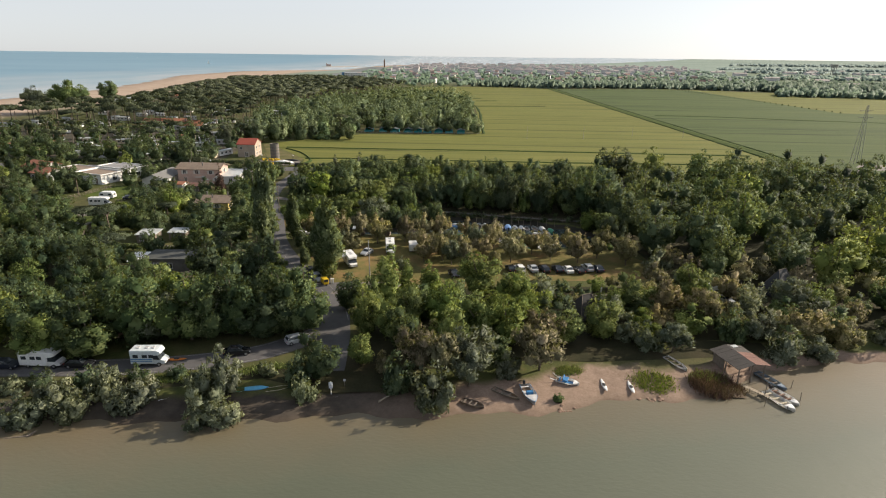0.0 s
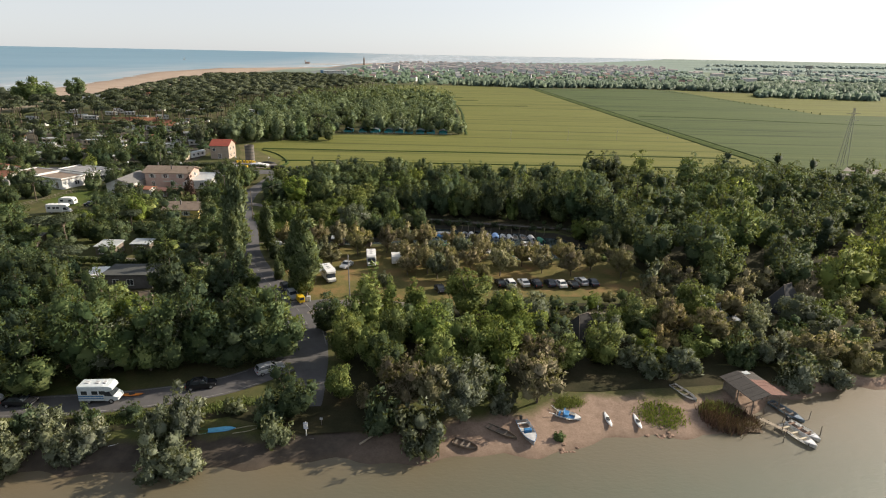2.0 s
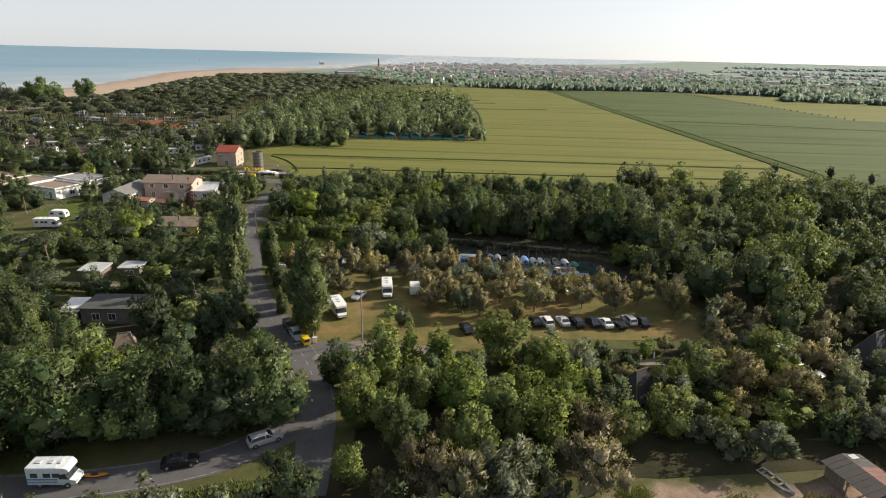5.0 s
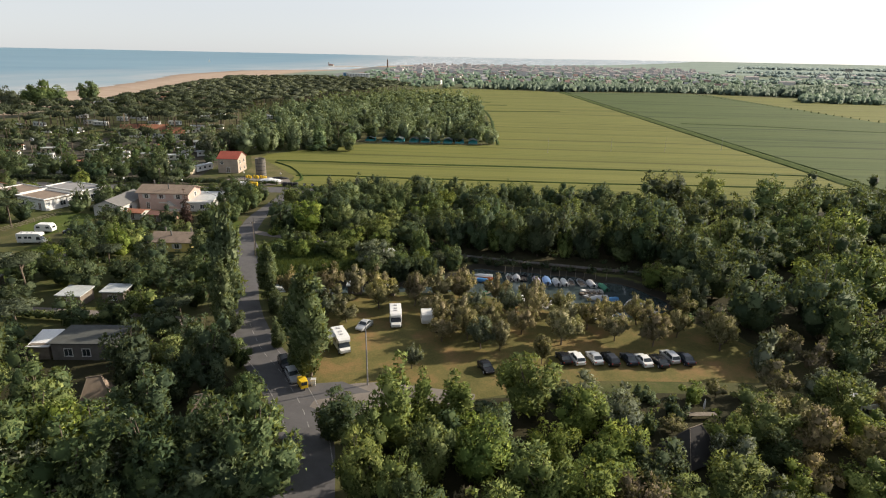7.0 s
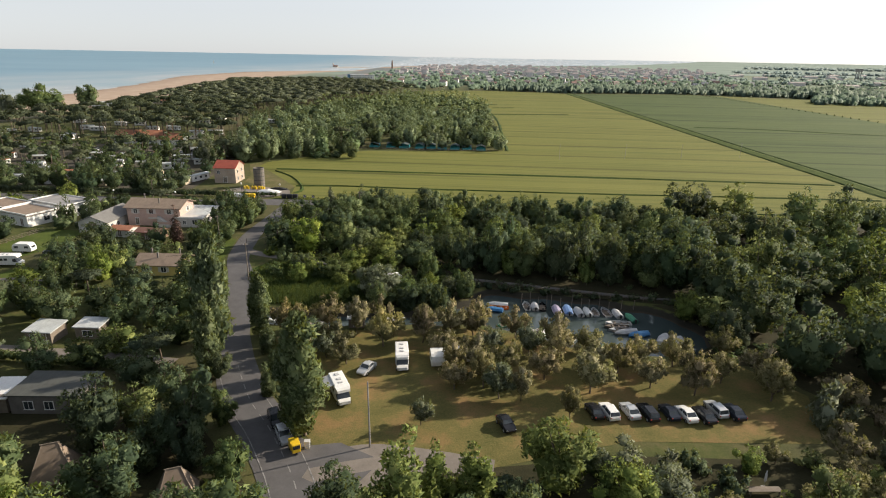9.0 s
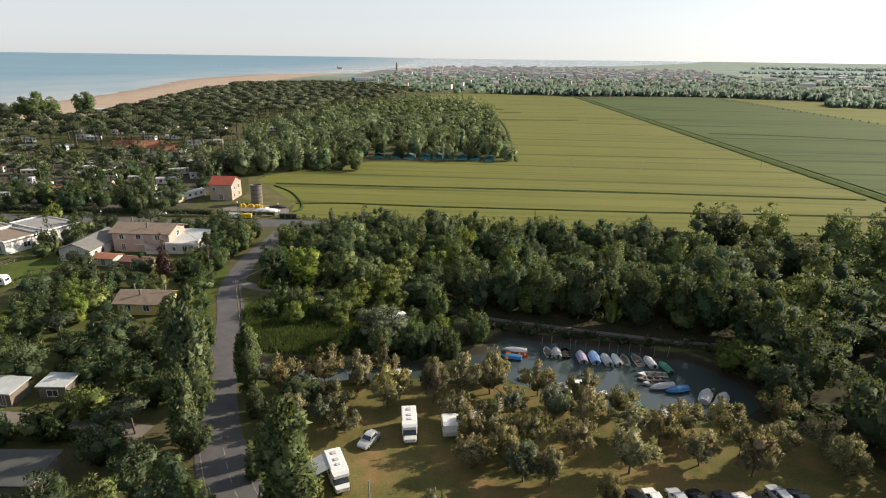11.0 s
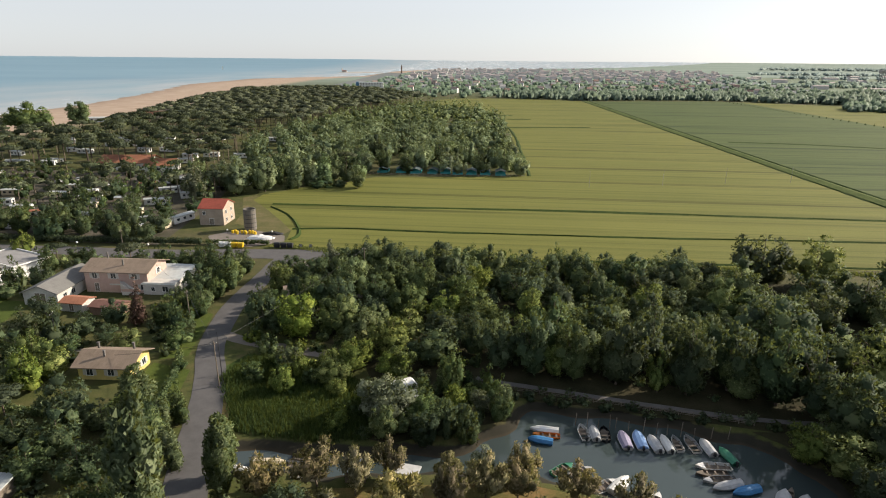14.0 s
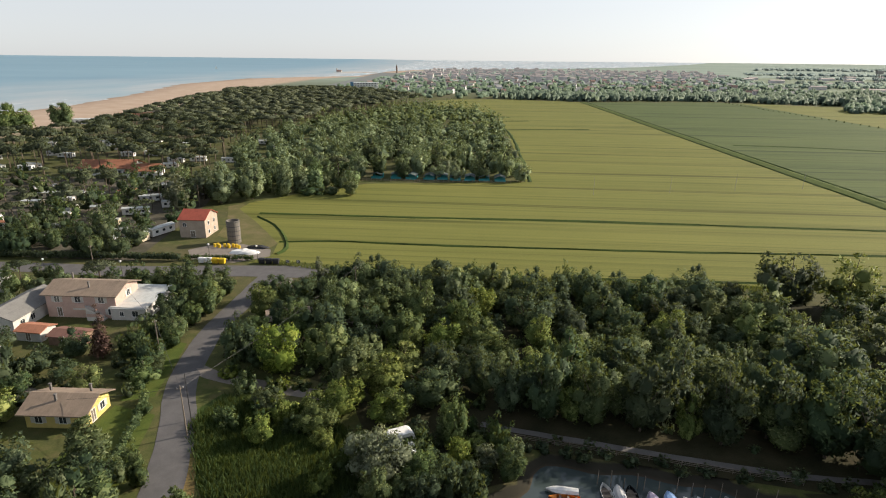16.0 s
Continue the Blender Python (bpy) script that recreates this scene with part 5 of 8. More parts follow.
polygon("ground", ((-82, 238), (-78, 256), (-90, 284), (-109, 304), (-113, 300), (-103, 276), (-100, 262), (-92, 258), (-80, 246)), 0.046, MARGIN, "dry grass margin at the field corner", "grass")

polygon("ground", ((-51.5, 146), (-49.8, 146), (-55, 158), (-57.2, 158)), 0.04, CAMP_GRASS, "strip of pale dry grass beside the lane", "grass")

# ---- shared finishes ----
def glass_dark(name):
    s = Nodes(name)
    n = s.noise(2.0, 3)
    return s.base(s.ramp(n, (0.3, (0.02, 0.025, 0.03)), (0.7, (0.05, 0.06, 0.065))), 0.12, 0, 0.6).m


def tiles(name, col, scale=1.0, rough=0.85):
    """Weathered roof: courses, lichen and streaks."""
    s = Nodes(name)
    a, b, c = s.noise(0.7, 6, 0.7), s.noise(5.0, 5, 0.7), s.noise(1.0, 3, 0.5, stretch=(6.0, 0.4, 0.4))
    k = s.ramp(a, (0.28, scaled(col, 0.62)), (0.5, col), (0.75, scaled(col, 1.25)))
    k = s.mix(0.3, k, s.ramp(b, (0.3, scaled(col, 0.55)), (0.7, scaled(col, 1.3))))
    k = s.mix(0.2, k, s.ramp(c, (0.35, scaled(col, 0.6)), (0.65, scaled(col, 1.2))))
    return s.base(k, rough, 0, 0.25).bump(b, 0.4, 0.05).m


GLASS = glass_dark("window_glass")
DARK = paint("dark_metal", (0.03, 0.03, 0.032), 0.6)
BLACK = paint("tyre_rubber", (0.015, 0.015, 0.015), 0.85)
CHROME = paint("wheel_metal", (0.5, 0.5, 0.5), 0.35, 0.8)
WHITE = paint("white_paint", (0.74, 0.73, 0.70), 0.4, 0, 0.15)
CREAM = paint("cream_plaster", (0.62, 0.53, 0.38), 0.85, 0, 0.25, 0.8)
PINK = paint("pink_plaster", (0.52, 0.37, 0.31), 0.85, 0, 0.2, 0.7)
YELLOW = paint("yellow_plaster", (0.62, 0.49, 0.17), 0.85, 0, 0.2, 0.7)
PLASTER = paint("grey_white_plaster", (0.56, 0.54, 0.50), 0.85, 0, 0.25, 0.7)
BRICK = paint("brown_brick", (0.26, 0.17, 0.12), 0.9, 0, 0.35, 1.5)
WOOD = paint("grey_timber", (0.20, 0.165, 0.13), 0.9, 0, 0.4, 2.0)
PALE_WOOD = paint("pale_timber", (0.36, 0.30, 0.22), 0.85, 0, 0.35, 2.0)
ROOF_BROWN = tiles("roof_brown", (0.235, 0.180, 0.135))
ROOF_RED = tiles("roof_red", (0.30, 0.075, 0.050))
ROOF_TERRA = tiles("roof_terracotta", (0.34, 0.15, 0.09))
ROOF_GREY = tiles("roof_grey", (0.17, 0.165, 0.155))
ROOF_PALE = tiles("roof_pale_sheet", (0.46, 0.48, 0.47), 1, 0.5)
RUST = tiles("rusty_sheet", (0.17, 0.09, 0.07))
TEAL = paint("teal_canvas", (0.035, 0.24, 0.25), 0.8, 0, 0.25)
BLUE = paint("blue_paint", (0.05, 0.20, 0.42), 0.5, 0, 0.25)
LILAC = paint("lilac_cover", (0.30, 0.27, 0.38), 0.7, 0, 0.25)
GREEN = paint("green_paint", (0.05, 0.22, 0.13), 0.55, 0, 0.25)
ORANGE = paint("orange_plastic", (0.62, 0.20, 0.03), 0.5, 0, 0.2)
YELLOW_P = paint("yellow_plastic", (0.68, 0.45, 0.02), 0.5, 0, 0.15)
SILVER = paint("silver_car_paint", (0.50, 0.51, 0.52), 0.3, 0.3, 0.1)
CARBLACK = paint("black_car_paint", (0.018, 0.019, 0.022), 0.25, 0.1, 0.1)
CARBLUE = paint("blue_car_paint", (0.022, 0.027, 0.040), 0.28, 0.2, 0.1)
RED = paint("red_plastic", (0.45, 0.04, 0.03), 0.5)
CANVAS = paint("grey_canvas", (0.48, 0.48, 0.48), 0.85, 0, 0.25, 1.5)
TENT = paint("brown_canvas", (0.26, 0.20, 0.15), 0.9, 0, 0.3, 0.9)


# ---- buildings ----
def gable_roof(w, d, z, rise, over, thick=0.18, axis="x"):
    """Two sloping slabs that meet in a ridge along the axis; w and d are the walls' sizes."""
    if axis == "y":
        w, d = d, w
    hw, hd = w / 2 + over, d / 2 + over
    drop = rise * over / (d / 2)
    out = bmesh.new()
    prof = [(-hd, z - drop), (0, z + rise), (hd, z - drop), (hd, z - drop - thick), (0, z + rise - thick), (-hd, z - drop - thick)]
    rows = []
    for x in (-hw, hw):
        rows.append([out.verts.new((x, y, q) if axis == "x" else (-y, x, q)) for y, q in prof])
    for i in range(6):
        j = (i + 1) % 6
        out.faces.new((rows[0][i], rows[0][j], rows[1][j], rows[1][i]))
    out.faces.new(rows[0][::-1])
    out.faces.new(rows[1])
    return out


def gable_walls(w, d, z, rise, axis="x"):
    out = bmesh.new()
    a, b = (w / 2, d / 2) if axis == "x" else (d / 2, w / 2)
    prof = [(-b, 0), (b, 0), (b, z), (0, z + rise - 0.05), (-b, z)]
    rows = []
    for x in (-a, a):
        rows.append([out.verts.new((x, y, q) if axis == "x" else (-y, x, q)) for y, q in prof])
    for i in range(5):
        j = (i + 1) % 5
        out.faces.new((rows[0][i], rows[0][j], rows[1][j], rows[1][i]))
    out.faces.new(rows[0][::-1])
    out.faces.new(rows[1])
    return out


def opening(parent, side, u, z, w, h, wd, dp, shutters=None, name="window", frame_mat=None):
    """A window or door on a wall; side is s, n, e or w, u runs along the wall."""
    turn, off = {"s": (0, dp / 2), "e": (90, wd / 2), "n": (180, dp / 2), "w": (270, wd / 2)}[side]
    base = pose(0, 0, 0, 0, 0, turn) @ pose(u, -off, z)
    fm = frame_mat or WHITE
    bm = boxes((-w / 2 - 0.08, -w / 2, -0.06, 0.05, 0, h), (w / 2, w / 2 + 0.08, -0.06, 0.05, 0, h), (-w / 2 - 0.08, w / 2 + 0.08, -0.07, 0.05, h, h + 0.09), (-w / 2 - 0.12, w / 2 + 0.12, -0.12, 0.05, -0.08, 0))
    frame_ob = part(name, bm, fm, parent)
    frame_ob.matrix_local = base
    pane = part("pane" if name == "window" else "panel", boxes((-w / 2, w / 2, -0.03, 0.02, 0, h)), GLASS if name == "window" else WOOD, frame_ob)
    part("bar", boxes((-0.03, 0.03, -0.045, 0.0, 0, h)), fm, frame_ob)
    if shutters:
        for s in (-1, 1):
            part("shutter", boxes((s * (w / 2 + 0.1 + w / 4) - w / 4, s * (w / 2 + 0.1 + w / 4) + w / 4, -0.08, -0.03, 0, h)), shutters, frame_ob)
    return pane


def house(x, y, yaw, w, d, z, rise, label, wall, roof, axis="x", over=0.5, windows=(), chimneys=(), group="", name="house", base=0.0):
    ob = thing(name, pose(x, y, base, 0, 0, yaw), label, "house", group)
    part("wall", gable_walls(w, d, z, rise, axis), wall, ob)
    top = part("roof", gable_roof(w, d, z, rise, over, axis=axis), roof, ob)
    for cx, cy in chimneys:
        ch = boxes((cx - 0.15, cx + 0.15, cy - 0.15, cy + 0.15, z - 0.1, z + rise + 0.5), (cx - 0.21, cx + 0.21, cy - 0.21, cy + 0.21, z + rise + 0.5, z + rise + 0.6))
        part("chimney", ch, DARK_CONCRETE, top)
    for side, u, wz, ww, wh, *more in windows:
        opening(ob, side, u, wz, ww, wh, w, d, *more)
    return ob


def flat_building(x, y, yaw, w, d, h, label, wall, roof, windows=(), parapet=0.35, slope=0.0, name="building"):
    ob = thing(name, pose(x, y, 0, 0, 0, yaw), label, "building")
    part("wall", boxes((-w / 2, w / 2, -d / 2, d / 2, 0, h)), wall, ob)
    bm = boxes((-w / 2 - 0.3, w / 2 + 0.3, -d / 2 - 0.3, d / 2 + 0.3, h + 0.003, h + 0.18))
    if parapet:
        for b in ((-w / 2 - 0.3, w / 2 + 0.3, -d / 2 - 0.3, -d / 2 - 0.1), (-w / 2 - 0.3, w / 2 + 0.3, d / 2 + 0.1, d / 2 + 0.3), (-w / 2 - 0.3, -w / 2 - 0.1, -d / 2 - 0.1, d / 2 + 0.1), (w / 2 + 0.1, w / 2 + 0.3, -d / 2 - 0.1, d / 2 + 0.1)):
            part("parapet", boxes((*b, h + 0.183, h + parapet)), WHITE, ob)
    for v in bm.verts:
        v.co.z += slope * v.co.y
    part("roof", bm, roof, ob)
    for side, u, wz, ww, wh, *more in windows:
        opening(ob, side, u, wz, ww, wh, w, d, *more)
    return ob


# pink two-storey house with the outside stair
pink = house(-101.5, 204.0, 2, 15.5, 9.0, 5.6, 1.5, "pink plastered two-storey house with brown roof", PINK, ROOF_BROWN, "x", 0.7,
             (("s", -5.2, 3.6, 1.1, 1.3, PLASTER), ("s", -0.6, 3.6, 1.2, 1.3, PLASTER), ("s", 4.6, 3.6, 1.2, 1.3, PLASTER), ("s", -5.0, 0.3, 1.0, 2.0, None, "door"), ("s", 6.4, 0.9, 1.1, 1.3, PLASTER), ("s", 1.4, 0.3, 1.0, 2.0, None, "door"), ("e", 0.5, 3.6, 1.1, 1.3, PLASTER), ("e", -2.0, 0.9, 1.1, 1.3, PLASTER)),
             ((1.0, -2.4), (-6.0, 2.8)))
for i in range(11):
    part("step", boxes((1.8 + 0.34 * i, 2.138 + 0.34 * i, -6.0, -4.6, 0, 2.9 - 0.26 * i)), PLASTER, pink)
part("landing", boxes((-0.8, 1.796, -6.0, -4.52, 2.5, 2.9)), PLASTER, pink, "grey concrete stair landing")
part("railing", boxes((-0.8, 1.8, -6.02, -5.96, 2.91, 3.8), (1.9, 5.6, -6.02, -5.96, 0.9, 1.6)), PINK, pink)
flat_building(-91.0, 205.2, 2, 7.6, 12.0, 3.0, "low white building with pale sheet roof", PLASTER, ROOF_PALE, (("s", 1.6, 0.9, 1.3, 1.3), ("e", -2.0, 0.9, 1.2, 1.2), ("s", -1.4, 0.9, 0.8, 1.0)), 0, 0.06)
house(-114.2, 198.0, 2, 8.0, 15.0, 3.2, 1.6, "grey-roofed white garage wing of the house", PLASTER, ROOF_GREY, "y", 0.5, (("e", -2, 0.9, 1.2, 1.2), ("e", -5, 0.9, 1.2, 1.2), ("s", 0, 0.9, 2.4, 2.0, None, "door")))
house(-96.0, 188.6, -4, 7.0, 4.2, 2.1, 0.6, "garden shed with faded red sheet roof", BRICK, RUST, "x", 0.3, (("s", 0, 0.2, 1.0, 1.8, None, "door"),), name="shed")
house(-104.5, 189.8, -4, 5.5, 4.0, 2.2, 0.6, "tiled lean-to shed with rusty roof", PLASTER, ROOF_TERRA, "x", 0.3, (("s", 0, 0.2, 1.0, 1.8, None, "door"),), name="shed")
# yellow bungalow
yellow = house(-79.2, 164.4, 3, 9.4, 6.4, 3.0, 1.3, "yellow bungalow with brown pitched roof", YELLOW, ROOF_BROWN, "x", 0.8,
               (("s", -2.6, 0.9, 1.1, 1.2, PLASTER), ("s", 1.2, 0.9, 1.1, 1.2, PLASTER), ("e", -1.2, 0.2, 1.0, 2.0, None, "door"), ("e", 1.2, 0.9, 1.1, 1.2, PLASTER)), ((-0.6, -1.4), (-3.4, 1.6), (3.0, 1.8)))
# brick farmhouse by the field
house(-106.5, 263.8, 2, 8.2, 9.4, 6.0, 2.2, "tall brown farmhouse with red pitched roof", paint("brown_plaster", (0.42, 0.34, 0.27), 0.9, 0, 0.25, 0.7), ROOF_RED, "x", 0.35,
      (("e", -2.2, 0.9, 1.0, 1.2), ("e", 2.0, 0.9, 1.0, 1.2), ("e", -2.2, 3.7, 1.0, 1.2), ("e", 2.0, 3.7, 1.0, 1.2), ("s", 0, 0.2, 1.4, 2.1, None, "door"), ("s", -2.4, 3.6, 1.0, 1.1)))
silo = thing("silo", pose(-91.6, 256.0, 0), "grey concrete farm silo, open at the top", "silo")
bm = bmesh.new()
for a in range(20):
    t0, t1 = 2 * math.pi * a / 20, 2 * math.pi * (a + 1) / 20
    q = [[Vector((r * math.cos(t), r * math.sin(t), z)) for t in (t0, t1)] for r, z in ((2.0, 0), (2.0, 7.0), (1.8, 7.0), (1.8, 1.0))]
    for u, v in zip(q, q[1:]):
        bm.faces.new([bm.verts.new(p) for p in (u[0], u[1], v[1], v[0])])
bmesh.ops.remove_doubles(bm, verts=bm.verts, dist=0.001)
part("shell", bm, tiles("silo_concrete", (0.16, 0.145, 0.125)), silo)
for k in range(5):
    bm = bmesh.new()
    for a in range(20):
        t0, t1 = 2 * math.pi * a / 20, 2 * math.pi * (a + 1) / 20
        z = 1.0 + k * 1.4
        p = [(2.003 * math.cos(t0), 2.003 * math.sin(t0), z), (2.003 * math.cos(t1), 2.003 * math.sin(t1), z), (2.06 * math.cos(t1), 2.06 * math.sin(t1), z + 0.08), (2.06 * math.cos(t0), 2.06 * math.sin(t0), z + 0.08), (2.003 * math.cos(t0), 2.003 * math.sin(t0), z + 0.16), (2.003 * math.cos(t1), 2.003 * math.sin(t1), z + 0.16)]
        v = [bm.verts.new(w) for w in p]
        bm.faces.new((v[0], v[1], v[2], v[3]))
        bm.faces.new((v[3], v[2], v[5], v[4]))
    bmesh.ops.remove_doubles(bm, verts=bm.verts, dist=0.001)
    part("hoop", bm, DARK, silo)
# flat white buildings of the camp
flat_building(-139.5, 199.5, -20, 13, 9, 3.2, "flat-roofed white camp building with red band", WHITE, ROOF_BROWN, (("s", -4, 0.9, 1.6, 1.3), ("s", 0, 0.9, 1.6, 1.3), ("s", 4, 0.2, 1.2, 2.1, None, "door"), ("e", 1, 0.9, 1.6, 1.3)), 0.6)
flat_building(-137.0, 210.5, -20, 16, 9, 3.6, "flat-roofed white camp shop with pale canopy", WHITE, CONCRETE, (("s", -5, 0.9, 1.8, 1.3), ("s", 2, 0.9, 1.8, 1.3), ("e", 0, 0.9, 1.8, 1.3)), 0.5)
flat_building(-152.0, 206.0, -20, 12, 8, 3.3, "flat-roofed camp building with brown roof", PLASTER, ROOF_BROWN, (("s", -3, 0.9, 1.6, 1.3), ("s", 2, 0.9, 1.6, 1.3)), 0.5)
house(-160, 200.0, -20, 9, 8, 3.2, 1.6, "low house with red hipped tile roof", PLASTER, ROOF_TERRA, "x", 0.5, (("s", 0, 0.9, 1.2, 1.2), ("s", -3, 0.9, 1.2, 1.2)))
house(-170, 211.0, -20, 11, 9, 3.4, 1.8, "long camp house with red tile roof", PLASTER, ROOF_TERRA, "x", 0.5, (("s", 0, 0.9, 1.2, 1.2), ("s", -3, 0.9, 1.2, 1.2)))
# huts in the gardens west of the lane
DARK_WALL = paint("grey_brown_render", (0.17, 0.155, 0.14), 0.9, 0, 0.35, 0.9)
DARK_ROOF = tiles("roofing_felt", (0.075, 0.078, 0.072))
flat_building(-66.4, 111.4, 5, 9.6, 6.2, 2.9, "low cabin with flat grey roof", DARK_WALL, DARK_ROOF, (("s", -2.2, 0.8, 1.2, 1.2), ("s", 0.6, 0.8, 1.2, 1.2), ("e", 0, 0.8, 1.2, 1.2)), 0)
flat_building(-73.2, 110.0, 8, 2.9, 4.4, 2.6, "small shed with white corrugated roof", WOOD, WHITE, (), 0, 0.12, "shed")
flat_building(-82.0, 129.8, 0, 4.6, 4.0, 2.3, "grey timber hut with white sheet roof", WOOD, ROOF_PALE, (("s", -1.0, 0.6, 1.0, 1.0), ("s", 1.0, 0.1, 0.9, 1.9, None, "door")), 0, 0.08, "hut")
flat_building(-75.0, 132.0, 4, 4.2, 3.4, 2.3, "open garden hut with pale roof", WOOD, ROOF_PALE, (("s", 0, 0.6, 1.6, 1.0),), 0, 0.05, "hut")
flat_building(-104.0, 133.0, 4, 6, 4.5, 2.5, "dark timber hut with fence", WOOD, ROOF_GREY, (("s", 0, 0.6, 1.2, 1.0),), 0, 0.05, "hut")
house(-56.3, 202.0, 22, 8.5, 6.0, 2.2, 0.9, "old shed with weathered plank roof beside the track", BRICK, tiles("roof_weathered", (0.27, 0.21, 0.17)), "x", 0.4, (("s", 0, 0.2, 1.4, 1.8, None, "door"),), name="shed")
flat_building(-29.3, 140.6, 5, 2.8, 1.8, 1.9, "boat hut with pale sheet roof by the creek", WOOD, ROOF_PALE, (("s", 0, 0.4, 0.8, 0.8),), 0, 0.08, "hut")
flat_building(-22.2, 140.8, -8, 2.6, 1.8, 1.7, "low boat shelter with torn pale roof by the creek", WOOD, CANVAS, (), 0, -0.1, "hut")


def pointed_hut(x, y, yaw, w, d, h, label, mat):
    """A steep canvas hut, down to the ground."""
    ob = thing("tent", pose(x, y, 0, 0, 0, yaw), label, "tent")
    bm = bmesh.new()
    b = [bm.verts.new(p) for p in ((-w / 2, -d / 2, 0.5), (w / 2, -d / 2, 0.5), (w / 2, d / 2, 0.5), (-w / 2, d / 2, 0.5))]
    g = [bm.verts.new(p) for p in ((-w / 2.3, -d / 2.3, 0), (w / 2.3, -d / 2.3, 0), (w / 2.3, d / 2.3, 0), (-w / 2.3, d / 2.3, 0))]
    r = [bm.verts.new((-w * 0.16, 0, h)), bm.verts.new((w * 0.16, 0, h))]
    for f in ((b[0], b[1], r[1], r[0]), (b[2], b[3], r[0], r[1]), (b[1], b[2], r[1]), (b[3], b[0], r[0])):
        bm.faces.new(f)
    for i in range(4):
        bm.faces.new((g[i], g[(i + 1) % 4], b[(i + 1) % 4], b[i]))
    part("canvas", bm, mat, ob)
    bm = bmesh.new()
    rod(bm, (-w * 0.2, 0, h + 0.03), (w * 0.2, 0, h + 0.03), 0.07)
    for s in (-1, 1):
        rod(bm, (s * w * 0.16, 0, h + 0.03), (s * w / 2, -d / 2, 0.55), 0.05)
        rod(bm, (s * w * 0.16, 0, h + 0.03), (s * w / 2, d / 2, 0.55), 0.05)
    part("ridge_pole", bm, WOOD, ob)
    return ob


pointed_hut(-56.0, 96.5, 25, 5.0, 4.6, 4.6, "steep brown canvas tent among the trees", TENT)
pointed_hut(-39.8, 94.0, 25, 4.6, 4.2, 4.4, "steep brown canvas tent beside the lane", TENT)
pointed_hut(-58.5, 78.6, 20, 5.2, 4.6, 4.2, "reddish-brown canvas tent behind the lane", paint("red_brown_canvas", (0.36, 0.22, 0.16), 0.9, 0, 0.3, 0.9))
pointed_hut(23.4, 93.2, 30, 6.0, 5.4, 4.2, "large dark grey canvas tent above the beach", paint("dark_canvas", (0.045, 0.042, 0.04), 0.9, 0, 0.3, 0.9))
pointed_hut(65.5, 107.0, 30, 6.5, 5.6, 5.6, "large dark canvas tent in the scrub", paint("slate_canvas", (0.05, 0.052, 0.055), 0.9, 0, 0.3, 0.9))

# boat shed on the shore
shed = thing("boat_shed", pose(44.4, 74.8, -0.6, 0, 0, 17.0), "open timber boat shed with rusty sheet roof", "shed")
for px_, py_ in ((-2.3, -2.9), (0, -2.9), (2.3, -2.9), (-2.3, 0), (2.3, 0), (-2.3, 2.9), (0, 2.9), (2.3, 2.9)):
    bm = bmesh.new()
    rod(bm, (px_, py_, -1.0), (px_, py_, 2.5 + (0.4 if px_ == 0 else 0)), 0.09)
    part("post", bm, WOOD, shed)
ROOF_PLANK = tiles("grey_plank_roof", (0.070, 0.062, 0.055))
for i in range(8):
    y0 = -3.4 + i * 0.85
    left = boxes((-2.95, -0.02, y0, y0 + 0.82, 0, 0.05))
    for v in left.verts:
        v.co.z += 3.05 + 0.2 * v.co.x + 0.012 * math.sin(i * 2.1)
    part("roof_sheet", left, ROOF_PLANK, shed)
    right = boxes((0.02, 2.95, y0, y0 + 0.82, 0, 0.05))
    for v in right.verts:
        v.co.z += 3.05 - 0.2 * v.co.x + 0.012 * math.cos(i * 1.7)
    part("roof_sheet", right, RUST if i < 5 else ROOF_PLANK, shed)
part("skylight", boxes((0.5, 1.5, 2.2, 3.0, 2.98, 3.06)), ROOF_PALE, shed, "pale plastic roof panel")
for k in range(5):
    part("wall_board", boxes((-2.32, -2.26, 0.4 + k * 0.5, 0.86 + k * 0.5, 0.2, 2.3)), WOOD, shed)


# ---- vehicles ----
def wheel(parent, x, y, r=0.31, w=0.2):
    bm = bmesh.new()
    rod(bm, (x, y - w / 2, r), (x, y + w / 2, r), r, r, 14)
    tyre = part("wheel", bm, BLACK, parent)
    bm = bmesh.new()
    s = 1 if y > 0 else -1
    rod(bm, (x, y + s * (w / 2 - 0.01), r), (x, y + s * (w / 2 + 0.015), r), r * 0.62, r * 0.55, 10)
    part("rim", bm, CHROME, tyre)


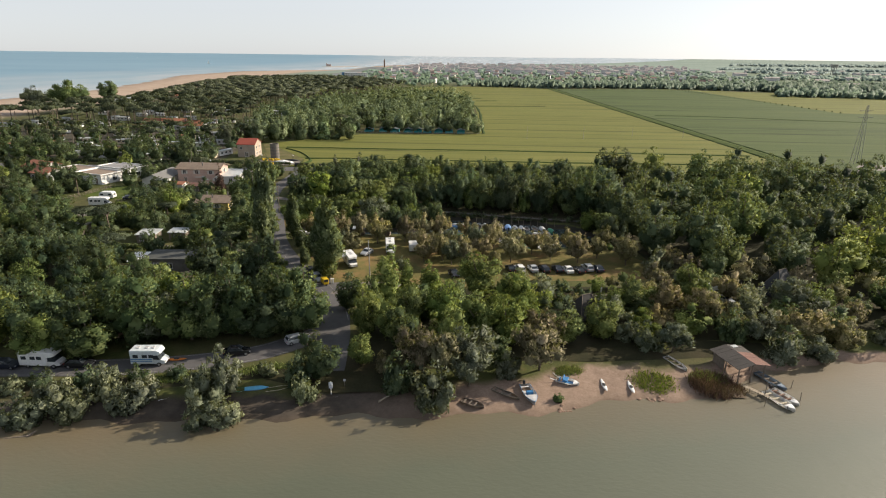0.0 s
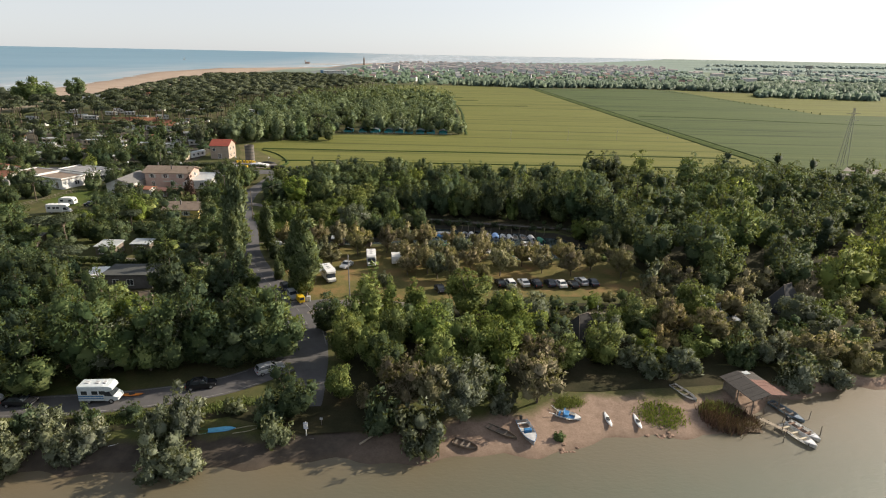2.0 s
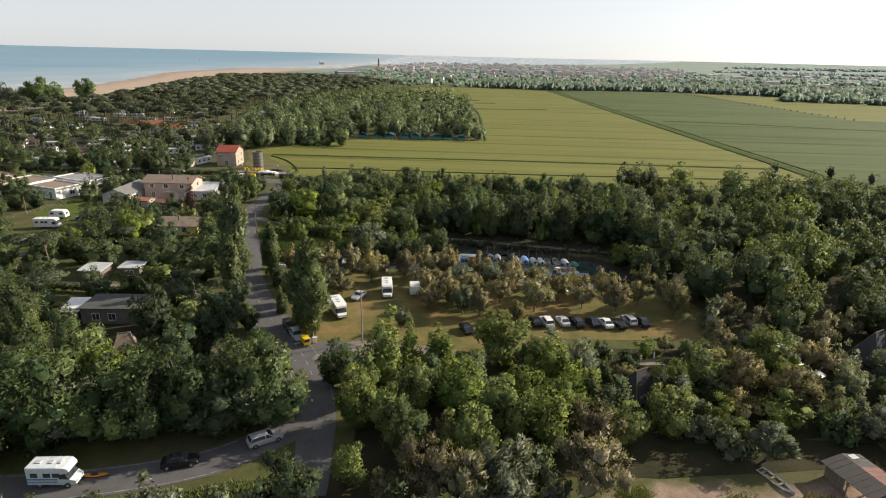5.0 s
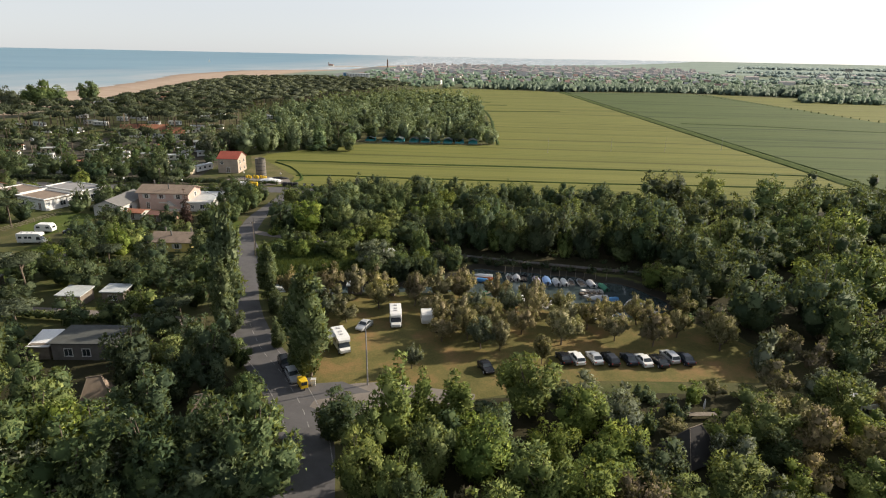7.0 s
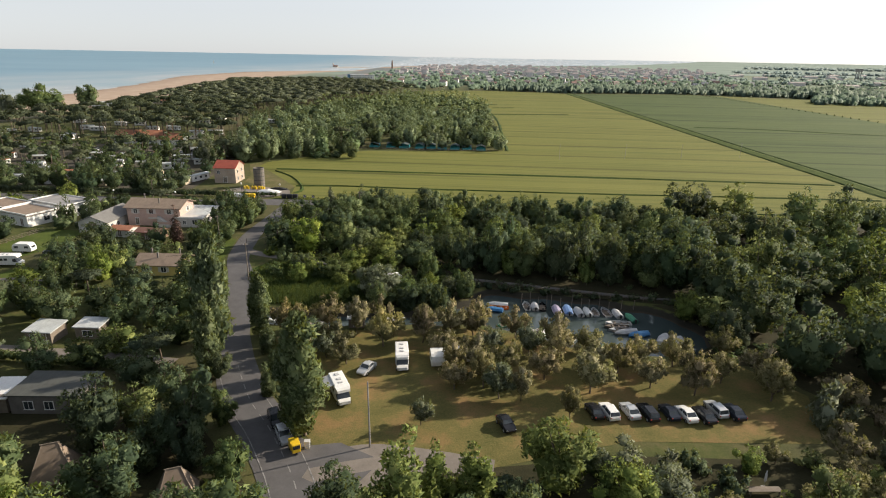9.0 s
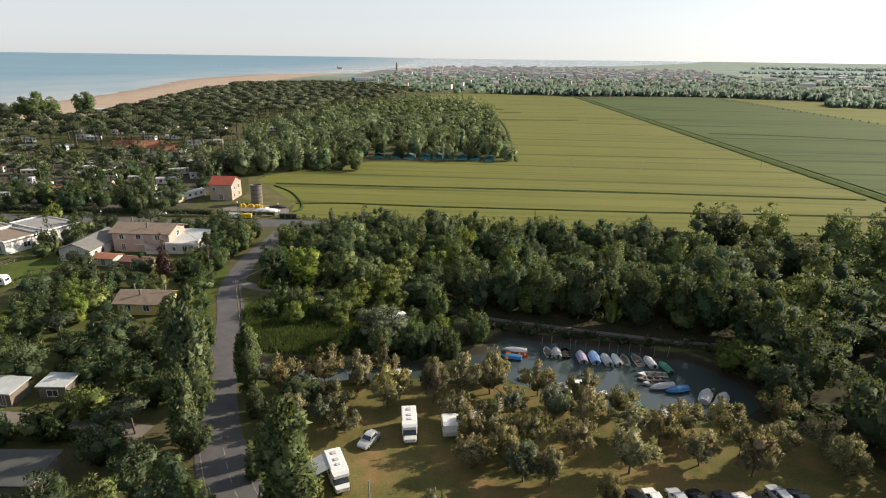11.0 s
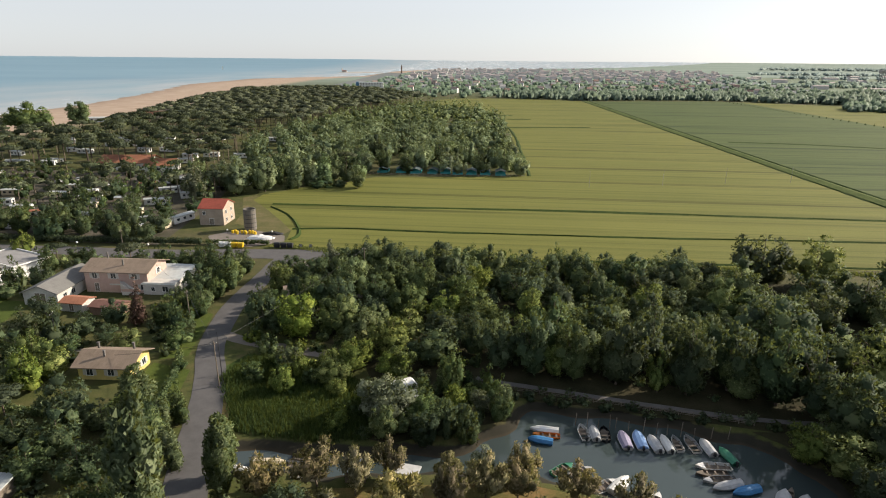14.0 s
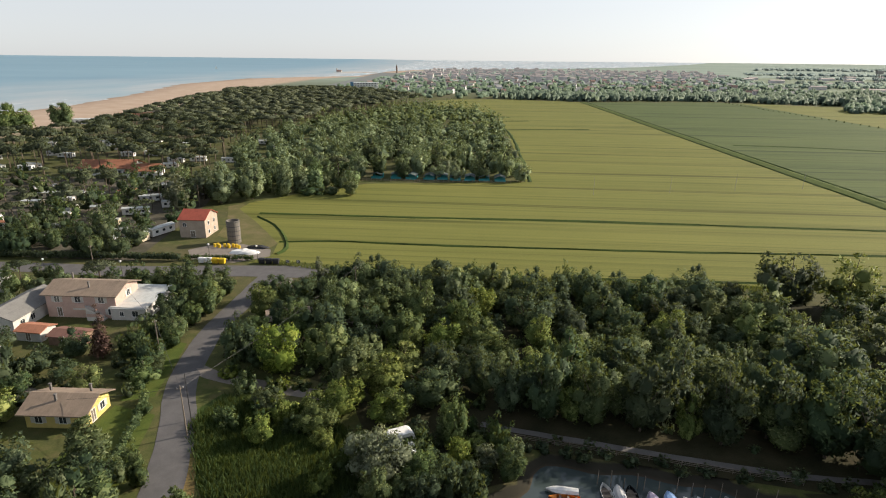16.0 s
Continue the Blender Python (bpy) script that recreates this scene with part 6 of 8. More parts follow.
def car(x, y, yaw, paint_mat, label, long=4.2, estate=False, tall=1.45, z=0.05, group=""):
    """Forward is +x of the car."""
    ob = thing("car", pose(x, y, z, 0, 0, yaw), label, "car", group)
    a, w = long / 2, 0.86
    rings = []
    for px_, zl, zh, k in ((-a, 0.42, 0.78, 0.80), (-a + 0.12, 0.26, 0.92, 0.94), (-a + 0.7, 0.24, 0.96, 1.0), (0, 0.22, 0.95, 1.0), (a - 1.1, 0.22, 0.92, 1.0), (a - 0.35, 0.25, 0.78, 0.96), (a - 0.06, 0.3, 0.66, 0.86), (a, 0.4, 0.58, 0.74)):
        rings.append([(px_, -w * k * 0.94, zl), (px_, w * k * 0.94, zl), (px_, w * k, (zl + zh) / 2), (px_, w * k * 0.93, zh), (px_, -w * k * 0.93, zh), (px_, -w * k, (zl + zh) / 2)])
    part("body", loft(rings), paint_mat, ob)
    back = -a + (0.18 if estate else 0.55)
    roof_b, roof_f, glass_f = (-a + 0.45 if estate else -a + 1.15), 0.25, a - 1.2
    def ring(z_, f, b, k):
        return [(b, -w * k, z_), (f, -w * k, z_), (f, w * k, z_), (b, w * k, z_)]
    part("window", loft([ring(0.90, glass_f, back, 0.90), ring(tall - 0.05, roof_f, roof_b, 0.74)]), GLASS, ob, "dark car windows")
    part("roof", loft([ring(tall - 0.06, roof_f + 0.05, roof_b - 0.05, 0.76), ring(tall, roof_f - 0.15, roof_b + 0.12, 0.66)]), paint_mat, ob)
    for s in (-1, 1):
        for f0, f1 in ((glass_f, roof_f), (0.0 - 0.1, -0.1), (back, roof_b)):
            bm = bmesh.new()
            rod(bm, (f0, s * w * 0.905, 0.9), (f1, s * w * 0.745, tall - 0.05), 0.045, 0.04, 4)
            part("pillar", bm, paint_mat, ob)
        for px_ in (-a + 0.75, a - 0.78):
            wheel(ob, px_, s * (w - 0.08))
        part("headlight", boxes((a - 0.22, a - 0.05, s * 0.62 - 0.13, s * 0.62 + 0.13, 0.56, 0.68), bevel=0.03), CHROME, ob)
        part("tail_light", boxes((-a + 0.0, -a + 0.1, s * 0.66 - 0.1, s * 0.66 + 0.1, 0.68, 0.86), bevel=0.03), RED, ob)
        part("mirror", boxes((glass_f - 0.25, glass_f - 0.12, s * (w + 0.08) - 0.07, s * (w + 0.08) + 0.07, 0.92, 1.06), bevel=0.03), paint_mat, ob)
    return ob


def camper(x, y, yaw, label, long=6.0, stripe=None, body_mat=None, awning=False, alcove=True, z=0.05):
    """Coach-built camper; forward is +x."""
    m = body_mat or WHITE
    ob = thing("camper_van", pose(x, y, z, 0, 0, yaw), label, "camper van")
    a, w = long / 2, 1.08
    part("body", boxes((-a, a - 1.75, -w, w, 0.45, 2.75), bevel=0.12), m, ob)
    if alcove:
        bm = loft([[(a - 1.75, -w, 1.85), (a - 1.75, w, 1.85), (a - 1.75, w, 2.74), (a - 1.75, -w, 2.74)], [(a - 1.0, -w * 0.97, 1.95), (a - 1.0, w * 0.97, 1.95), (a - 1.0, w * 0.97, 2.68), (a - 1.0, -w * 0.97, 2.68)], [(a - 0.55, -w * 0.85, 2.1), (a - 0.55, w * 0.85, 2.1), (a - 0.62, w * 0.85, 2.45), (a - 0.62, -w * 0.85, 2.45)]])
        part("alcove", bm, m, ob)
    cab = loft([[(a - 1.75, -0.95, 0.4), (a - 1.75, 0.95, 0.4), (a - 1.75, 0.95, 1.15), (a - 1.75, -0.95, 1.15)], [(a - 0.6, -0.94, 0.4), (a - 0.6, 0.94, 0.4), (a - 0.6, 0.94, 1.12), (a - 0.6, -0.94, 1.12)], [(a, -0.8, 0.45), (a, 0.8, 0.45), (a - 0.05, 0.8, 0.9), (a - 0.05, -0.8, 0.9)]])
    part("cab", cab, m, ob)
    glass = loft([[(a - 0.62, -0.93, 1.12), (a - 0.62, 0.93, 1.12), (a - 1.76, 0.93, 1.12), (a - 1.76, -0.93, 1.12)], [(a - 1.15, -0.85, 1.95), (a - 1.15, 0.85, 1.95), (a - 1.76, 0.85, 1.95), (a - 1.76, -0.85, 1.95)]])
    part("windscreen", glass, GLASS, ob)
    if not alcove:
        part("cab_roof", boxes((a - 1.8, a - 1.1, -0.9, 0.9, 1.93, 2.1), bevel=0.06), m, ob)
    for s in (-1, 1):
        for px_ in (-a + 0.9, -a + 2.3, -a + 3.3):
            part("window", boxes((px_ - 0.4, px_ + 0.4, s * w - 0.02, s * w + 0.025, 1.5, 2.05), bevel=0.02), GLASS, ob)
        if stripe:
            part("stripe", boxes((-a + 0.05, a - 1.8, s * (w + 0.006) - 0.006, s * (w + 0.006) + 0.006, 1.15, 1.33)), stripe, ob)
            part("stripe", boxes((-a + 0.05, a - 1.8, s * (w + 0.006) - 0.006, s * (w + 0.006) + 0.006, 0.85, 0.97)), stripe, ob)
        for px_ in (-a + 1.3, a - 0.9):
            wheel(ob, px_, s * 0.92, 0.34)
        part("headlight", boxes((a - 0.1, a + 0.02, s * 0.6 - 0.14, s * 0.6 + 0.14, 0.66, 0.82), bevel=0.03), CHROME, ob)
    part("rear_window", boxes((-a - 0.02, -a + 0.03, -0.5, 0.5, 1.5, 2.1), bevel=0.02), GLASS, ob)
    for px_, l in ((-a + 1.0, 0.6), (-a + 2.4, 0.5), (-a + 3.4, 0.4)):
        part("roof_vent", boxes((px_ - l / 2, px_ + l / 2, -0.3, 0.3, 2.752, 2.86), bevel=0.03), CANVAS, ob)
    if awning:
        bm = boxes((-a + 0.4, a - 2.2, -w - 2.0, -w, 0, 0.04))
        for v in bm.verts:
            v.co.z += 2.6 + 0.3 * (v.co.y + w)
        part("awning", bm, CANVAS, ob)
        bm = bmesh.new()
        for px_ in (-a + 0.5, a - 2.3):
            rod(bm, (px_, -w - 1.9, 0), (px_, -w - 1.9, 2.0), 0.03)
        part("awning_pole", bm, CHROME, ob)
    return ob


def caravan(x, y, yaw, label, long=4.6, mat=None, group="", z=0.05):
    ob = thing("caravan", pose(x, y, z, 0, 0, yaw), label, "caravan", group)
    a = long / 2
    prof = [(-a, 0.5), (-a - 0.1, 1.2), (-a + 0.2, 2.1), (-a + 0.7, 2.4), (a - 0.7, 2.4), (a - 0.2, 2.1), (a + 0.1, 1.2), (a, 0.5)]
    part("body", loft([[(px_, s * 1.05, q) for px_, q in prof] for s in (-1, 1)]), mat or WHITE, ob)
    for s in (-1, 1):
        for px_ in (-a + 1.0, a - 1.1):
            part("window", boxes((px_ - 0.5, px_ + 0.5, s * 1.05 - 0.02, s * 1.05 + 0.02, 1.3, 1.85)), GLASS, ob)
        wheel(ob, 0.1, s * 0.92, 0.3)
    part("window", boxes((a - 0.06, a + 0.06, -0.6, 0.6, 1.3, 1.8)), GLASS, ob)
    bm = bmesh.new()
    rod(bm, (a, 0.4, 0.5), (a + 1.1, 0, 0.45), 0.04)
    rod(bm, (a, -0.4, 0.5), (a + 1.1, 0, 0.45), 0.04)
    rod(bm, (a + 1.0, 0, 0.0), (a + 1.0, 0, 0.5), 0.05)
    part("drawbar", bm, DARK, ob)
    return ob


ROW = "cars parked in a row"
for cx, cy, mat, words, est, ln in ((10.4, 115.9, CARBLACK, "dark parked car in the shade", False, 4.0), (12.5, 116.1, WHITE, "white estate car parked on dry grass", True, 4.3), (15.5, 116.5, SILVER, "silver-white hatchback parked on dry grass", False, 4.2),
                                    (18.0, 116.4, CARBLACK, "black off-road car parked on dry grass", True, 4.5), (21.1, 116.7, CARBLUE, "dark grey hatchback parked on dry grass", False, 4.0), (23.4, 116.5, WHITE, "white hatchback parked on dry grass", False, 4.1),
                                    (25.9, 116.5, CARBLACK, "black saloon car parked on dry grass", False, 4.3), (28.1, 118.2, SILVER, "silver estate car parked under trees", True, 4.3), (30.4, 117.7, CARBLUE, "dark blue car parked under trees", False, 4.2)):
    car(cx, cy, 104, mat, words, ln, est, 1.5 if est else 1.42, group=ROW)
car(-2.3, 111.6, -66, CARBLACK, "small black car alone on the grass", 3.7, False)
car(-24.2, 124.4, -112, SILVER, "small grey car parked by the campers", 3.8, False)
car(-31.2, 133.6, 70, CARBLUE, "dark blue van under the tamarisks", 4.6, True, 1.9)
camper(-26.6, 116.6, -62, "white motorhome with roof vents and awning", 5.8, awning=True)
camper(-18.9, 127.2, -80, "white camper van with pale blue front", 5.6, stripe=BLUE)
caravan(-10.4, 128.6, 20, "white caravan with awning under tamarisks", 4.8)
caravan(-13.2, 128.0, 100, "white trailer half hidden by trees", 3.4)
car(-31.6, 106.2, -58, SILVER, "silver car parked at the lane's edge", 4.0, True)
car(-33.9, 109.6, -58, CARBLACK, "black car parked at the lane's edge", 4.2, True)
camper(-64.2, 66.7, 2, "white motorhome parked by the riverside lane", 6.2)
camper(-48.1, 68.6, 5, "white camper with blue stripes by the lane", 5.2, stripe=BLUE, body_mat=paint("camper_white", (0.60, 0.65, 0.66), 0.4, 0, 0.15))
car(-58.4, 66.8, 4, CARBLACK, "dark car parked by the riverside lane", 4.2)
car(-35.8, 72.6, 18, CARBLACK, "dark car on the shady lane edge", 4.2)
car(-27.3, 77.7, 36, SILVER, "silver estate car at the lane corner", 4.4, True)
car(-69.5, 65.6, 4, CARBLUE, "dark car behind the motorhome", 4.2)
camper(-116.5, 163.4, 8, "white motorhome on the camp lawn", 6.4)
caravan(-120.0, 172.8, 4, "white caravan on the camp lawn", 4.6)
car(-112.5, 172.5, 30, CARBLUE, "dark car beside the caravans", 4.2)
caravan(-26.0, 162.0, 30, "old white caravan in the scrub", 4.4)
caravan(-24.4, 158.6, 10, "small white caravan in the scrub", 3.2)
camper(50.2, 104.8, -60, "white camper van hidden in the scrub", 5.6)
car(52.6, 101.5, -58, SILVER, "silver car hidden in the scrub", 4.2)
car(48.2, 108.2, -60, WHITE, "white car under the trees", 4.2)

yb = thing("handcart", pose(-29.4, 103.8, 0.05, 0, 0, -58), "yellow three-wheeled delivery cart at the lane", "cart")
part("box", boxes((-0.9, 0.5, -0.6, 0.6, 0.45, 1.5), bevel=0.05), YELLOW_P, yb)
part("cab", boxes((0.55, 1.1, -0.55, 0.55, 0.4, 1.6), bevel=0.08), YELLOW_P, yb)
part("windscreen", boxes((1.08, 1.12, -0.45, 0.45, 0.95, 1.45)), GLASS, yb)
for wx, wy in ((-0.5, 0.55), (-0.5, -0.55), (0.85, 0.001)):
    wheel(yb, wx, wy, 0.24, 0.14)
bn = thing("bin", pose(-28.0, 104.6, 0.04, 0, 0, 10), "white plastic bin by the entrance", "bin")
part("body", loft([[(-0.3, -0.25, 0), (0.3, -0.25, 0), (0.3, 0.25, 0), (-0.3, 0.25, 0)], [(-0.36, -0.3, 1.0), (0.36, -0.3, 1.0), (0.36, 0.3, 1.0), (-0.36, 0.3, 1.0)]]), WHITE, bn)
part("lid", boxes((-0.38, 0.38, -0.33, 0.33, 1.003, 1.08), bevel=0.02), CANVAS, bn)


# ---- boats ----
def hull_rings(long, beam, depth, bow=1.0, flat=0.35, stern=0.8, n=9):
    """Outer sections from stern to bow: keel, chine, gunwale."""
    rings = []
    for i in range(n):
        u = i / (n - 1)
        w = beam / 2 * (stern + (1 - stern) * math.sin(math.pi * min(1, u * 1.1 + 0.1) * 0.5)) * (1 - max(0, (u - 0.5) / 0.5) ** 2.2 * 0.97)
        x = -long / 2 + long * u
        sheer = depth * (1 + 0.28 * bow * max(0, u - 0.45) ** 1.5)
        lift = depth * 0.45 * bow * max(0, u - 0.7) ** 1.4 * 2
        rings.append((x, w, sheer, lift, flat))
    return rings


def boat(x, y, yaw, long, beam, depth, label, mat, inside=None, cover=None, z=-0.95, deck=0.0, motor=False, rim=None, thwarts=3, tilt=0.0, group="", name="boat"):
    """A small boat; forward is +x. cover: a fitted sheet over it; deck: share of the length that is decked at the bow."""
    ob = thing(name, pose(x, y, z, tilt, 0, yaw), label, "boat", group)
    rs = hull_rings(long, beam, depth)
    outer = [[(q, -w, s), (q, -w * 0.86, s * 0.42 + l), (q, -w * f, l), (q, w * f, l), (q, w * 0.86, s * 0.42 + l), (q, w, s)] for q, w, s, l, f in rs]
    bm = loft(outer, closed=False, caps=False)
    bm.faces.new([v for v in bm.verts if abs(v.co.x + long / 2) < 1e-6])
    bmesh.ops.solidify(bm, geom=list(bm.faces), thickness=0.05)
    part("hull", bm, mat, ob)
    rail = [(q, -w, h) for q, w, h, l, f in rs] + [(q, w, h) for q, w, h, l, f in rs[::-1]]
    bm = loft([[(q, w + e, h + 0.01 + g) for e, g in ((-0.035, 0), (0, 0.035), (0.035, 0), (0, -0.035))] for q, w, h in rail])
    bmesh.ops.recalc_face_normals(bm, faces=list(bm.faces))
    part("gunwale", bm, rim or mat, ob)
    if cover:
        rings = [[(q, -w * 0.99, h + 0.02), (q, -w * 0.6, h + 0.02 + 0.5 * w), (q, 0, h + 0.04 + 0.66 * w), (q, w * 0.6, h + 0.02 + 0.5 * w), (q, w * 0.99, h + 0.02)] for q, w, h, l, f in rs]
        part("cover", loft(rings, closed=False, caps=False), cover, ob, "fitted boat cover")
        bm = bmesh.new()
        bm.faces.new([bm.verts.new(p) for p in rings[0]])
        part("cover_end", bm, cover, ob)
    else:
        floor = [[(q, -w * 0.8, h * 0.35 + l * 0.6), (q, w * 0.8, h * 0.35 + l * 0.6)] for q, w, h, l, f in rs[:-1]]
        part("floor", loft(floor, closed=False, caps=False), inside or mat, ob)
        for k in range(thwarts):
            q, w, h, l, f = rs[1 + k * 2]
            part("thwart", boxes((q - 0.13, q + 0.13, -w * 0.93, w * 0.93, h * 0.78, h * 0.78 + 0.04)), PALE_WOOD if inside is None else inside, ob)
        if deck:
            k0 = max(1, int(round((1 - deck) * 8)))
            rings = [[(q, -w * 0.98, h + 0.015), (q, 0, h + 0.06), (q, w * 0.98, h + 0.015)] for q, w, h, l, f in rs[k0:]]
            part("deck", loft(rings, closed=False, caps=False), mat, ob)
    if motor:
        part("outboard", boxes((-long / 2 - 0.35, -long / 2 + 0.02, -0.16, 0.16, depth - 0.1, depth + 0.5), (-long / 2 - 0.28, -long / 2 - 0.12, -0.06, 0.06, -0.2, depth - 0.1), bevel=0.03), DARK, ob)
    return ob


def kayak(x, y, yaw, long, label, mat, z, name="kayak"):
    ob = thing(name, pose(x, y, z, 0, 0, yaw), label, "kayak")
    rings = []
    for i in range(11):
        u = i / 10
        w = 0.34 * math.sin(math.pi * u) ** 0.7 + 0.01
        q = -long / 2 + long * u
        lift = 0.10 * abs(2 * u - 1) ** 2
        rings.append([(q, w * math.cos(a), 0.17 + lift + (0.17 if math.sin(a) < 0 else 0.12) * math.sin(a) * min(1, w / 0.2)) for a in (i2 * math.pi / 4 for i2 in range(8))])
    part("hull", loft(rings), mat, ob)
    bm = bmesh.new()
    for i in range(12):
        a0, a1 = i * math.pi / 6, (i + 1) * math.pi / 6
        rod(bm, (0.45 * math.cos(a0), 0.24 * math.sin(a0), 0.30), (0.45 * math.cos(a1), 0.24 * math.sin(a1), 0.30), 0.025, 0.025, 4)
    part("coaming", bm, DARK, ob)
    bm = bmesh.new()
    bm.faces.new([bm.verts.new((0.44 * math.cos(i * math.pi / 6), 0.23 * math.sin(i * math.pi / 6), 0.305)) for i in range(12)])
    part("cockpit", bm, DARK, ob)
    return ob


# on the sand
SKY_BLUE = paint("sky_blue_sheet", (0.12, 0.40, 0.60), 0.6, 0, 0.2)
kayak(22.3, 68.7, 94, 3.6, "white kayak lying on the sand", WHITE, float(land(22.3, 68.7)) - 0.02)
kayak(26.3, 68.5, 92, 3.6, "white kayak with dark cockpit on sand", WHITE, float(land(26.3, 68.5)) - 0.02)
kayak(-44.6, 69.9, 10, 3.2, "orange kayak beside the camper", ORANGE, 0.04)
launch = boat(10.8, 64.8, -76, 5.0, 1.9, 0.7, "grey motor boat drawn up on sand", CANVAS, CANVAS, None, -0.62, 0.35, True, BLUE, 3)
part("console", boxes((-0.2, 0.3, -0.5, 0.5, 0.4, 1.0), bevel=0.06), BLUE, launch)
boat(7.4, 64.9, -34, 4.6, 1.2, 0.42, "narrow old wooden skiff on the sand", WOOD, WOOD, None, -0.62, 0, False, PALE_WOOD)
boat(2.6, 62.2, -24, 3.4, 1.4, 0.5, "worn grey punt at the water's edge", WOOD, WOOD, None, -0.86)
boat(-29.0, 62.9, 14, 3.4, 1.0, 0.4, "bright blue covered rowing boat on bank", BLUE, None, SKY_BLUE, -0.4)
boat(-26.0, 63.2, 20, 3.4, 1.1, 0.4, "cream wooden rowing boat on the bank", CREAM, PALE_WOOD, None, -0.42)
boat(-31.8, 62.3, 6, 3.2, 1.1, 0.42, "white boat with green gunwale on bank", WHITE, CREAM, None, -0.45, rim=GREEN)
boat(-40.6, 60.3, 30, 3.4, 1.1, 0.4, "white dinghy half hidden under bushes", WHITE, CREAM, None, -0.62)
boat(35.0, 75.4, -62, 4.6, 1.4, 0.5, "old grey boat under the tamarisk", CANVAS, WOOD, None, -0.3)
ped = boat(16.9, 68.8, -20, 3.4, 1.7, 0.45, "white pedal boat with blue seats", WHITE, BLUE, None, -0.5, 0.3, False, WHITE, 2, name="pedal_boat")
part("seat", boxes((-0.6, 0.0, -0.6, 0.6, 0.45, 0.75), (-0.75, -0.6, -0.6, 0.6, 0.45, 1.1), bevel=0.05), BLUE, ped)
for s in (-1, 1):
    bm = bmesh.new()
    rod(bm, (-1.6, s * 0.5, 0.4), (-2.6, s * 0.9, 0.75), 0.05)
    part("arm", bm, WHITE, ped)
# at the jetty
boat(48.7, 72.6, -64, 5.4, 1.5, 0.5, "long blue-grey wooden boat at the jetty", paint("blue_grey_paint", (0.24, 0.29, 0.34), 0.5, 0, 0.3), WOOD, None, -1.15, 0.3)
boat(47.3, 66.8, -68, 5.2, 1.8, 0.6, "white rowing boat moored at the jetty", WHITE, CREAM, None, -1.15, 0.2)
boat(48.6, 68.0, -64, 4.6, 1.6, 0.55, "white open boat with brown gear aboard", WHITE, BRICK, None, -1.15, 0.2, True)
jet = thing("jetty", pose(44.6, 68.9, -0.45, 0, 0, -52), "narrow grey plank jetty on posts", "jetty")
for k in range(10):
    part("plank", boxes((-1.9 + k * 0.4, -1.55 + k * 0.4, -0.35, 0.35, 0.0, 0.05)), PALE_WOOD, jet)
for k in range(4):
    for s in (-1, 1):
        bm = bmesh.new()
        rod(bm, (-1.8 + k * 1.25, s * 0.4, -2.0), (-1.8 + k * 1.25, s * 0.4, 0.15), 0.06)
        part("post", bm, WOOD, jet)
for px_, py_, h in ((45.4, 67.6, 1.6), (46.9, 70.2, 1.8), (50.6, 67.5, 1.5), (44.6, 65.6, 0.9), (47.0, 64.2, 1.2), (50.9, 71.0, 1.4)):
    ob = thing("mooring_post", pose(px_, py_, -2.2, rng.uniform(-4, 4), rng.uniform(-4, 4), 0), "thin grey timber mooring post in water", "post", "mooring posts")
    bm = bmesh.new()
    rod(bm, (0, 0, 0), (0, 0, 1.2 + h), 0.07, 0.055)
    part("pole", bm, WOOD, ob)

# moored in the basin
NORTH = "boats moored in a row"
row = ((3.2, 155.4, 96, 3.9, 1.6, WHITE, None, "white dinghy with grey seats moored stern-on"), (4.9, 155.3, 92, 3.7, 1.6, WHITE, CANVAS, "white boat under a pale cover"), (6.5, 155.3, 88, 3.8, 1.6, CARBLACK, None, "black inflatable boat with white seat"),
       (9.2, 154.0, 94, 4.4, 1.9, WHITE, LILAC, "boat under a lilac-grey cover"), (11.5, 154.2, 92, 4.7, 2.0, WHITE, paint("sky_blue_cover", (0.22, 0.36, 0.62), 0.7, 0, 0.2), "boat under a light blue cover"), (13.6, 153.5, 98, 4.2, 1.8, WHITE, CANVAS, "white boat under a grey-white cover"),
       (15.4, 153.7, 96, 4.2, 1.5, WHITE, WHITE, "slim white covered boat with outboard"), (17.0, 153.9, 92, 3.8, 1.4, CANVAS, None, "grey open boat with dark boards"), (19.2, 154.1, 98, 4.2, 1.8, CANVAS, None, "grey open boat with seats"), (21.3, 153.4, 100, 4.0, 1.8, WHITE, CANVAS, "boat under a pale grey cover"), (23.6, 151.6, 106, 4.0, 1.6, GREEN, GREEN, "boat under a dark green cover"))
for bx, by, yaw, ln, bw, mat, cov, words in row:
    boat(bx, by, yaw, ln, bw, 0.6, words, mat, WOOD if cov is None else None, cov, -1.2, 0, mat is not CANVAS, group=NORTH)
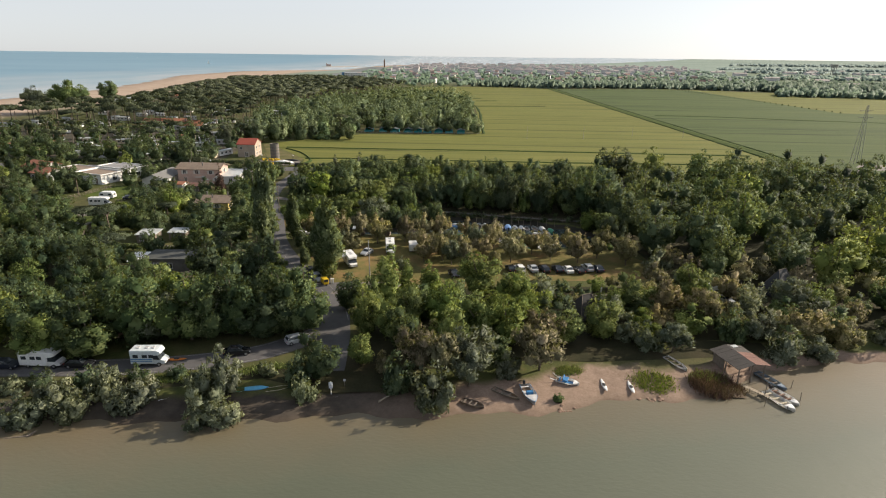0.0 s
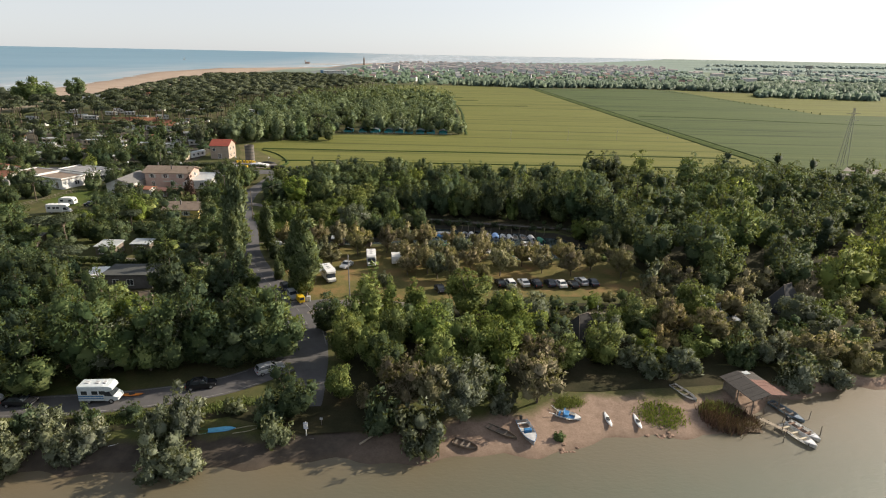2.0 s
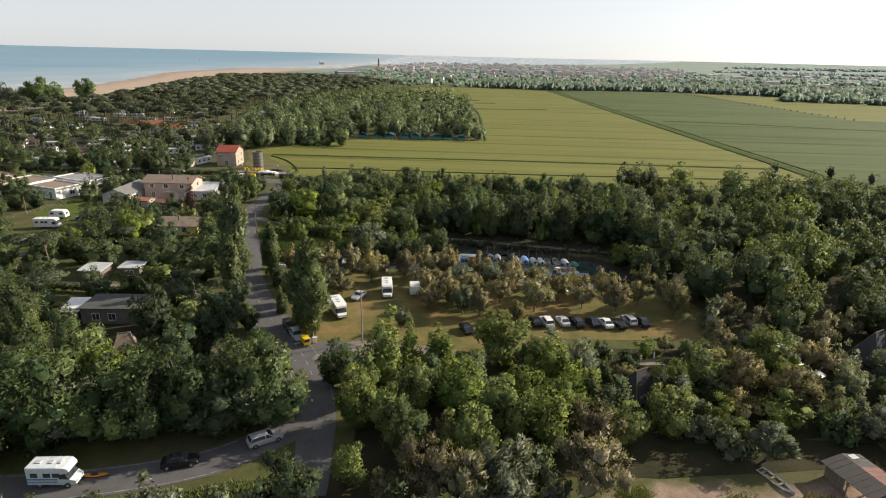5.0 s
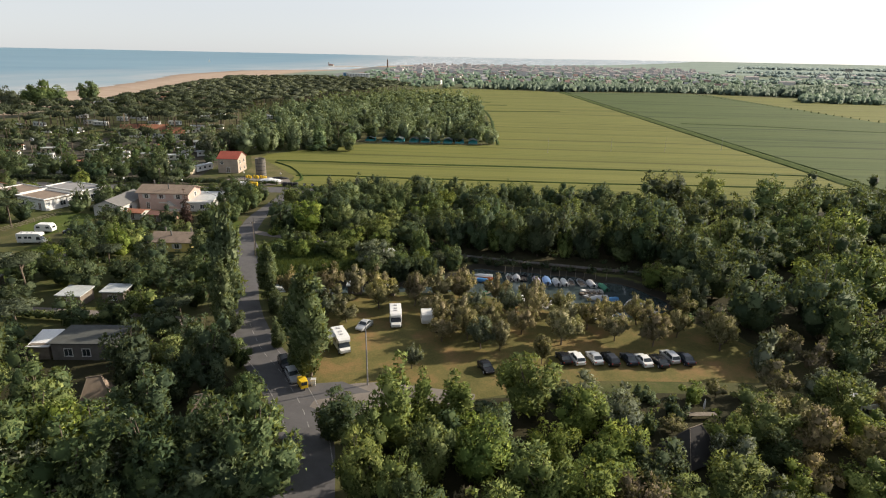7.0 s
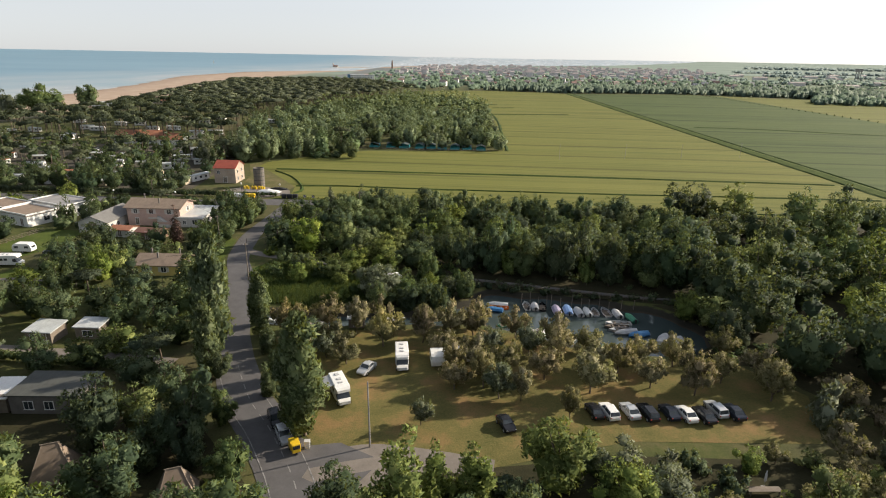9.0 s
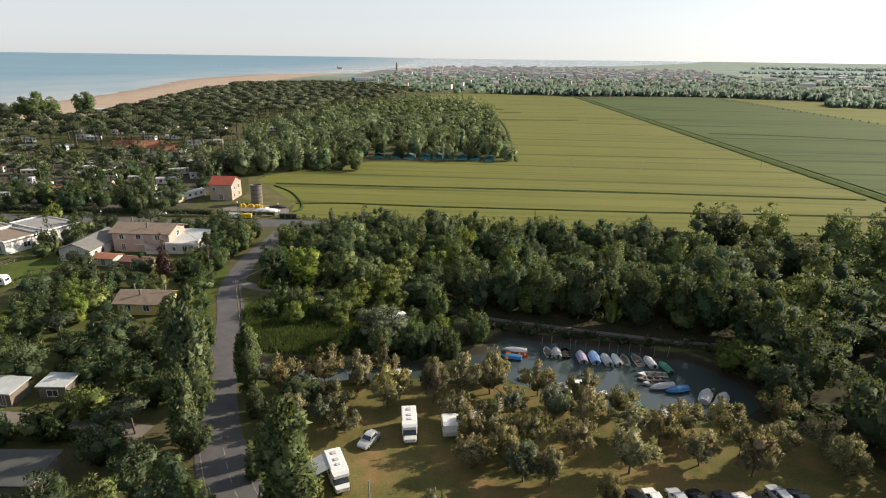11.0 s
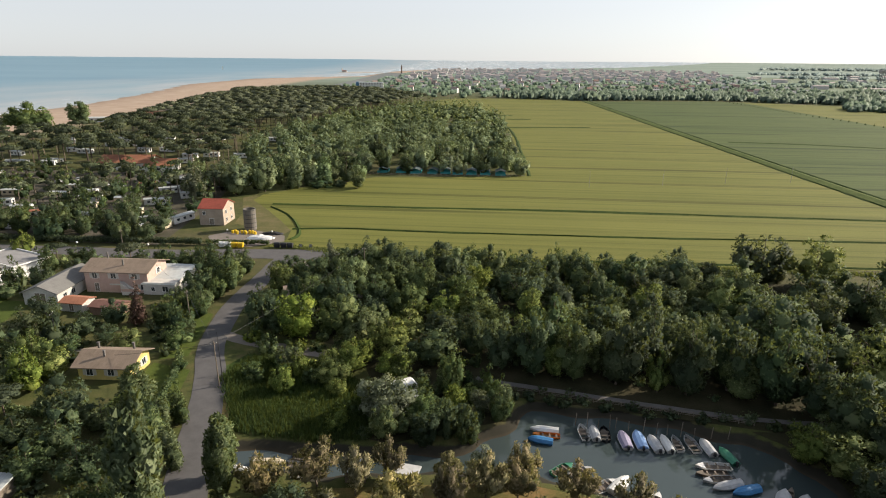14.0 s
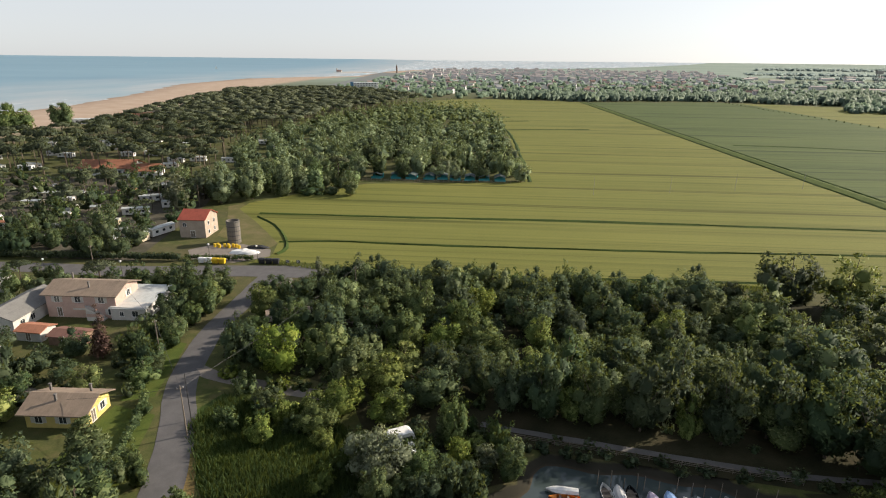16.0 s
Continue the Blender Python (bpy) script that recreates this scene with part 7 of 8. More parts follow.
for bx, by, yaw, ln, bw, mat, cov, words in ((20.7, 149.0, 182, 5.0, 1.7, WHITE, None, "long white open rowing boat"), (20.0, 147.4, 184, 4.6, 1.4, WOOD, None, "dark wooden boat low in the water"), (20.6, 146.2, 190, 4.8, 1.5, CANVAS, None, "grey open wooden boat"),
                                             (21.2, 145.0, 200, 4.6, 1.6, CANVAS, CANVAS, "boat under a weathered grey cover"), (23.4, 144.2, 200, 4.2, 1.7, BLUE, BLUE, "boat under a torn blue cover"), (27.7, 142.9, 62, 4.8, 2.0, WHITE, CANVAS, "boat under a white-grey cover"), (30.0, 142.1, 58, 4.8, 2.0, WHITE, CANVAS, "boat under a clean white cover"), (28.8, 143.6, 60, 4.2, 0.9, WOOD, None, "narrow wooden punt between covered boats"),
                                             (-2.8, 155.4, 176, 4.4, 1.4, WHITE, WHITE, "slim white covered boat at the bank"), (-2.6, 154.0, 178, 4.2, 1.2, ORANGE, None, "narrow orange-brown boat at the bank"), (-3.6, 152.6, 170, 3.8, 1.6, BLUE, BLUE, "boat under a bright blue cover"),
                                             (-0.9, 146.3, 40, 4.0, 1.6, GREEN, None, "white and green boat by the tamarisks"), (1.6, 146.0, 30, 3.8, 1.5, CANVAS, None, "grey boat by the tamarisks"), (4.6, 143.4, 35, 4.6, 1.9, WHITE, None, "white inflatable boat by the bank"), (6.6, 143.8, 50, 4.6, 1.9, WHITE, WHITE, "white inflatable boat under cover"),
                                             (8.6, 141.6, 50, 4.0, 1.6, CANVAS, None, "grey boat with dark gear"), (10.6, 141.0, 60, 3.8, 1.6, WHITE, None, "white dinghy at the muddy bank"), (13.6, 139.0, 70, 4.0, 1.6, WHITE, None, "white dinghy beside the trees"), (16.0, 137.6, 80, 3.8, 1.5, GREEN, None, "green and white dinghy at the bank"),
                                             (19.4, 136.4, 60, 4.4, 1.8, WHITE, CANVAS, "covered white boat at the bank"), (22.0, 137.0, 70, 3.8, 1.6, WHITE, None, "white dinghy with outboard"), (29.8, 138.6, 10, 5.0, 1.7, CANVAS, None, "grey open boat near the shore"),
                                             (-42.6, 143.6, 6, 4.6, 1.3, CREAM, CREAM, "cream covered boat in the narrow creek"), (-37.6, 143.4, 0, 5.2, 1.5, CANVAS, None, "grey wooden boat in the narrow creek"), (-37.4, 145.0, 0, 4.8, 1.4, WOOD, None, "dark wooden boat in the narrow creek")):
    boat(bx, by, yaw, ln, bw, 0.55, words, mat, WOOD if cov is None else None, cov, -1.18, 0.25, False)
boat(-44.5, 140.2, -14, 4.0, 1.3, 0.4, "white upturned boat on the creek bank", WHITE, None, WHITE, -0.1)
boat(-37.0, 140.4, 10, 2.6, 1.3, 0.4, "small white dinghy on the creek bank", WHITE, None, None, -0.1)
for k, bx in enumerate((2.2, 4.1, 5.8, 7.6, 8.4, 10.4, 12.6, 14.6, 16.2, 18.2, 20.2, 22.6, 25.0)):
    ob = thing("mooring_post", pose(bx, 157.6 - 0.08 * bx, -2.4, rng.uniform(-3, 3), rng.uniform(-3, 3), 0), "thin grey timber mooring post in water", "post", "mooring posts")
    bm = bmesh.new()
    rod(bm, (0, 0, 0), (0, 0, 3.6 + 0.5 * math.sin(k * 2.3)), 0.07, 0.05)
    part("pole", bm, WOOD, ob)


# ---- poles, wires and street things ----
def pole(x, y, h, label, mat=None, arm=0.0, name="utility_pole", r=0.12, lamp=False):
    ob = thing(name, pose(x, y, float(land(x, y)) - 0.1, rng.uniform(-1, 1), rng.uniform(-1, 1), rng.uniform(0, 360)), label, "pole")
    bm = bmesh.new()
    rod(bm, (0, 0, 0), (0, 0, h + 0.1), r, r * 0.65, 8)
    part("pole", bm, mat or WOOD, ob)
    if arm:
        bm = bmesh.new()
        rod(bm, (-arm, 0, h - 0.35), (arm, 0, h - 0.35), 0.05)
        part("crossarm", bm, mat or WOOD, ob)
        for s in (-1, 0, 1):
            bm = bmesh.new()
            rod(bm, (s * arm * 0.85, 0, h - 0.30), (s * arm * 0.85, 0, h - 0.08), 0.05, 0.03)
            part("insulator", bm, PLASTER, ob)
    if lamp:
        bm = bmesh.new()
        bmesh.ops.create_uvsphere(bm, u_segments=12, v_segments=8, radius=0.28, matrix=Matrix.Translation((0, 0, h + 0.3)))
        part("globe", bm, WHITE, ob, "white globe lamp")
    return ob


def wire(a, b, sag):
    ob = thing("cable", Matrix.Translation(a), "thin black overhead cable between poles", "cable")
    bm = bmesh.new()
    d = Vector(b) - Vector(a)
    pts = [d * (i / 12) - Vector((0, 0, sag * 4 * (i / 12) * (1 - i / 12))) for i in range(13)]
    for p, q in zip(pts, pts[1:]):
        rod(bm, p, q, 0.025, 0.025, 4)
    part("strand", bm, DARK, ob)


pole(-20.0, 105.5, 9.6, "grey concrete utility pole on the grass", CONCRETE, 0)
pole(-58.3, 161.3, 8.6, "wooden utility pole at the lane's edge", WOOD, 0.5)
pole(-59.5, 165.0, 8.4, "metal strut pole at the lane's edge", DARK, 0, r=0.08)
pole(-74.1, 182.4, 8.8, "wooden utility pole in the garden hedge", WOOD, 0.4)
pole(-44.0, 214.0, 9.0, "wooden utility pole behind the trees", WOOD, 0.5)
pole(-96.0, 172.0, 7.5, "metal aerial mast beside the house", DARK, 0.9, r=0.06)
wire((-58.3, 161.3, 8.3), (-74.1, 182.4, 8.5), 0.5)
wire((-58.3, 161.3, 8.3), (-78.0, 163.0, 4.0), 0.3)
wire((-58.3, 161.3, 8.3), (-44.0, 214.0, 8.7), 0.9)
wire((-74.1, 182.4, 8.5), (-116, 226, 7.6), 0.8)
pole(-116.0, 225.0, 8.0, "wooden utility pole by the road", WOOD, 0.5)
for lx, ly in ((-107.5, 223.6), (-92.0, 240.0), (-128.0, 223.0), (-78, 240)):
    pole(lx, ly, 4.2, "street lamp with a white globe", DARK, 0, "street_lamp", 0.06, True)
for sx, sy in ((30.4, 337.9), (64.2, 345.6), (94.7, 354.1), (127.3, 361.9)):
    pole(sx, sy, 7.5, "thin grey pole standing in the corn", CONCRETE, 0, r=0.07)


def container(x, y, yaw, mat, label):
    ob = thing("container", pose(x, y, 0.07, 0, 0, yaw), label, "waste container", "waste containers by the road")
    part("body", loft([[(-0.7, -0.5, 0.1), (0.7, -0.5, 0.1), (0.7, 0.5, 0.1), (-0.7, 0.5, 0.1)], [(-0.85, -0.62, 1.2), (0.85, -0.62, 1.2), (0.85, 0.62, 1.2), (-0.85, 0.62, 1.2)]]), mat, ob)
    part("lid", loft([[(-0.88, -0.65, 1.21), (0.88, -0.65, 1.21), (0.88, 0.65, 1.21), (-0.88, 0.65, 1.21)], [(-0.8, -0.3, 1.55), (0.8, -0.3, 1.55), (0.8, 0.3, 1.55), (-0.8, 0.3, 1.55)]]), mat, ob)
    for s in (-1, 1):
        part("wheel", boxes((s * 0.6 - 0.08, s * 0.6 + 0.08, -0.45, -0.3, -0.02, 0.1)), BLACK, ob)


for k, (mat, words) in enumerate(((WHITE, "white waste container by the roadside"), (WHITE, "white waste container by the roadside"), (YELLOW_P, "yellow waste container by the roadside"), (YELLOW_P, "yellow waste container by the roadside"))):
    container(-92.6 + 1.95 * k, 236.6, 2, mat, words)
for k in range(3):
    container(-76.0 + 2.0 * k, 238.0, 2, DARK, "dark waste container by the crossroads")
for k in range(2):
    ob = thing("road_sign", pose(-68.6 + 3.0 * k, 237.6, 0), "black and white chevron road sign", "road sign", "chevron signs")
    bm = bmesh.new()
    for s in (-0.3, 0.3):
        rod(bm, (s, 0, 0), (s, 0, 1.5), 0.03)
    part("post", bm, DARK, ob)
    part("panel", boxes((-0.5, 0.5, -0.06, -0.03, 0.6, 1.5)), DARK, ob)
    for c in (-0.25, 0.2):
        bm = bmesh.new()
        v = [bm.verts.new(p) for p in ((c - 0.2, -0.066, 1.05), (c + 0.1, -0.066, 1.45), (c + 0.25, -0.066, 1.45), (c - 0.05, -0.066, 1.05), (c + 0.25, -0.066, 0.65), (c + 0.1, -0.066, 0.65))]
        bm.faces.new((v[0], v[3], v[2], v[1]))
        bm.faces.new((v[0], v[5], v[4], v[3]))
        part("chevron", bm, WHITE, ob)

# farmyard heap and drums
for k in range(9):
    ob = thing("drum", pose(-95.5 + 0.95 * k + 0.2 * math.sin(k * 5), 250.8 + 0.7 * math.sin(k * 2.2), 0.06), "yellow plastic drum in the farmyard", "drum", "yellow drums in the yard")
    bm = bmesh.new()
    rod(bm, (0, 0, 0), (0, 0, 0.95), 0.42, 0.42, 12)
    part("shell", bm, YELLOW_P, ob)
    bm = bmesh.new()
    rod(bm, (0, 0, 0.953), (0, 0, 1.0), 0.38, 0.34, 12)
    part("lid", bm, YELLOW_P, ob)


def heap(x, y, w, d, h, mat, label, name="heap", seed=1, z=0.05):
    """A low lumpy mound."""
    r = np.random.default_rng(seed)
    ob = thing(name, pose(x, y, z), label, "heap")
    nx, ny = 14, 10
    verts, faces = [], []
    for j in range(ny):
        for i in range(nx):
            u, v = 2 * i / (nx - 1) - 1, 2 * j / (ny - 1) - 1
            q = max(0, 1 - u * u - v * v * 0.9)
            verts.append((u * w / 2, v * d / 2, h * q**0.6 * r.uniform(0.7, 1.1) - 0.04))
    for j in range(ny - 1):
        for i in range(nx - 1):
            faces.append((j * nx + i, j * nx + i + 1, (j + 1) * nx + i + 1, (j + 1) * nx + i))
    part("mound", mesh_of("mound", verts, faces, mat), None, ob)
    return ob


heap(-84.5, 246.5, 9, 4, 1.1, WHITE, "heap covered with white plastic sheet", seed=2)
heap(-82.5, 251.5, 7, 3, 0.8, DARK, "stack of dark tyres on sheeting", seed=3)
for k in range(16):
    ob = thing("tyre", pose(-85.2 + 0.75 * (k % 8), 250.6 + 1.1 * (k // 8), 0.75 - 0.12 * abs(k % 8 - 3.5), 8, 0, 20 * k), "old car tyre on the heap", "tyre", "tyres on the heap")
    rings = [[((0.3 + 0.11 * math.cos(b)) * math.cos(a), (0.3 + 0.11 * math.cos(b)) * math.sin(a), 0.11 * math.sin(b)) for b in (j * math.pi / 3 for j in range(6))] for a in (i * math.pi / 5 for i in range(11))]
    part("tread", loft(rings, caps=False), BLACK, ob)

# steps, slab and life-ring post on the beach
steps = thing("stairs", pose(-18.6, 66.4, -0.75, 0, 0, 8), "weathered concrete steps down to the beach", "stairs")
for k in range(8):
    part("step", boxes((-0.75, 0.75, -1.9 + k * 0.5, -1.45 + k * 0.5, -0.3, 0.02 + 0.095 * k)), CONCRETE, steps)
slab = tagged(new("pavement", bm_mesh("pavement", boxes((-19.0, -16.8, 62.0, 63.0, -0.75, -0.28)), CONCRETE)), "concrete slab at the foot of the steps", "slab", kind="structure")
ring = thing("life_ring_post", pose(-17.9, 62.5, -0.28), "white life-ring post on a concrete slab", "life-ring post")
bm = bmesh.new()
rod(bm, (0, 0, 0), (0, 0, 2.2), 0.06)
part("post", bm, WHITE, ring)
part("board", boxes((-0.28, 0.28, -0.1, -0.06, 1.15, 2.1)), paint("pale_blue_board", (0.55, 0.58, 0.66), 0.5), ring)
rings = [[((0.22 + 0.06 * math.cos(b)) * math.cos(a), -0.17 + 0.06 * math.sin(b), 1.7 + (0.22 + 0.06 * math.cos(b)) * math.sin(a)) for b in (j * math.pi / 3 for j in range(6))] for a in (i * math.pi / 7 for i in range(15))]
part("ring", loft(rings, caps=False), WHITE, ring)
box_ob = thing("sign", pose(-16.4, 64.6, float(land(-16.4, 64.6))), "small white notice sign by the steps", "sign")
bm = bmesh.new()
rod(bm, (0, 0, 0), (0, 0, 1.1), 0.04)
part("post", bm, WOOD, box_ob)
part("panel", boxes((-0.2, 0.2, -0.06, -0.02, 0.8, 1.15)), CANVAS, box_ob)
log = thing("driftwood", pose(-9.2, 62.8, float(land(-9.2, 62.8)) + 0.1, 0, 0, 50), "bleached driftwood trunk on the beach", "log")
tv, tf = join([tube((-2.4, 0, 0), (2.2, 0.1, 0.15), 0.14, 0.07, 7), tube((0.8, 0, 0.05), (1.5, 0.6, 0.4), 0.06, 0.02, 5)])
part("trunk", mesh_of("trunk", tv, tf, PALE_WOOD, True), None, log)
snag = thing("driftwood", pose(-56.0, 50.6, -1.05, 0, 0, 14), "dark waterlogged tree trunk in the river", "log")
tv, tf = join([tube((-1.8, 0, 0), (1.6, 0, 0.12), 0.12, 0.1, 6), tube((0.9, 0, 0.1), (1.9, 0.5, 0.4), 0.16, 0.05, 5), tube((1.2, 0, 0.1), (1.9, -0.3, 0.45), 0.1, 0.03, 5)])
part("trunk", mesh_of("trunk", tv, tf, WOOD, True), None, snag)


# ---- grass and reeds ----
def blades(name, outline, count, h, leaf, label, seed, w=0.06, base=None):
    """Grass as one sheet of upright blades."""
    r = np.random.default_rng(seed)
    p = np.array(outline, float)
    q = r.uniform(p.min(0), p.max(0), (count * 4, 2))
    q = q[signed_distance(q[:, 0], q[:, 1], outline) < 0][:count]
    q = q + r.normal(0, 0.4, q.shape)
    z = land(q[:, 0], q[:, 1]) - 0.03
    a, k = r.uniform(0, 6.3, len(q)), r.uniform(*h, len(q))
    t = np.stack([np.cos(a), np.sin(a), 0 * a], -1)
    lean = np.stack([r.normal(0, 0.25, len(q)) * k, r.normal(0, 0.25, len(q)) * k, k], -1)
    b = np.stack([q[:, 0], q[:, 1], z], -1)
    ww = w * (0.5 + k[:, None] / h[1])
    v = np.stack([b - t * ww, b + t * ww, b + lean], 1).reshape(-1, 3)
    ob = thing(name, Matrix(), label, "grass", kind="stuff")
    tagged(part("blades", mesh_of("blades", v, np.arange(len(v)).reshape(-1, 3), LEAF[leaf]), None, ob), kind="stuff")


blades("reeds", ((-50, 149), (-38, 148), (-30, 149), (-30, 160), (-40, 170), (-57, 172), (-59, 164)), 24000, (0.5, 1.3), "reed", "tall green rushes filling the wet meadow", 5, 0.08)
blades("beach_grass", ((26.6, 71.0), (29.8, 73.2), (33.2, 71.4), (32.6, 68.6), (30.5, 67.4), (27.8, 68.4)), 1500, (0.15, 0.5), "bright", "bright green grass clump on the sand", 6, 0.07)
blades("beach_grass", ((15.2, 70.6), (16.4, 72.6), (19.4, 72.8), (18.6, 71.4)), 1400, (0.15, 0.45), "bright", "short grass at the beach edge", 7, 0.06)
blades("beach_grass", ((35.8, 70.6), (37.5, 72.4), (40.4, 72.0), (43.2, 70.0), (42.5, 67.9), (39, 67.2), (36.4, 68.4)), 4200, (0.7, 1.5), "dead", "dead brown reeds heaped at the water", 8, 0.07)
blades("beach_grass", ((36, 70.8), (38, 72.6), (41.5, 71.6), (40.5, 70.0)), 900, (0.8, 1.5), "bright", "coarse grass on the reed heap", 28, 0.07)
blades("bank_grass", ((-48, 64.2), (-38, 66.6), (-27, 70.2), (-25.5, 69.4), (-36, 64.6), (-48, 62.6)), 3200, (0.2, 0.6), "bright", "grass verge along the river bank", 9, 0.07)
blades("field_edge", ((-79, 239), (-60, 234.5), (20, 231), (100, 232), (100, 235), (20, 234.5), (-60, 238), (-77, 242)), 6000, (0.3, 0.9), "bright", "rough green grass along the field edge", 10, 0.12)
heap(39.4, 69.6, 7.0, 4.4, 0.7, paint("dead_reeds", (0.16, 0.115, 0.075), 0.95, 0, 0.5, 3.0), "heap of dead reeds at the water", "reed_heap", 4, -0.8)
tree("bush", "broad", 14.9, 64.4, 1.3, 1.1, 1, "bushes on the beach")
for k in range(26):
    a, rr = rng.uniform(0, 6.3), rng.uniform(0, 2.2)
    cx, cy = (15.6, 62.2) if k < 14 else (29.0, 66.0)
    bx, by = cx + rr * math.cos(a), cy + 0.8 * rr * math.sin(a)
    ob = thing("stone", pose(bx, by, float(land(bx, by)) + 0.02, 0, 0, rng.uniform(0, 360)), "dark weedy stone at the water's edge", "stone", "stones at the water's edge")
    bm = bmesh.new()
    bmesh.ops.create_icosphere(bm, subdivisions=1, radius=0.22 + 0.12 * rng.random())
    for v in bm.verts:
        v.co = Vector((v.co.x * 1.3, v.co.y, v.co.z * 0.5)) * rng.uniform(0.8, 1.15)
    part("rock", bm, BRICK, ob)


# ---- hedges, fences, camp ----
def hedge(pts, h, w, leaf, label, seed):
    line = smooth_line(pts, 1.0)
    r = np.random.default_rng(seed)
    lobes = [(p[0] + r.normal(0, 0.12), p[1] + r.normal(0, 0.12), h * 0.5, w * 0.62) for p in line[::1]]
    v, f, n = leaves(lobes, len(lobes) * 70, 0.16, r, h / (w * 1.24))
    ob = thing("hedge", Matrix(), label, "hedge")
    part("foliage", mesh_of("foliage", v, f, LEAF[leaf]), None, ob)


hedge(((-100, 237.6), (-118, 236.5), (-160, 234.5), (-210, 234)), 2.4, 1.8, "dark", "clipped dark-green hedge along the road", 1)
hedge(((-80, 240.2), (-90, 239.2), (-98, 238.6)), 1.6, 1.3, "dark", "low dark hedge by the farmyard", 2)
hedge(((-77, 221), (-84, 219), (-100, 219.5), (-112, 219)), 1.9, 1.6, "broad", "green hedge between house and road", 3)
hedge(((-60, 120.5), (-76, 121.5), (-95, 122.5)), 1.8, 1.5, "broad", "green garden hedge along the camp lane", 4)
hedge(((-68, 148), (-76, 149.5), (-88, 150)), 1.6, 1.4, "broad", "garden hedge in front of the bungalow", 5)
hedge(((-72, 172), (-77, 190), (-78, 204)), 1.8, 1.3, "broad", "garden hedge beside the lane", 6)
hedge(((-64, 150), (-67.5, 164), (-70, 170)), 1.7, 1.2, "broad", "garden hedge beside the lane", 7)


def fence(a, b, h, label, mat):
    ob = thing("fence", Matrix(), label, "fence")
    a, b = Vector((*a, 0)), Vector((*b, 0))
    n = int((b - a).length / 2.2)
    for i in range(n + 1):
        p = a.lerp(b, i / n)
        bm = bmesh.new()
        rod(bm, p, p + Vector((0, 0, h)), 0.05)
        part("post", bm, mat, ob)
    for z in (0.35, h * 0.62, h - 0.1):
        bm = bmesh.new()
        rod(bm, a + Vector((0, 0, z)), b + Vector((0, 0, z)), 0.035, 0.035, 4)
        part("rail", bm, mat, ob)


fence((-112, 150), (-92, 152), 1.3, "grey timber garden fence with three rails", WOOD)
fence((-132, 168), (-128, 190), 1.3, "grey timber fence beside the lawn", WOOD)
fence((-75, 354), (-4, 357), 1.2, "pale timber fence behind the corn field", PALE_WOOD)
fence((-14, 166), (30, 158.6), 1.0, "weathered rail fence above the basin", WOOD)


def mobile_home(x, y, yaw, long, label, wall, roof, group):
    ob = thing("mobile_home", pose(x, y, 0.1, 0, 0, yaw), label, "mobile home", group)
    a = long / 2
    part("body", boxes((-a, a, -1.4, 1.4, 0.2, 2.5)), wall, ob)
    part("roof", gable_roof(long, 2.8, 2.503, 0.35, 0.2, 0.08), roof, ob)
    for px_ in (-a * 0.6, 0, a * 0.6):
        part("window", boxes((px_ - 0.5, px_ + 0.5, -1.43, -1.37, 1.1, 1.9)), GLASS, ob)
    part("window", boxes((a - 0.03, a + 0.03, -0.6, 0.6, 1.1, 1.9)), GLASS, ob)


r_ = np.random.default_rng(21)
CAMP = "mobile homes of the camp site"
for bx, by, yaw in ((-120.6, 251.5, 70), (-118.5, 262.0, 70), (-127, 246, 70), (-131, 258, 20), (-140, 268, 20), (-150, 262, 20), (-153, 285, 15), (-161, 274, 15), (-168, 286, 15), (-176, 296, 12), (-184, 290, 12), (-188, 304, 12), (-170, 262, 15), (-182, 268, 12), (-196, 276, 12), (-140, 284, 20), (-133, 296, 25), (-146, 304, 25), (-160, 312, 20), (-206, 292, 10), (-216, 280, 10), (-226, 296, 10), (-200, 256, 10), (-214, 262, 10), (-230, 268, 10), (-150, 246, 15), (-168, 248, 10), (-186, 250, 10)):
    mobile_home(bx, by, yaw + r_.uniform(-6, 6), r_.uniform(6.5, 9), "white mobile home under the camp trees", WHITE if r_.random() < 0.7 else CREAM, ROOF_PALE if r_.random() < 0.75 else ROOF_TERRA, CAMP)
for k in range(34):
    bx, by = r_.uniform(-300, -140), r_.uniform(322, 470)
    mobile_home(bx, by, r_.uniform(-10, 20), r_.uniform(6.5, 9), "white mobile home between umbrella pines", WHITE, ROOF_PALE, "mobile homes in the pine wood")
for k in range(12):
    car(-122 - 8.5 * k + r_.uniform(-2, 2), 318 + r_.uniform(-6, 6), r_.uniform(0, 180), (WHITE, SILVER, CARBLUE)[k % 3], ("white car parked in the camp", "silver car parked in the camp", "dark car parked in the camp")[k % 3], group="cars parked in the camp")
house(-196, 357, 8, 24, 14, 4.0, 2.6, "camp restaurant with white walls and red roof", WHITE, ROOF_TERRA, "x", 1.0, tuple(("s", u, 1.0, 1.8, 1.5) for u in (-9, -5, -1, 3, 7)), name="restaurant")
house(-176, 352, 8, 13, 11, 3.6, 2.4, "white camp house with red tile roof", WHITE, ROOF_TERRA, "x", 0.6, tuple(("s", u, 1.0, 1.6, 1.4) for u in (-4, 0, 4)))
house(-322, 596, 20, 34, 12, 3.6, 2.4, "long beach house with terracotta roof", CREAM, ROOF_TERRA, "x", 0.8, tuple(("s", u, 1.0, 2.0, 1.6) for u in (-12, -6, 0, 6, 12)))
flat_building(-346, 560, 15, 24, 10, 3.4, "flat white beach pavilion", WHITE, ROOF_PALE, tuple(("s", u, 1.0, 2.0, 1.6) for u in (-8, -3, 3, 8)), 0)
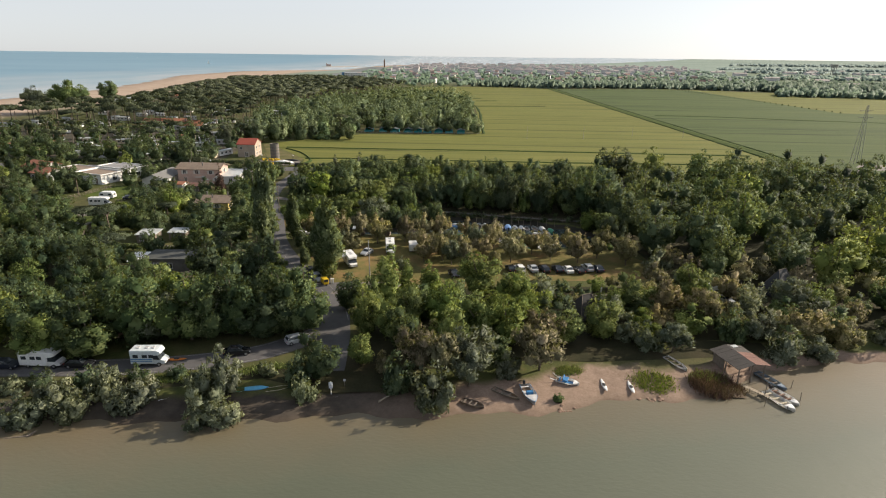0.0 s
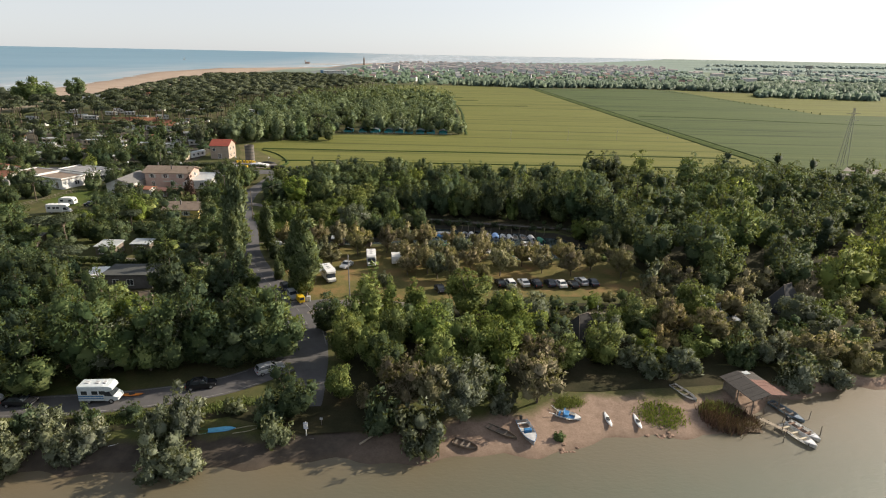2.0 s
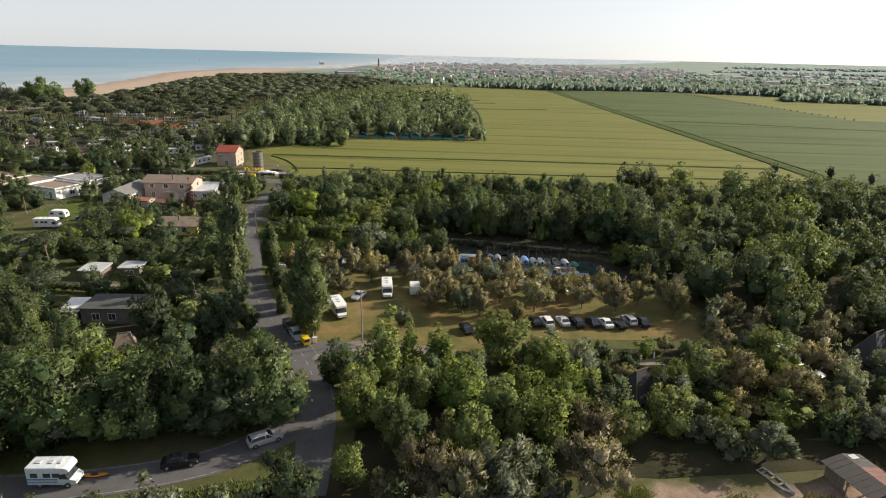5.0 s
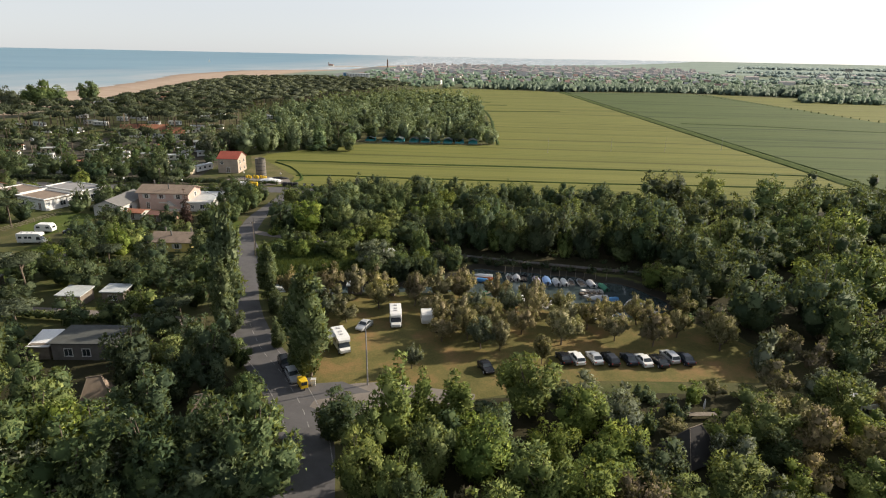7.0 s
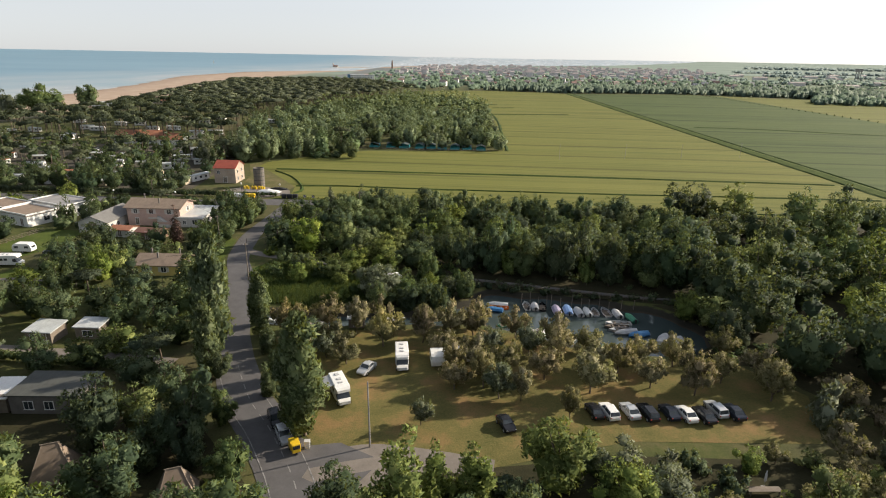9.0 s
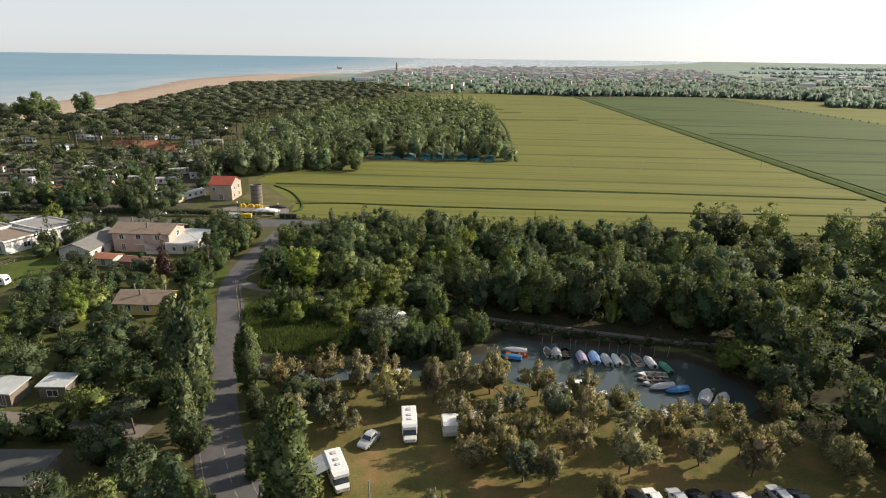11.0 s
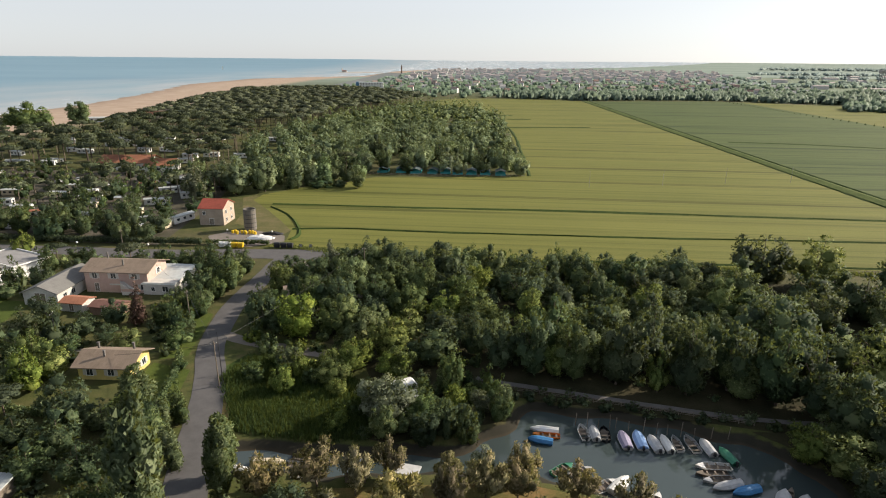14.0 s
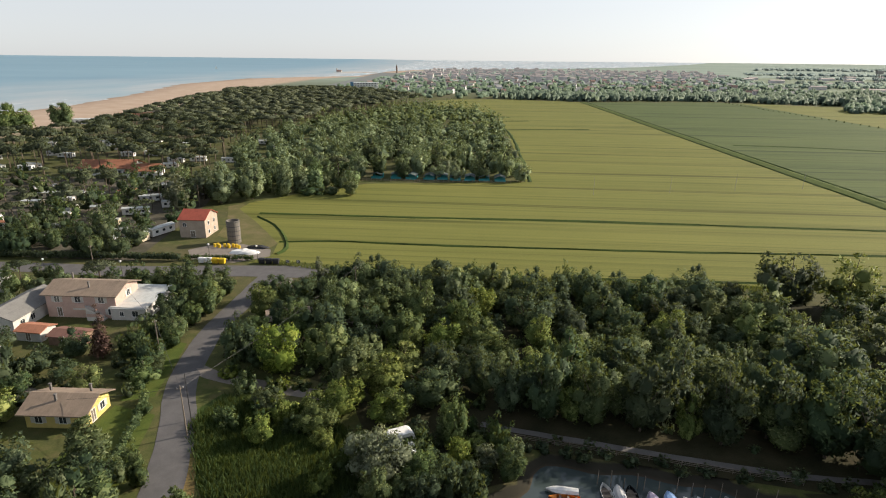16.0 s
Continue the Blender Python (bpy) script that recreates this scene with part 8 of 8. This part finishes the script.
polygon("pavement", ((-172, 322), (-140, 326), (-136, 338), (-168, 345)), 0.05, GRAVEL, "sandy camp parking place", "parking")


TENT_ROOF = paint("grey_teal_canvas", (0.07, 0.10, 0.10), 0.8, 0, 0.3, 0.8)


def tent_row(x, y, yaw):
    ob = thing("safari_tent", pose(x, y, 0.05, 0, 0, yaw), "teal canvas tent with open porch", "tent", "teal tents along the field")
    part("body", boxes((-2.4, 2.4, 0.2, 3.4, 0, 2.1)), TEAL, ob)
    part("roof", gable_roof(4.8, 6.4, 2.12, 0.9, 0.2, 0.06, "y"), TENT_ROOF, ob)
    part("fly", boxes((-2.5, 2.5, -3.1, -3.04, 0.2, 1.3)), TEAL, ob)
    for px_ in (-2.4, 2.4):
        bm = bmesh.new()
        rod(bm, (px_, -3.0, 0), (px_, -3.0, 2.2), 0.05)
        part("pole", bm, PALE_WOOD, ob)


for k, tx in enumerate((-67, -58, -50.5, -42, -36, -30, -23, -16.5, -9)):
    tent_row(tx, 362.0 + 0.6 * math.sin(k * 2.0), r_.uniform(-5, 5))

# ---- the far fields ----
v, f = ribbon(smooth_line(DIKE, 12), 7.5, 0.0)
dv = []
for i, p in enumerate(v):
    dv.append((p[0], p[1], 0.9 if i % 3 == 1 else 0.02))
dike_ob = new("ground", mesh_of("ground", dv, f, grass_material("dike_grass", (0.075, 0.11, 0.024), (0.11, 0.15, 0.034), (0.15, 0.18, 0.045))))
if dike_ob.data.polygons[0].normal.z < 0:
    dike_ob.data.flip_normals()
tagged(dike_ob, "low grassy dike between the corn fields", "dike", kind="structure")


def ditch(pts, w, label, mat=None):
    """A strip of taller dark grass along a drain."""
    v, f = ribbon(smooth_line(pts, 6), w, 0.0, 0, 0.5)
    v = [(p[0], p[1], 0.45 if i % 3 == 1 else 0.06) for i, p in enumerate(v)]
    ob = new("ground", mesh_of("ground", v, f, mat or RUSHES))
    if ob.data.polygons[0].normal.z < 0:
        ob.data.flip_normals()
    tagged(ob, label, "drain", kind="structure")


for shift in (-4.4, 4.4):
    ditch([(q[0] + shift, q[1]) for q in DIKE], 1.7, "dark wet drain at the foot of the dike")

ditch(((-97, 290.5), (-47, 291.2), (13, 293), (70, 293), (138, 292.5)), 1.8, "dark overgrown drain across the field")
ditch(((-20, 292.2), (13, 293.4), (60, 293.4)), 3.0, "widened reedy stretch of drain")
ditch(((-78, 257.5), (-60, 260), (-30, 259.5), (40, 261), (104, 264), (140, 265)), 1.2, "thin dark drain across the field")
ditch(((-96, 286), (-86, 276), (-78, 262), (-74, 252), (-75, 246)), 1.3, "curved overgrown drain at the field corner")
ditch(((12, 235.4), (50, 236.6), (92, 238), (150, 240)), 1.4, "dark drain along the near field edge")
ditch(((-1.8, 637), (20, 642)), 3.5, "short dark strip of tall weeds")
ditch(((-5, 568), (30, 575), (66, 583)), 3.5, "dark strip of tall weeds")
ditch(((150, 505), (200, 500), (260, 484), (330, 470)), 4.0, "dark drain through the green field")
ditch(((5, 361), (4, 430), (1, 535), (-10, 640)), 2.2, "dark drain beside the camp wood")
ditch(((-66, 690), (-30, 684), (4, 676)), 7.0, "dark hedge bank behind the camp wood")
for k in range(34):
    u = k / 33
    tree("bush", "dark", 300 + 22 * u + 10 * u * u, 930 - 370 * u, 1.7, 0.85, 2, "young trees in a field row", variants=2)

# pylon beyond the dike
py_ = thing("pylon", pose(180, 277, 0), "grey lattice power pylon in the field", "pylon")
for a, b in (((-1.6, -1.6), (-0.25, -0.25)), ((1.6, -1.6), (0.25, -0.25)), ((1.6, 1.6), (0.25, 0.25)), ((-1.6, 1.6), (-0.25, 0.25))):
    bm = bmesh.new()
    rod(bm, (*a, 0), (*b, 27), 0.09, 0.06, 4)
    part("leg", bm, CONCRETE, py_)
for k in range(11):
    z0, z1 = k * 2.45, (k + 1) * 2.45
    w0, w1 = 1.6 - 1.35 * z0 / 27, 1.6 - 1.35 * z1 / 27
    bm = bmesh.new()
    for s in (-1, 1):
        rod(bm, (-w0, s * w0, z0), (w1, s * w1, z1), 0.045, 0.045, 4)
        rod(bm, (s * w0, -w0, z0), (s * w1, w1, z1), 0.045, 0.045, 4)
    part("brace", bm, CONCRETE, py_)
for z in (21.5, 24.5):
    bm = bmesh.new()
    rod(bm, (-3.2, 0, z), (3.2, 0, z), 0.08, 0.08, 4)
    part("crossarm", bm, CONCRETE, py_)
polygon("pavement", ((174, 266), (188, 264), (196, 272), (182, 276)), 0.08, GRAVEL, "pale gravel patch by the pylon", "track")
road("road", ((148, 240), (170, 256), (188, 262), (240, 262), (420, 250)), 4.0, 0.075, GRAVEL, "pale farm track beyond the dike")

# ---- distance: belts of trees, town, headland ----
# Distance haze is put into these leaf colours, paler farther off.
HAZY = foliage("leaf_distant_haze", (0.108, 0.155, 0.080), (0.155, 0.208, 0.105), (0.205, 0.265, 0.135), 0.1, 0.3)
HAZIER = foliage("leaf_horizon_haze", (0.19, 0.25, 0.18), (0.22, 0.29, 0.205), (0.255, 0.325, 0.23), 0.05, 0.2)
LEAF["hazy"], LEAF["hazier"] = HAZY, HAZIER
LEAF["half_hazy"] = foliage("leaf_town_haze", (0.18, 0.235, 0.145), (0.22, 0.28, 0.175), (0.265, 0.33, 0.21), 0.1, 0.3)


def canopy(outline, gap, leaf, h, rad, label, seed):
    """Far trees as lumpy crowns that close into a wood, each of several clumps."""
    r = np.random.default_rng(seed)
    verts, faces, norms, base = [], [], [], 0
    for q in spots(outline, gap, seed, roads=False):
        hh, rr, z = r.uniform(*h), r.uniform(*rad), float(land(q[0], q[1]))
        for k in range(int(r.integers(4, 7))):
            w = rr * r.uniform(0.32, 0.6)
            c = np.array([q[0] + r.uniform(-0.6, 0.6) * rr, q[1] + r.uniform(-0.6, 0.6) * rr, z + hh * r.uniform(0.15, 0.5)])
            verts.append(c + ICO_V * (1 + 0.14 * r.normal(size=(len(ICO_V), 1))) * (w, w, hh * r.uniform(0.3, 0.5)))
            faces += (ICO_F + base).tolist()
            up = ICO_V * 0.4 + (0.25, 0.05, 0.75) + 0.25 * r.normal(size=ICO_V.shape)
            norms.append(up / np.linalg.norm(up, axis=1)[:, None])
            base += len(ICO_V)
    ob = thing("wood", Matrix(), label, "wood", kind="stuff")
    tagged(part("crown", mesh_of("crown", np.concatenate(verts), faces, LEAF[leaf], True, np.concatenate(norms)), None, ob), kind="stuff")


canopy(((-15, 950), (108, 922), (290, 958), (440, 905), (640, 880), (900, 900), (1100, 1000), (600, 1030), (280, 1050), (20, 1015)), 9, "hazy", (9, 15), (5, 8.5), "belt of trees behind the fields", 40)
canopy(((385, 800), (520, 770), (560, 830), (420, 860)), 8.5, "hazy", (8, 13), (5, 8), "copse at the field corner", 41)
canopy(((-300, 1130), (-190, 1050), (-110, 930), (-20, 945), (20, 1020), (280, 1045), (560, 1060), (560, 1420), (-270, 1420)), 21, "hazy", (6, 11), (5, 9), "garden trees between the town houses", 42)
canopy(((-290, 1420), (620, 1420), (760, 2100), (-330, 2100)), 38, "half_hazy", (6, 10), (7, 12), "trees among the far town houses", 43)
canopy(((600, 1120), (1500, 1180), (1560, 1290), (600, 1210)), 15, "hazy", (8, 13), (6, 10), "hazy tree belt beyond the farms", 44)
canopy(((640, 1440), (1100, 1420), (1500, 1480), (1500, 1530), (640, 1500)), 17, "half_hazy", (8, 14), (8, 12), "hazy tree belt on the plain", 46)
canopy(((760, 1700), (1400, 1640), (1420, 1700), (780, 1770)), 22, "half_hazy", (7, 12), (9, 14), "hazy hedgerow trees on the plain", 47)
canopy(((1500, 1250), (2600, 1150), (2650, 1230), (1520, 1330)), 24, "half_hazy", (7, 12), (9, 14), "hazy hedgerow on the plain", 49)
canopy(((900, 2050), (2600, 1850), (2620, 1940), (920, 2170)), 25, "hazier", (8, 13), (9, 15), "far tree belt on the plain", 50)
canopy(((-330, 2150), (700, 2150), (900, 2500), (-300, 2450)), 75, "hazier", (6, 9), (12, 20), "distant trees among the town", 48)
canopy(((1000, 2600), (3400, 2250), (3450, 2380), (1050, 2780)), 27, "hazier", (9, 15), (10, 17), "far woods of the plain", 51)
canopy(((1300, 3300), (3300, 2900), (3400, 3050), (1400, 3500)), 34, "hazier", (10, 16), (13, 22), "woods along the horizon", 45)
# Far plain and town ground: haze is part of the base colours.
FIELD_D = field_material("distant_plain_haze", (0.12, 0.165, 0.10), (0.16, 0.205, 0.13), (0.22, 0.25, 0.17), 4)
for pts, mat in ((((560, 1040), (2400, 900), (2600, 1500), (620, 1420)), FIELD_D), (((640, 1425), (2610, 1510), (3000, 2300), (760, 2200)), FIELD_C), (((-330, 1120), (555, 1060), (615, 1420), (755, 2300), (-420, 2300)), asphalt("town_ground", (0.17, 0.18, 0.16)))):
    polygon("ground", pts, 0.09, mat, "distant land with pale haze in its colour", "fields")


def far_house(x, y, yaw, w, d, h, wall, roof, flat, group, label):
    ob = thing("town_house", pose(x, y, float(land(x, y)), 0, 0, yaw), label, "house", group)
    part("wall", boxes((-w / 2, w / 2, -d / 2, d / 2, 0, h)), wall, ob)
    if flat:
        part("roof", boxes((-w / 2 - 0.4, w / 2 + 0.4, -d / 2 - 0.4, d / 2 + 0.4, h + 0.01, h + 0.6)), roof, ob)
    else:
        part("roof", gable_roof(w, d, h + 0.01, h * 0.35, 0.6, 0.2), roof, ob)
    n = max(2, int(w / 4.5))
    for k in range(n):
        part("window", boxes((-w / 2 + (k + 0.5) * w / n - 0.8, -w / 2 + (k + 0.5) * w / n + 0.8, -d / 2 - 0.06, -d / 2 + 0.05, h * 0.35, h * 0.35 + 1.7)), GLASS, ob)


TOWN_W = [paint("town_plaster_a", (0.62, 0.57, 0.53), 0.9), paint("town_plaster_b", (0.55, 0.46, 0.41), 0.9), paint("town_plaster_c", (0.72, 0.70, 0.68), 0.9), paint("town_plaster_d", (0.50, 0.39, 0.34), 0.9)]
# Town roof tones are paled and greyed, with distance haze in the colour.
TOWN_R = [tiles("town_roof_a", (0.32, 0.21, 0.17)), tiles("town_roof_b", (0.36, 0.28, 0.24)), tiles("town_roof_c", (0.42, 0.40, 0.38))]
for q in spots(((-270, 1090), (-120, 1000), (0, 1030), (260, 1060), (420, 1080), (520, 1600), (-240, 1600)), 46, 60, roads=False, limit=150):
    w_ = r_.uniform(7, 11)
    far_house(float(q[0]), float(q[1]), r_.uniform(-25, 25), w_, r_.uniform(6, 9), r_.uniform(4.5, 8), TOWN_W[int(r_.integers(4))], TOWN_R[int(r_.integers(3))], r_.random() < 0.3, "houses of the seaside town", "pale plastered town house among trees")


def far_town(outline, gap, h, w, seed, label):
    """Houses too far to tell apart, as one skyline of walls and roofs."""
    r = np.random.default_rng(seed)
    walls, roofs = bmesh.new(), bmesh.new()
    for q in spots(outline, gap, seed, roads=False):
        ww, dd, hh = r.uniform(*w), r.uniform(*w) * 0.7, r.uniform(*h)
        z = float(land(q[0], q[1]))
        box(walls, q[0] - ww / 2, q[0] + ww / 2, q[1] - dd / 2, q[1] + dd / 2, z, z + hh)
        g = loft([[(q[0] - ww / 2 - 0.5, q[1] - dd / 2 - 0.5, z + hh), (q[0] + ww / 2 + 0.5, q[1] - dd / 2 - 0.5, z + hh), (q[0] + ww / 2 + 0.5, q[1] + dd / 2 + 0.5, z + hh), (q[0] - ww / 2 - 0.5, q[1] + dd / 2 + 0.5, z + hh)], [(q[0] - ww / 2, q[1] - 0.3, z + hh * 1.3), (q[0] + ww / 2, q[1] - 0.3, z + hh * 1.3), (q[0] + ww / 2, q[1] + 0.3, z + hh * 1.3), (q[0] - ww / 2, q[1] + 0.3, z + hh * 1.3)]])
        tmp = bpy.data.meshes.new("tmp")
        g.to_mesh(tmp)
        g.free()
        roofs.from_mesh(tmp)
        bpy.data.meshes.remove(tmp)
    ob = thing("town", Matrix(), label, "town", kind="stuff")
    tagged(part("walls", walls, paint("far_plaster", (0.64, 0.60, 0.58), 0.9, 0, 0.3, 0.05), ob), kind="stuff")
    # Skyline roofs: pale grey-pink, haze put into the tile colour.
    tagged(part("roofs", roofs, tiles("far_roofs_haze", (0.44, 0.38, 0.35)), ob), kind="stuff")


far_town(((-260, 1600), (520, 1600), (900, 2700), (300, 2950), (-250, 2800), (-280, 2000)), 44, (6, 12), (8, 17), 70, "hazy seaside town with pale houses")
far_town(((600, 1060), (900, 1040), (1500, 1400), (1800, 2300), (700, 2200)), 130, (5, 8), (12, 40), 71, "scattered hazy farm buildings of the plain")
# seaside hotel
hot = thing("hotel", pose(-226, 1100, 0, 0, 0, 10) @ Matrix.Scale(0.85, 4), "white modern beach hotel with blue glass", "hotel")
part("wall", boxes((-24, 24, -10, 10, 0, 15)), WHITE, hot)
part("roof", boxes((-25, 25, -11, 11, 15.01, 16)), ROOF_PALE, hot)
for k in range(4):
    part("balcony", boxes((-24, 24, -11.6, -10.01, 2.6 + 3.3 * k, 3.6 + 3.3 * k)), WHITE, hot)
    for u in range(8):
        part("window", boxes((-22 + 5.6 * u, -19.4 + 5.6 * u, -10.1, -9.9, 3.9 + 3.3 * k, 5.2 + 3.3 * k)), GLASS, hot)
part("annex", boxes((-30, -24.01, -9, 9, 0, 17)), paint("blue_glass", (0.10, 0.22, 0.36), 0.2), hot, "blue glazed stair tower")
# bell tower and the church on the sea wall
tw = thing("bell_tower", pose(-356, 2260, 0) @ Matrix.Diagonal((0.6, 0.6, 0.66, 1)), "slim dark bell tower of the old town", "tower")
part("shaft", boxes((-4, 4, -4, 4, 0, 30)), BRICK, tw)
part("belfry", boxes((-3.5, 3.5, -3.5, 3.5, 30.01, 37)), BRICK, tw)
part("spire", loft([[(-3.6, -3.6, 37.01), (3.6, -3.6, 37.01), (3.6, 3.6, 37.01), (-3.6, 3.6, 37.01)], [(-0.3, -0.3, 45), (0.3, -0.3, 45), (0.3, 0.3, 45), (-0.3, 0.3, 45)]]), ROOF_BROWN, tw)
ch = thing("church", pose(-575, 2300, -1.0) @ Matrix.Scale(0.6, 4), "small church on the sea headland", "church")
part("nave", gable_walls(26, 12, 9, 5), TOWN_W[1], ch)
part("roof", gable_roof(26, 12, 9, 5, 0.6), TOWN_R[0], ch)
part("tower", boxes((-18, -13.01, -3, 3, 0, 24)), TOWN_W[1], ch)
hd = heap(-520, 2310, 190, 70, 3.0, paint("headland", (0.42, 0.38, 0.32), 0.95, 0, 0.2, 0.02), "low rocky headland with sea wall", "headland", 9, -1.5)
# water tower on the plain
wt_ = thing("water_tower", pose(960, 1720, 0), "grey water tower on the far plain", "tower")
for s, t in ((-4, -4), (4, -4), (4, 4), (-4, 4)):
    bm = bmesh.new()
    rod(bm, (s, t, 0), (s, t, 26), 0.9, 0.9, 6)
    part("leg", bm, CONCRETE, wt_)
bm = bmesh.new()
rod(bm, (0, 0, 26), (0, 0, 34), 8, 9.5, 16)
part("tank", bm, CONCRETE, wt_)
for sx, sy in ((-1180, 2600), (-1900, 3300)):
    sb = thing("sailing_boat", pose(sx, sy, -1.0, 0, 0, 30), "white sailing boat far out at sea", "boat")
    part("hull", loft([[(-6, -0.5, 0), (-6, 0.5, 0), (-6, 1.6, 1.4), (-6, -1.6, 1.4)], [(2, -0.5, 0), (2, 0.5, 0), (2, 1.6, 1.4), (2, -1.6, 1.4)], [(7, -0.1, 0.6), (7, 0.1, 0.6), (7.5, 0.1, 1.6), (7.5, -0.1, 1.6)]]), WHITE, sb)
    bm = bmesh.new()
    v = [bm.verts.new(p) for p in ((-5, 0.15, 2.5), (1, 0.15, 2.5), (1, 0.15, 15), (-5, -0.15, 2.5), (1, -0.15, 2.5), (1, -0.15, 15))]
    for q in ((0, 1, 2), (5, 4, 3), (0, 2, 5, 3), (1, 4, 5, 2), (0, 3, 4, 1)):
        bm.faces.new([v[i] for i in q])
    part("sail", bm, WHITE, sb)

# folded parasol and a dark garden table between the car park and the beach trees
para = thing("parasol", pose(28.2, 102.6, float(land(28.2, 102.6))), "folded white parasol standing by the table", "parasol")
bm = bmesh.new()
rod(bm, (0, 0, 0), (0, 0, 2.3), 0.03)
part("pole", bm, CHROME, para)
part("canopy", loft([[(0.06 * math.cos(a), 0.06 * math.sin(a), 0.8) for a in (i * math.pi / 4 for i in range(8))], [(0.17 * math.cos(a), 0.17 * math.sin(a), 1.1) for a in (i * math.pi / 4 for i in range(8))], [(0.13 * math.cos(a), 0.13 * math.sin(a), 1.9) for a in (i * math.pi / 4 for i in range(8))], [(0.03 * math.cos(a), 0.03 * math.sin(a), 2.4) for a in (i * math.pi / 4 for i in range(8))]]), CANVAS, para)
part("foot", boxes((-0.25, 0.25, -0.25, 0.25, 0, 0.08)), CONCRETE, para)
desk = thing("garden_table", pose(27.6, 101.4, float(land(27.6, 101.4)), 0, 0, 6), "long dark wooden garden table under trees", "table")
part("tabletop", boxes((-2.0, 2.0, -0.45, 0.45, 0.70, 0.75)), WOOD, desk)
for s_ in (-1.7, 1.7):
    for t_ in (-0.35, 0.35):
        part("leg", boxes((s_ - 0.05, s_ + 0.05, t_ - 0.05, t_ + 0.05, 0, 0.70)), WOOD, desk)
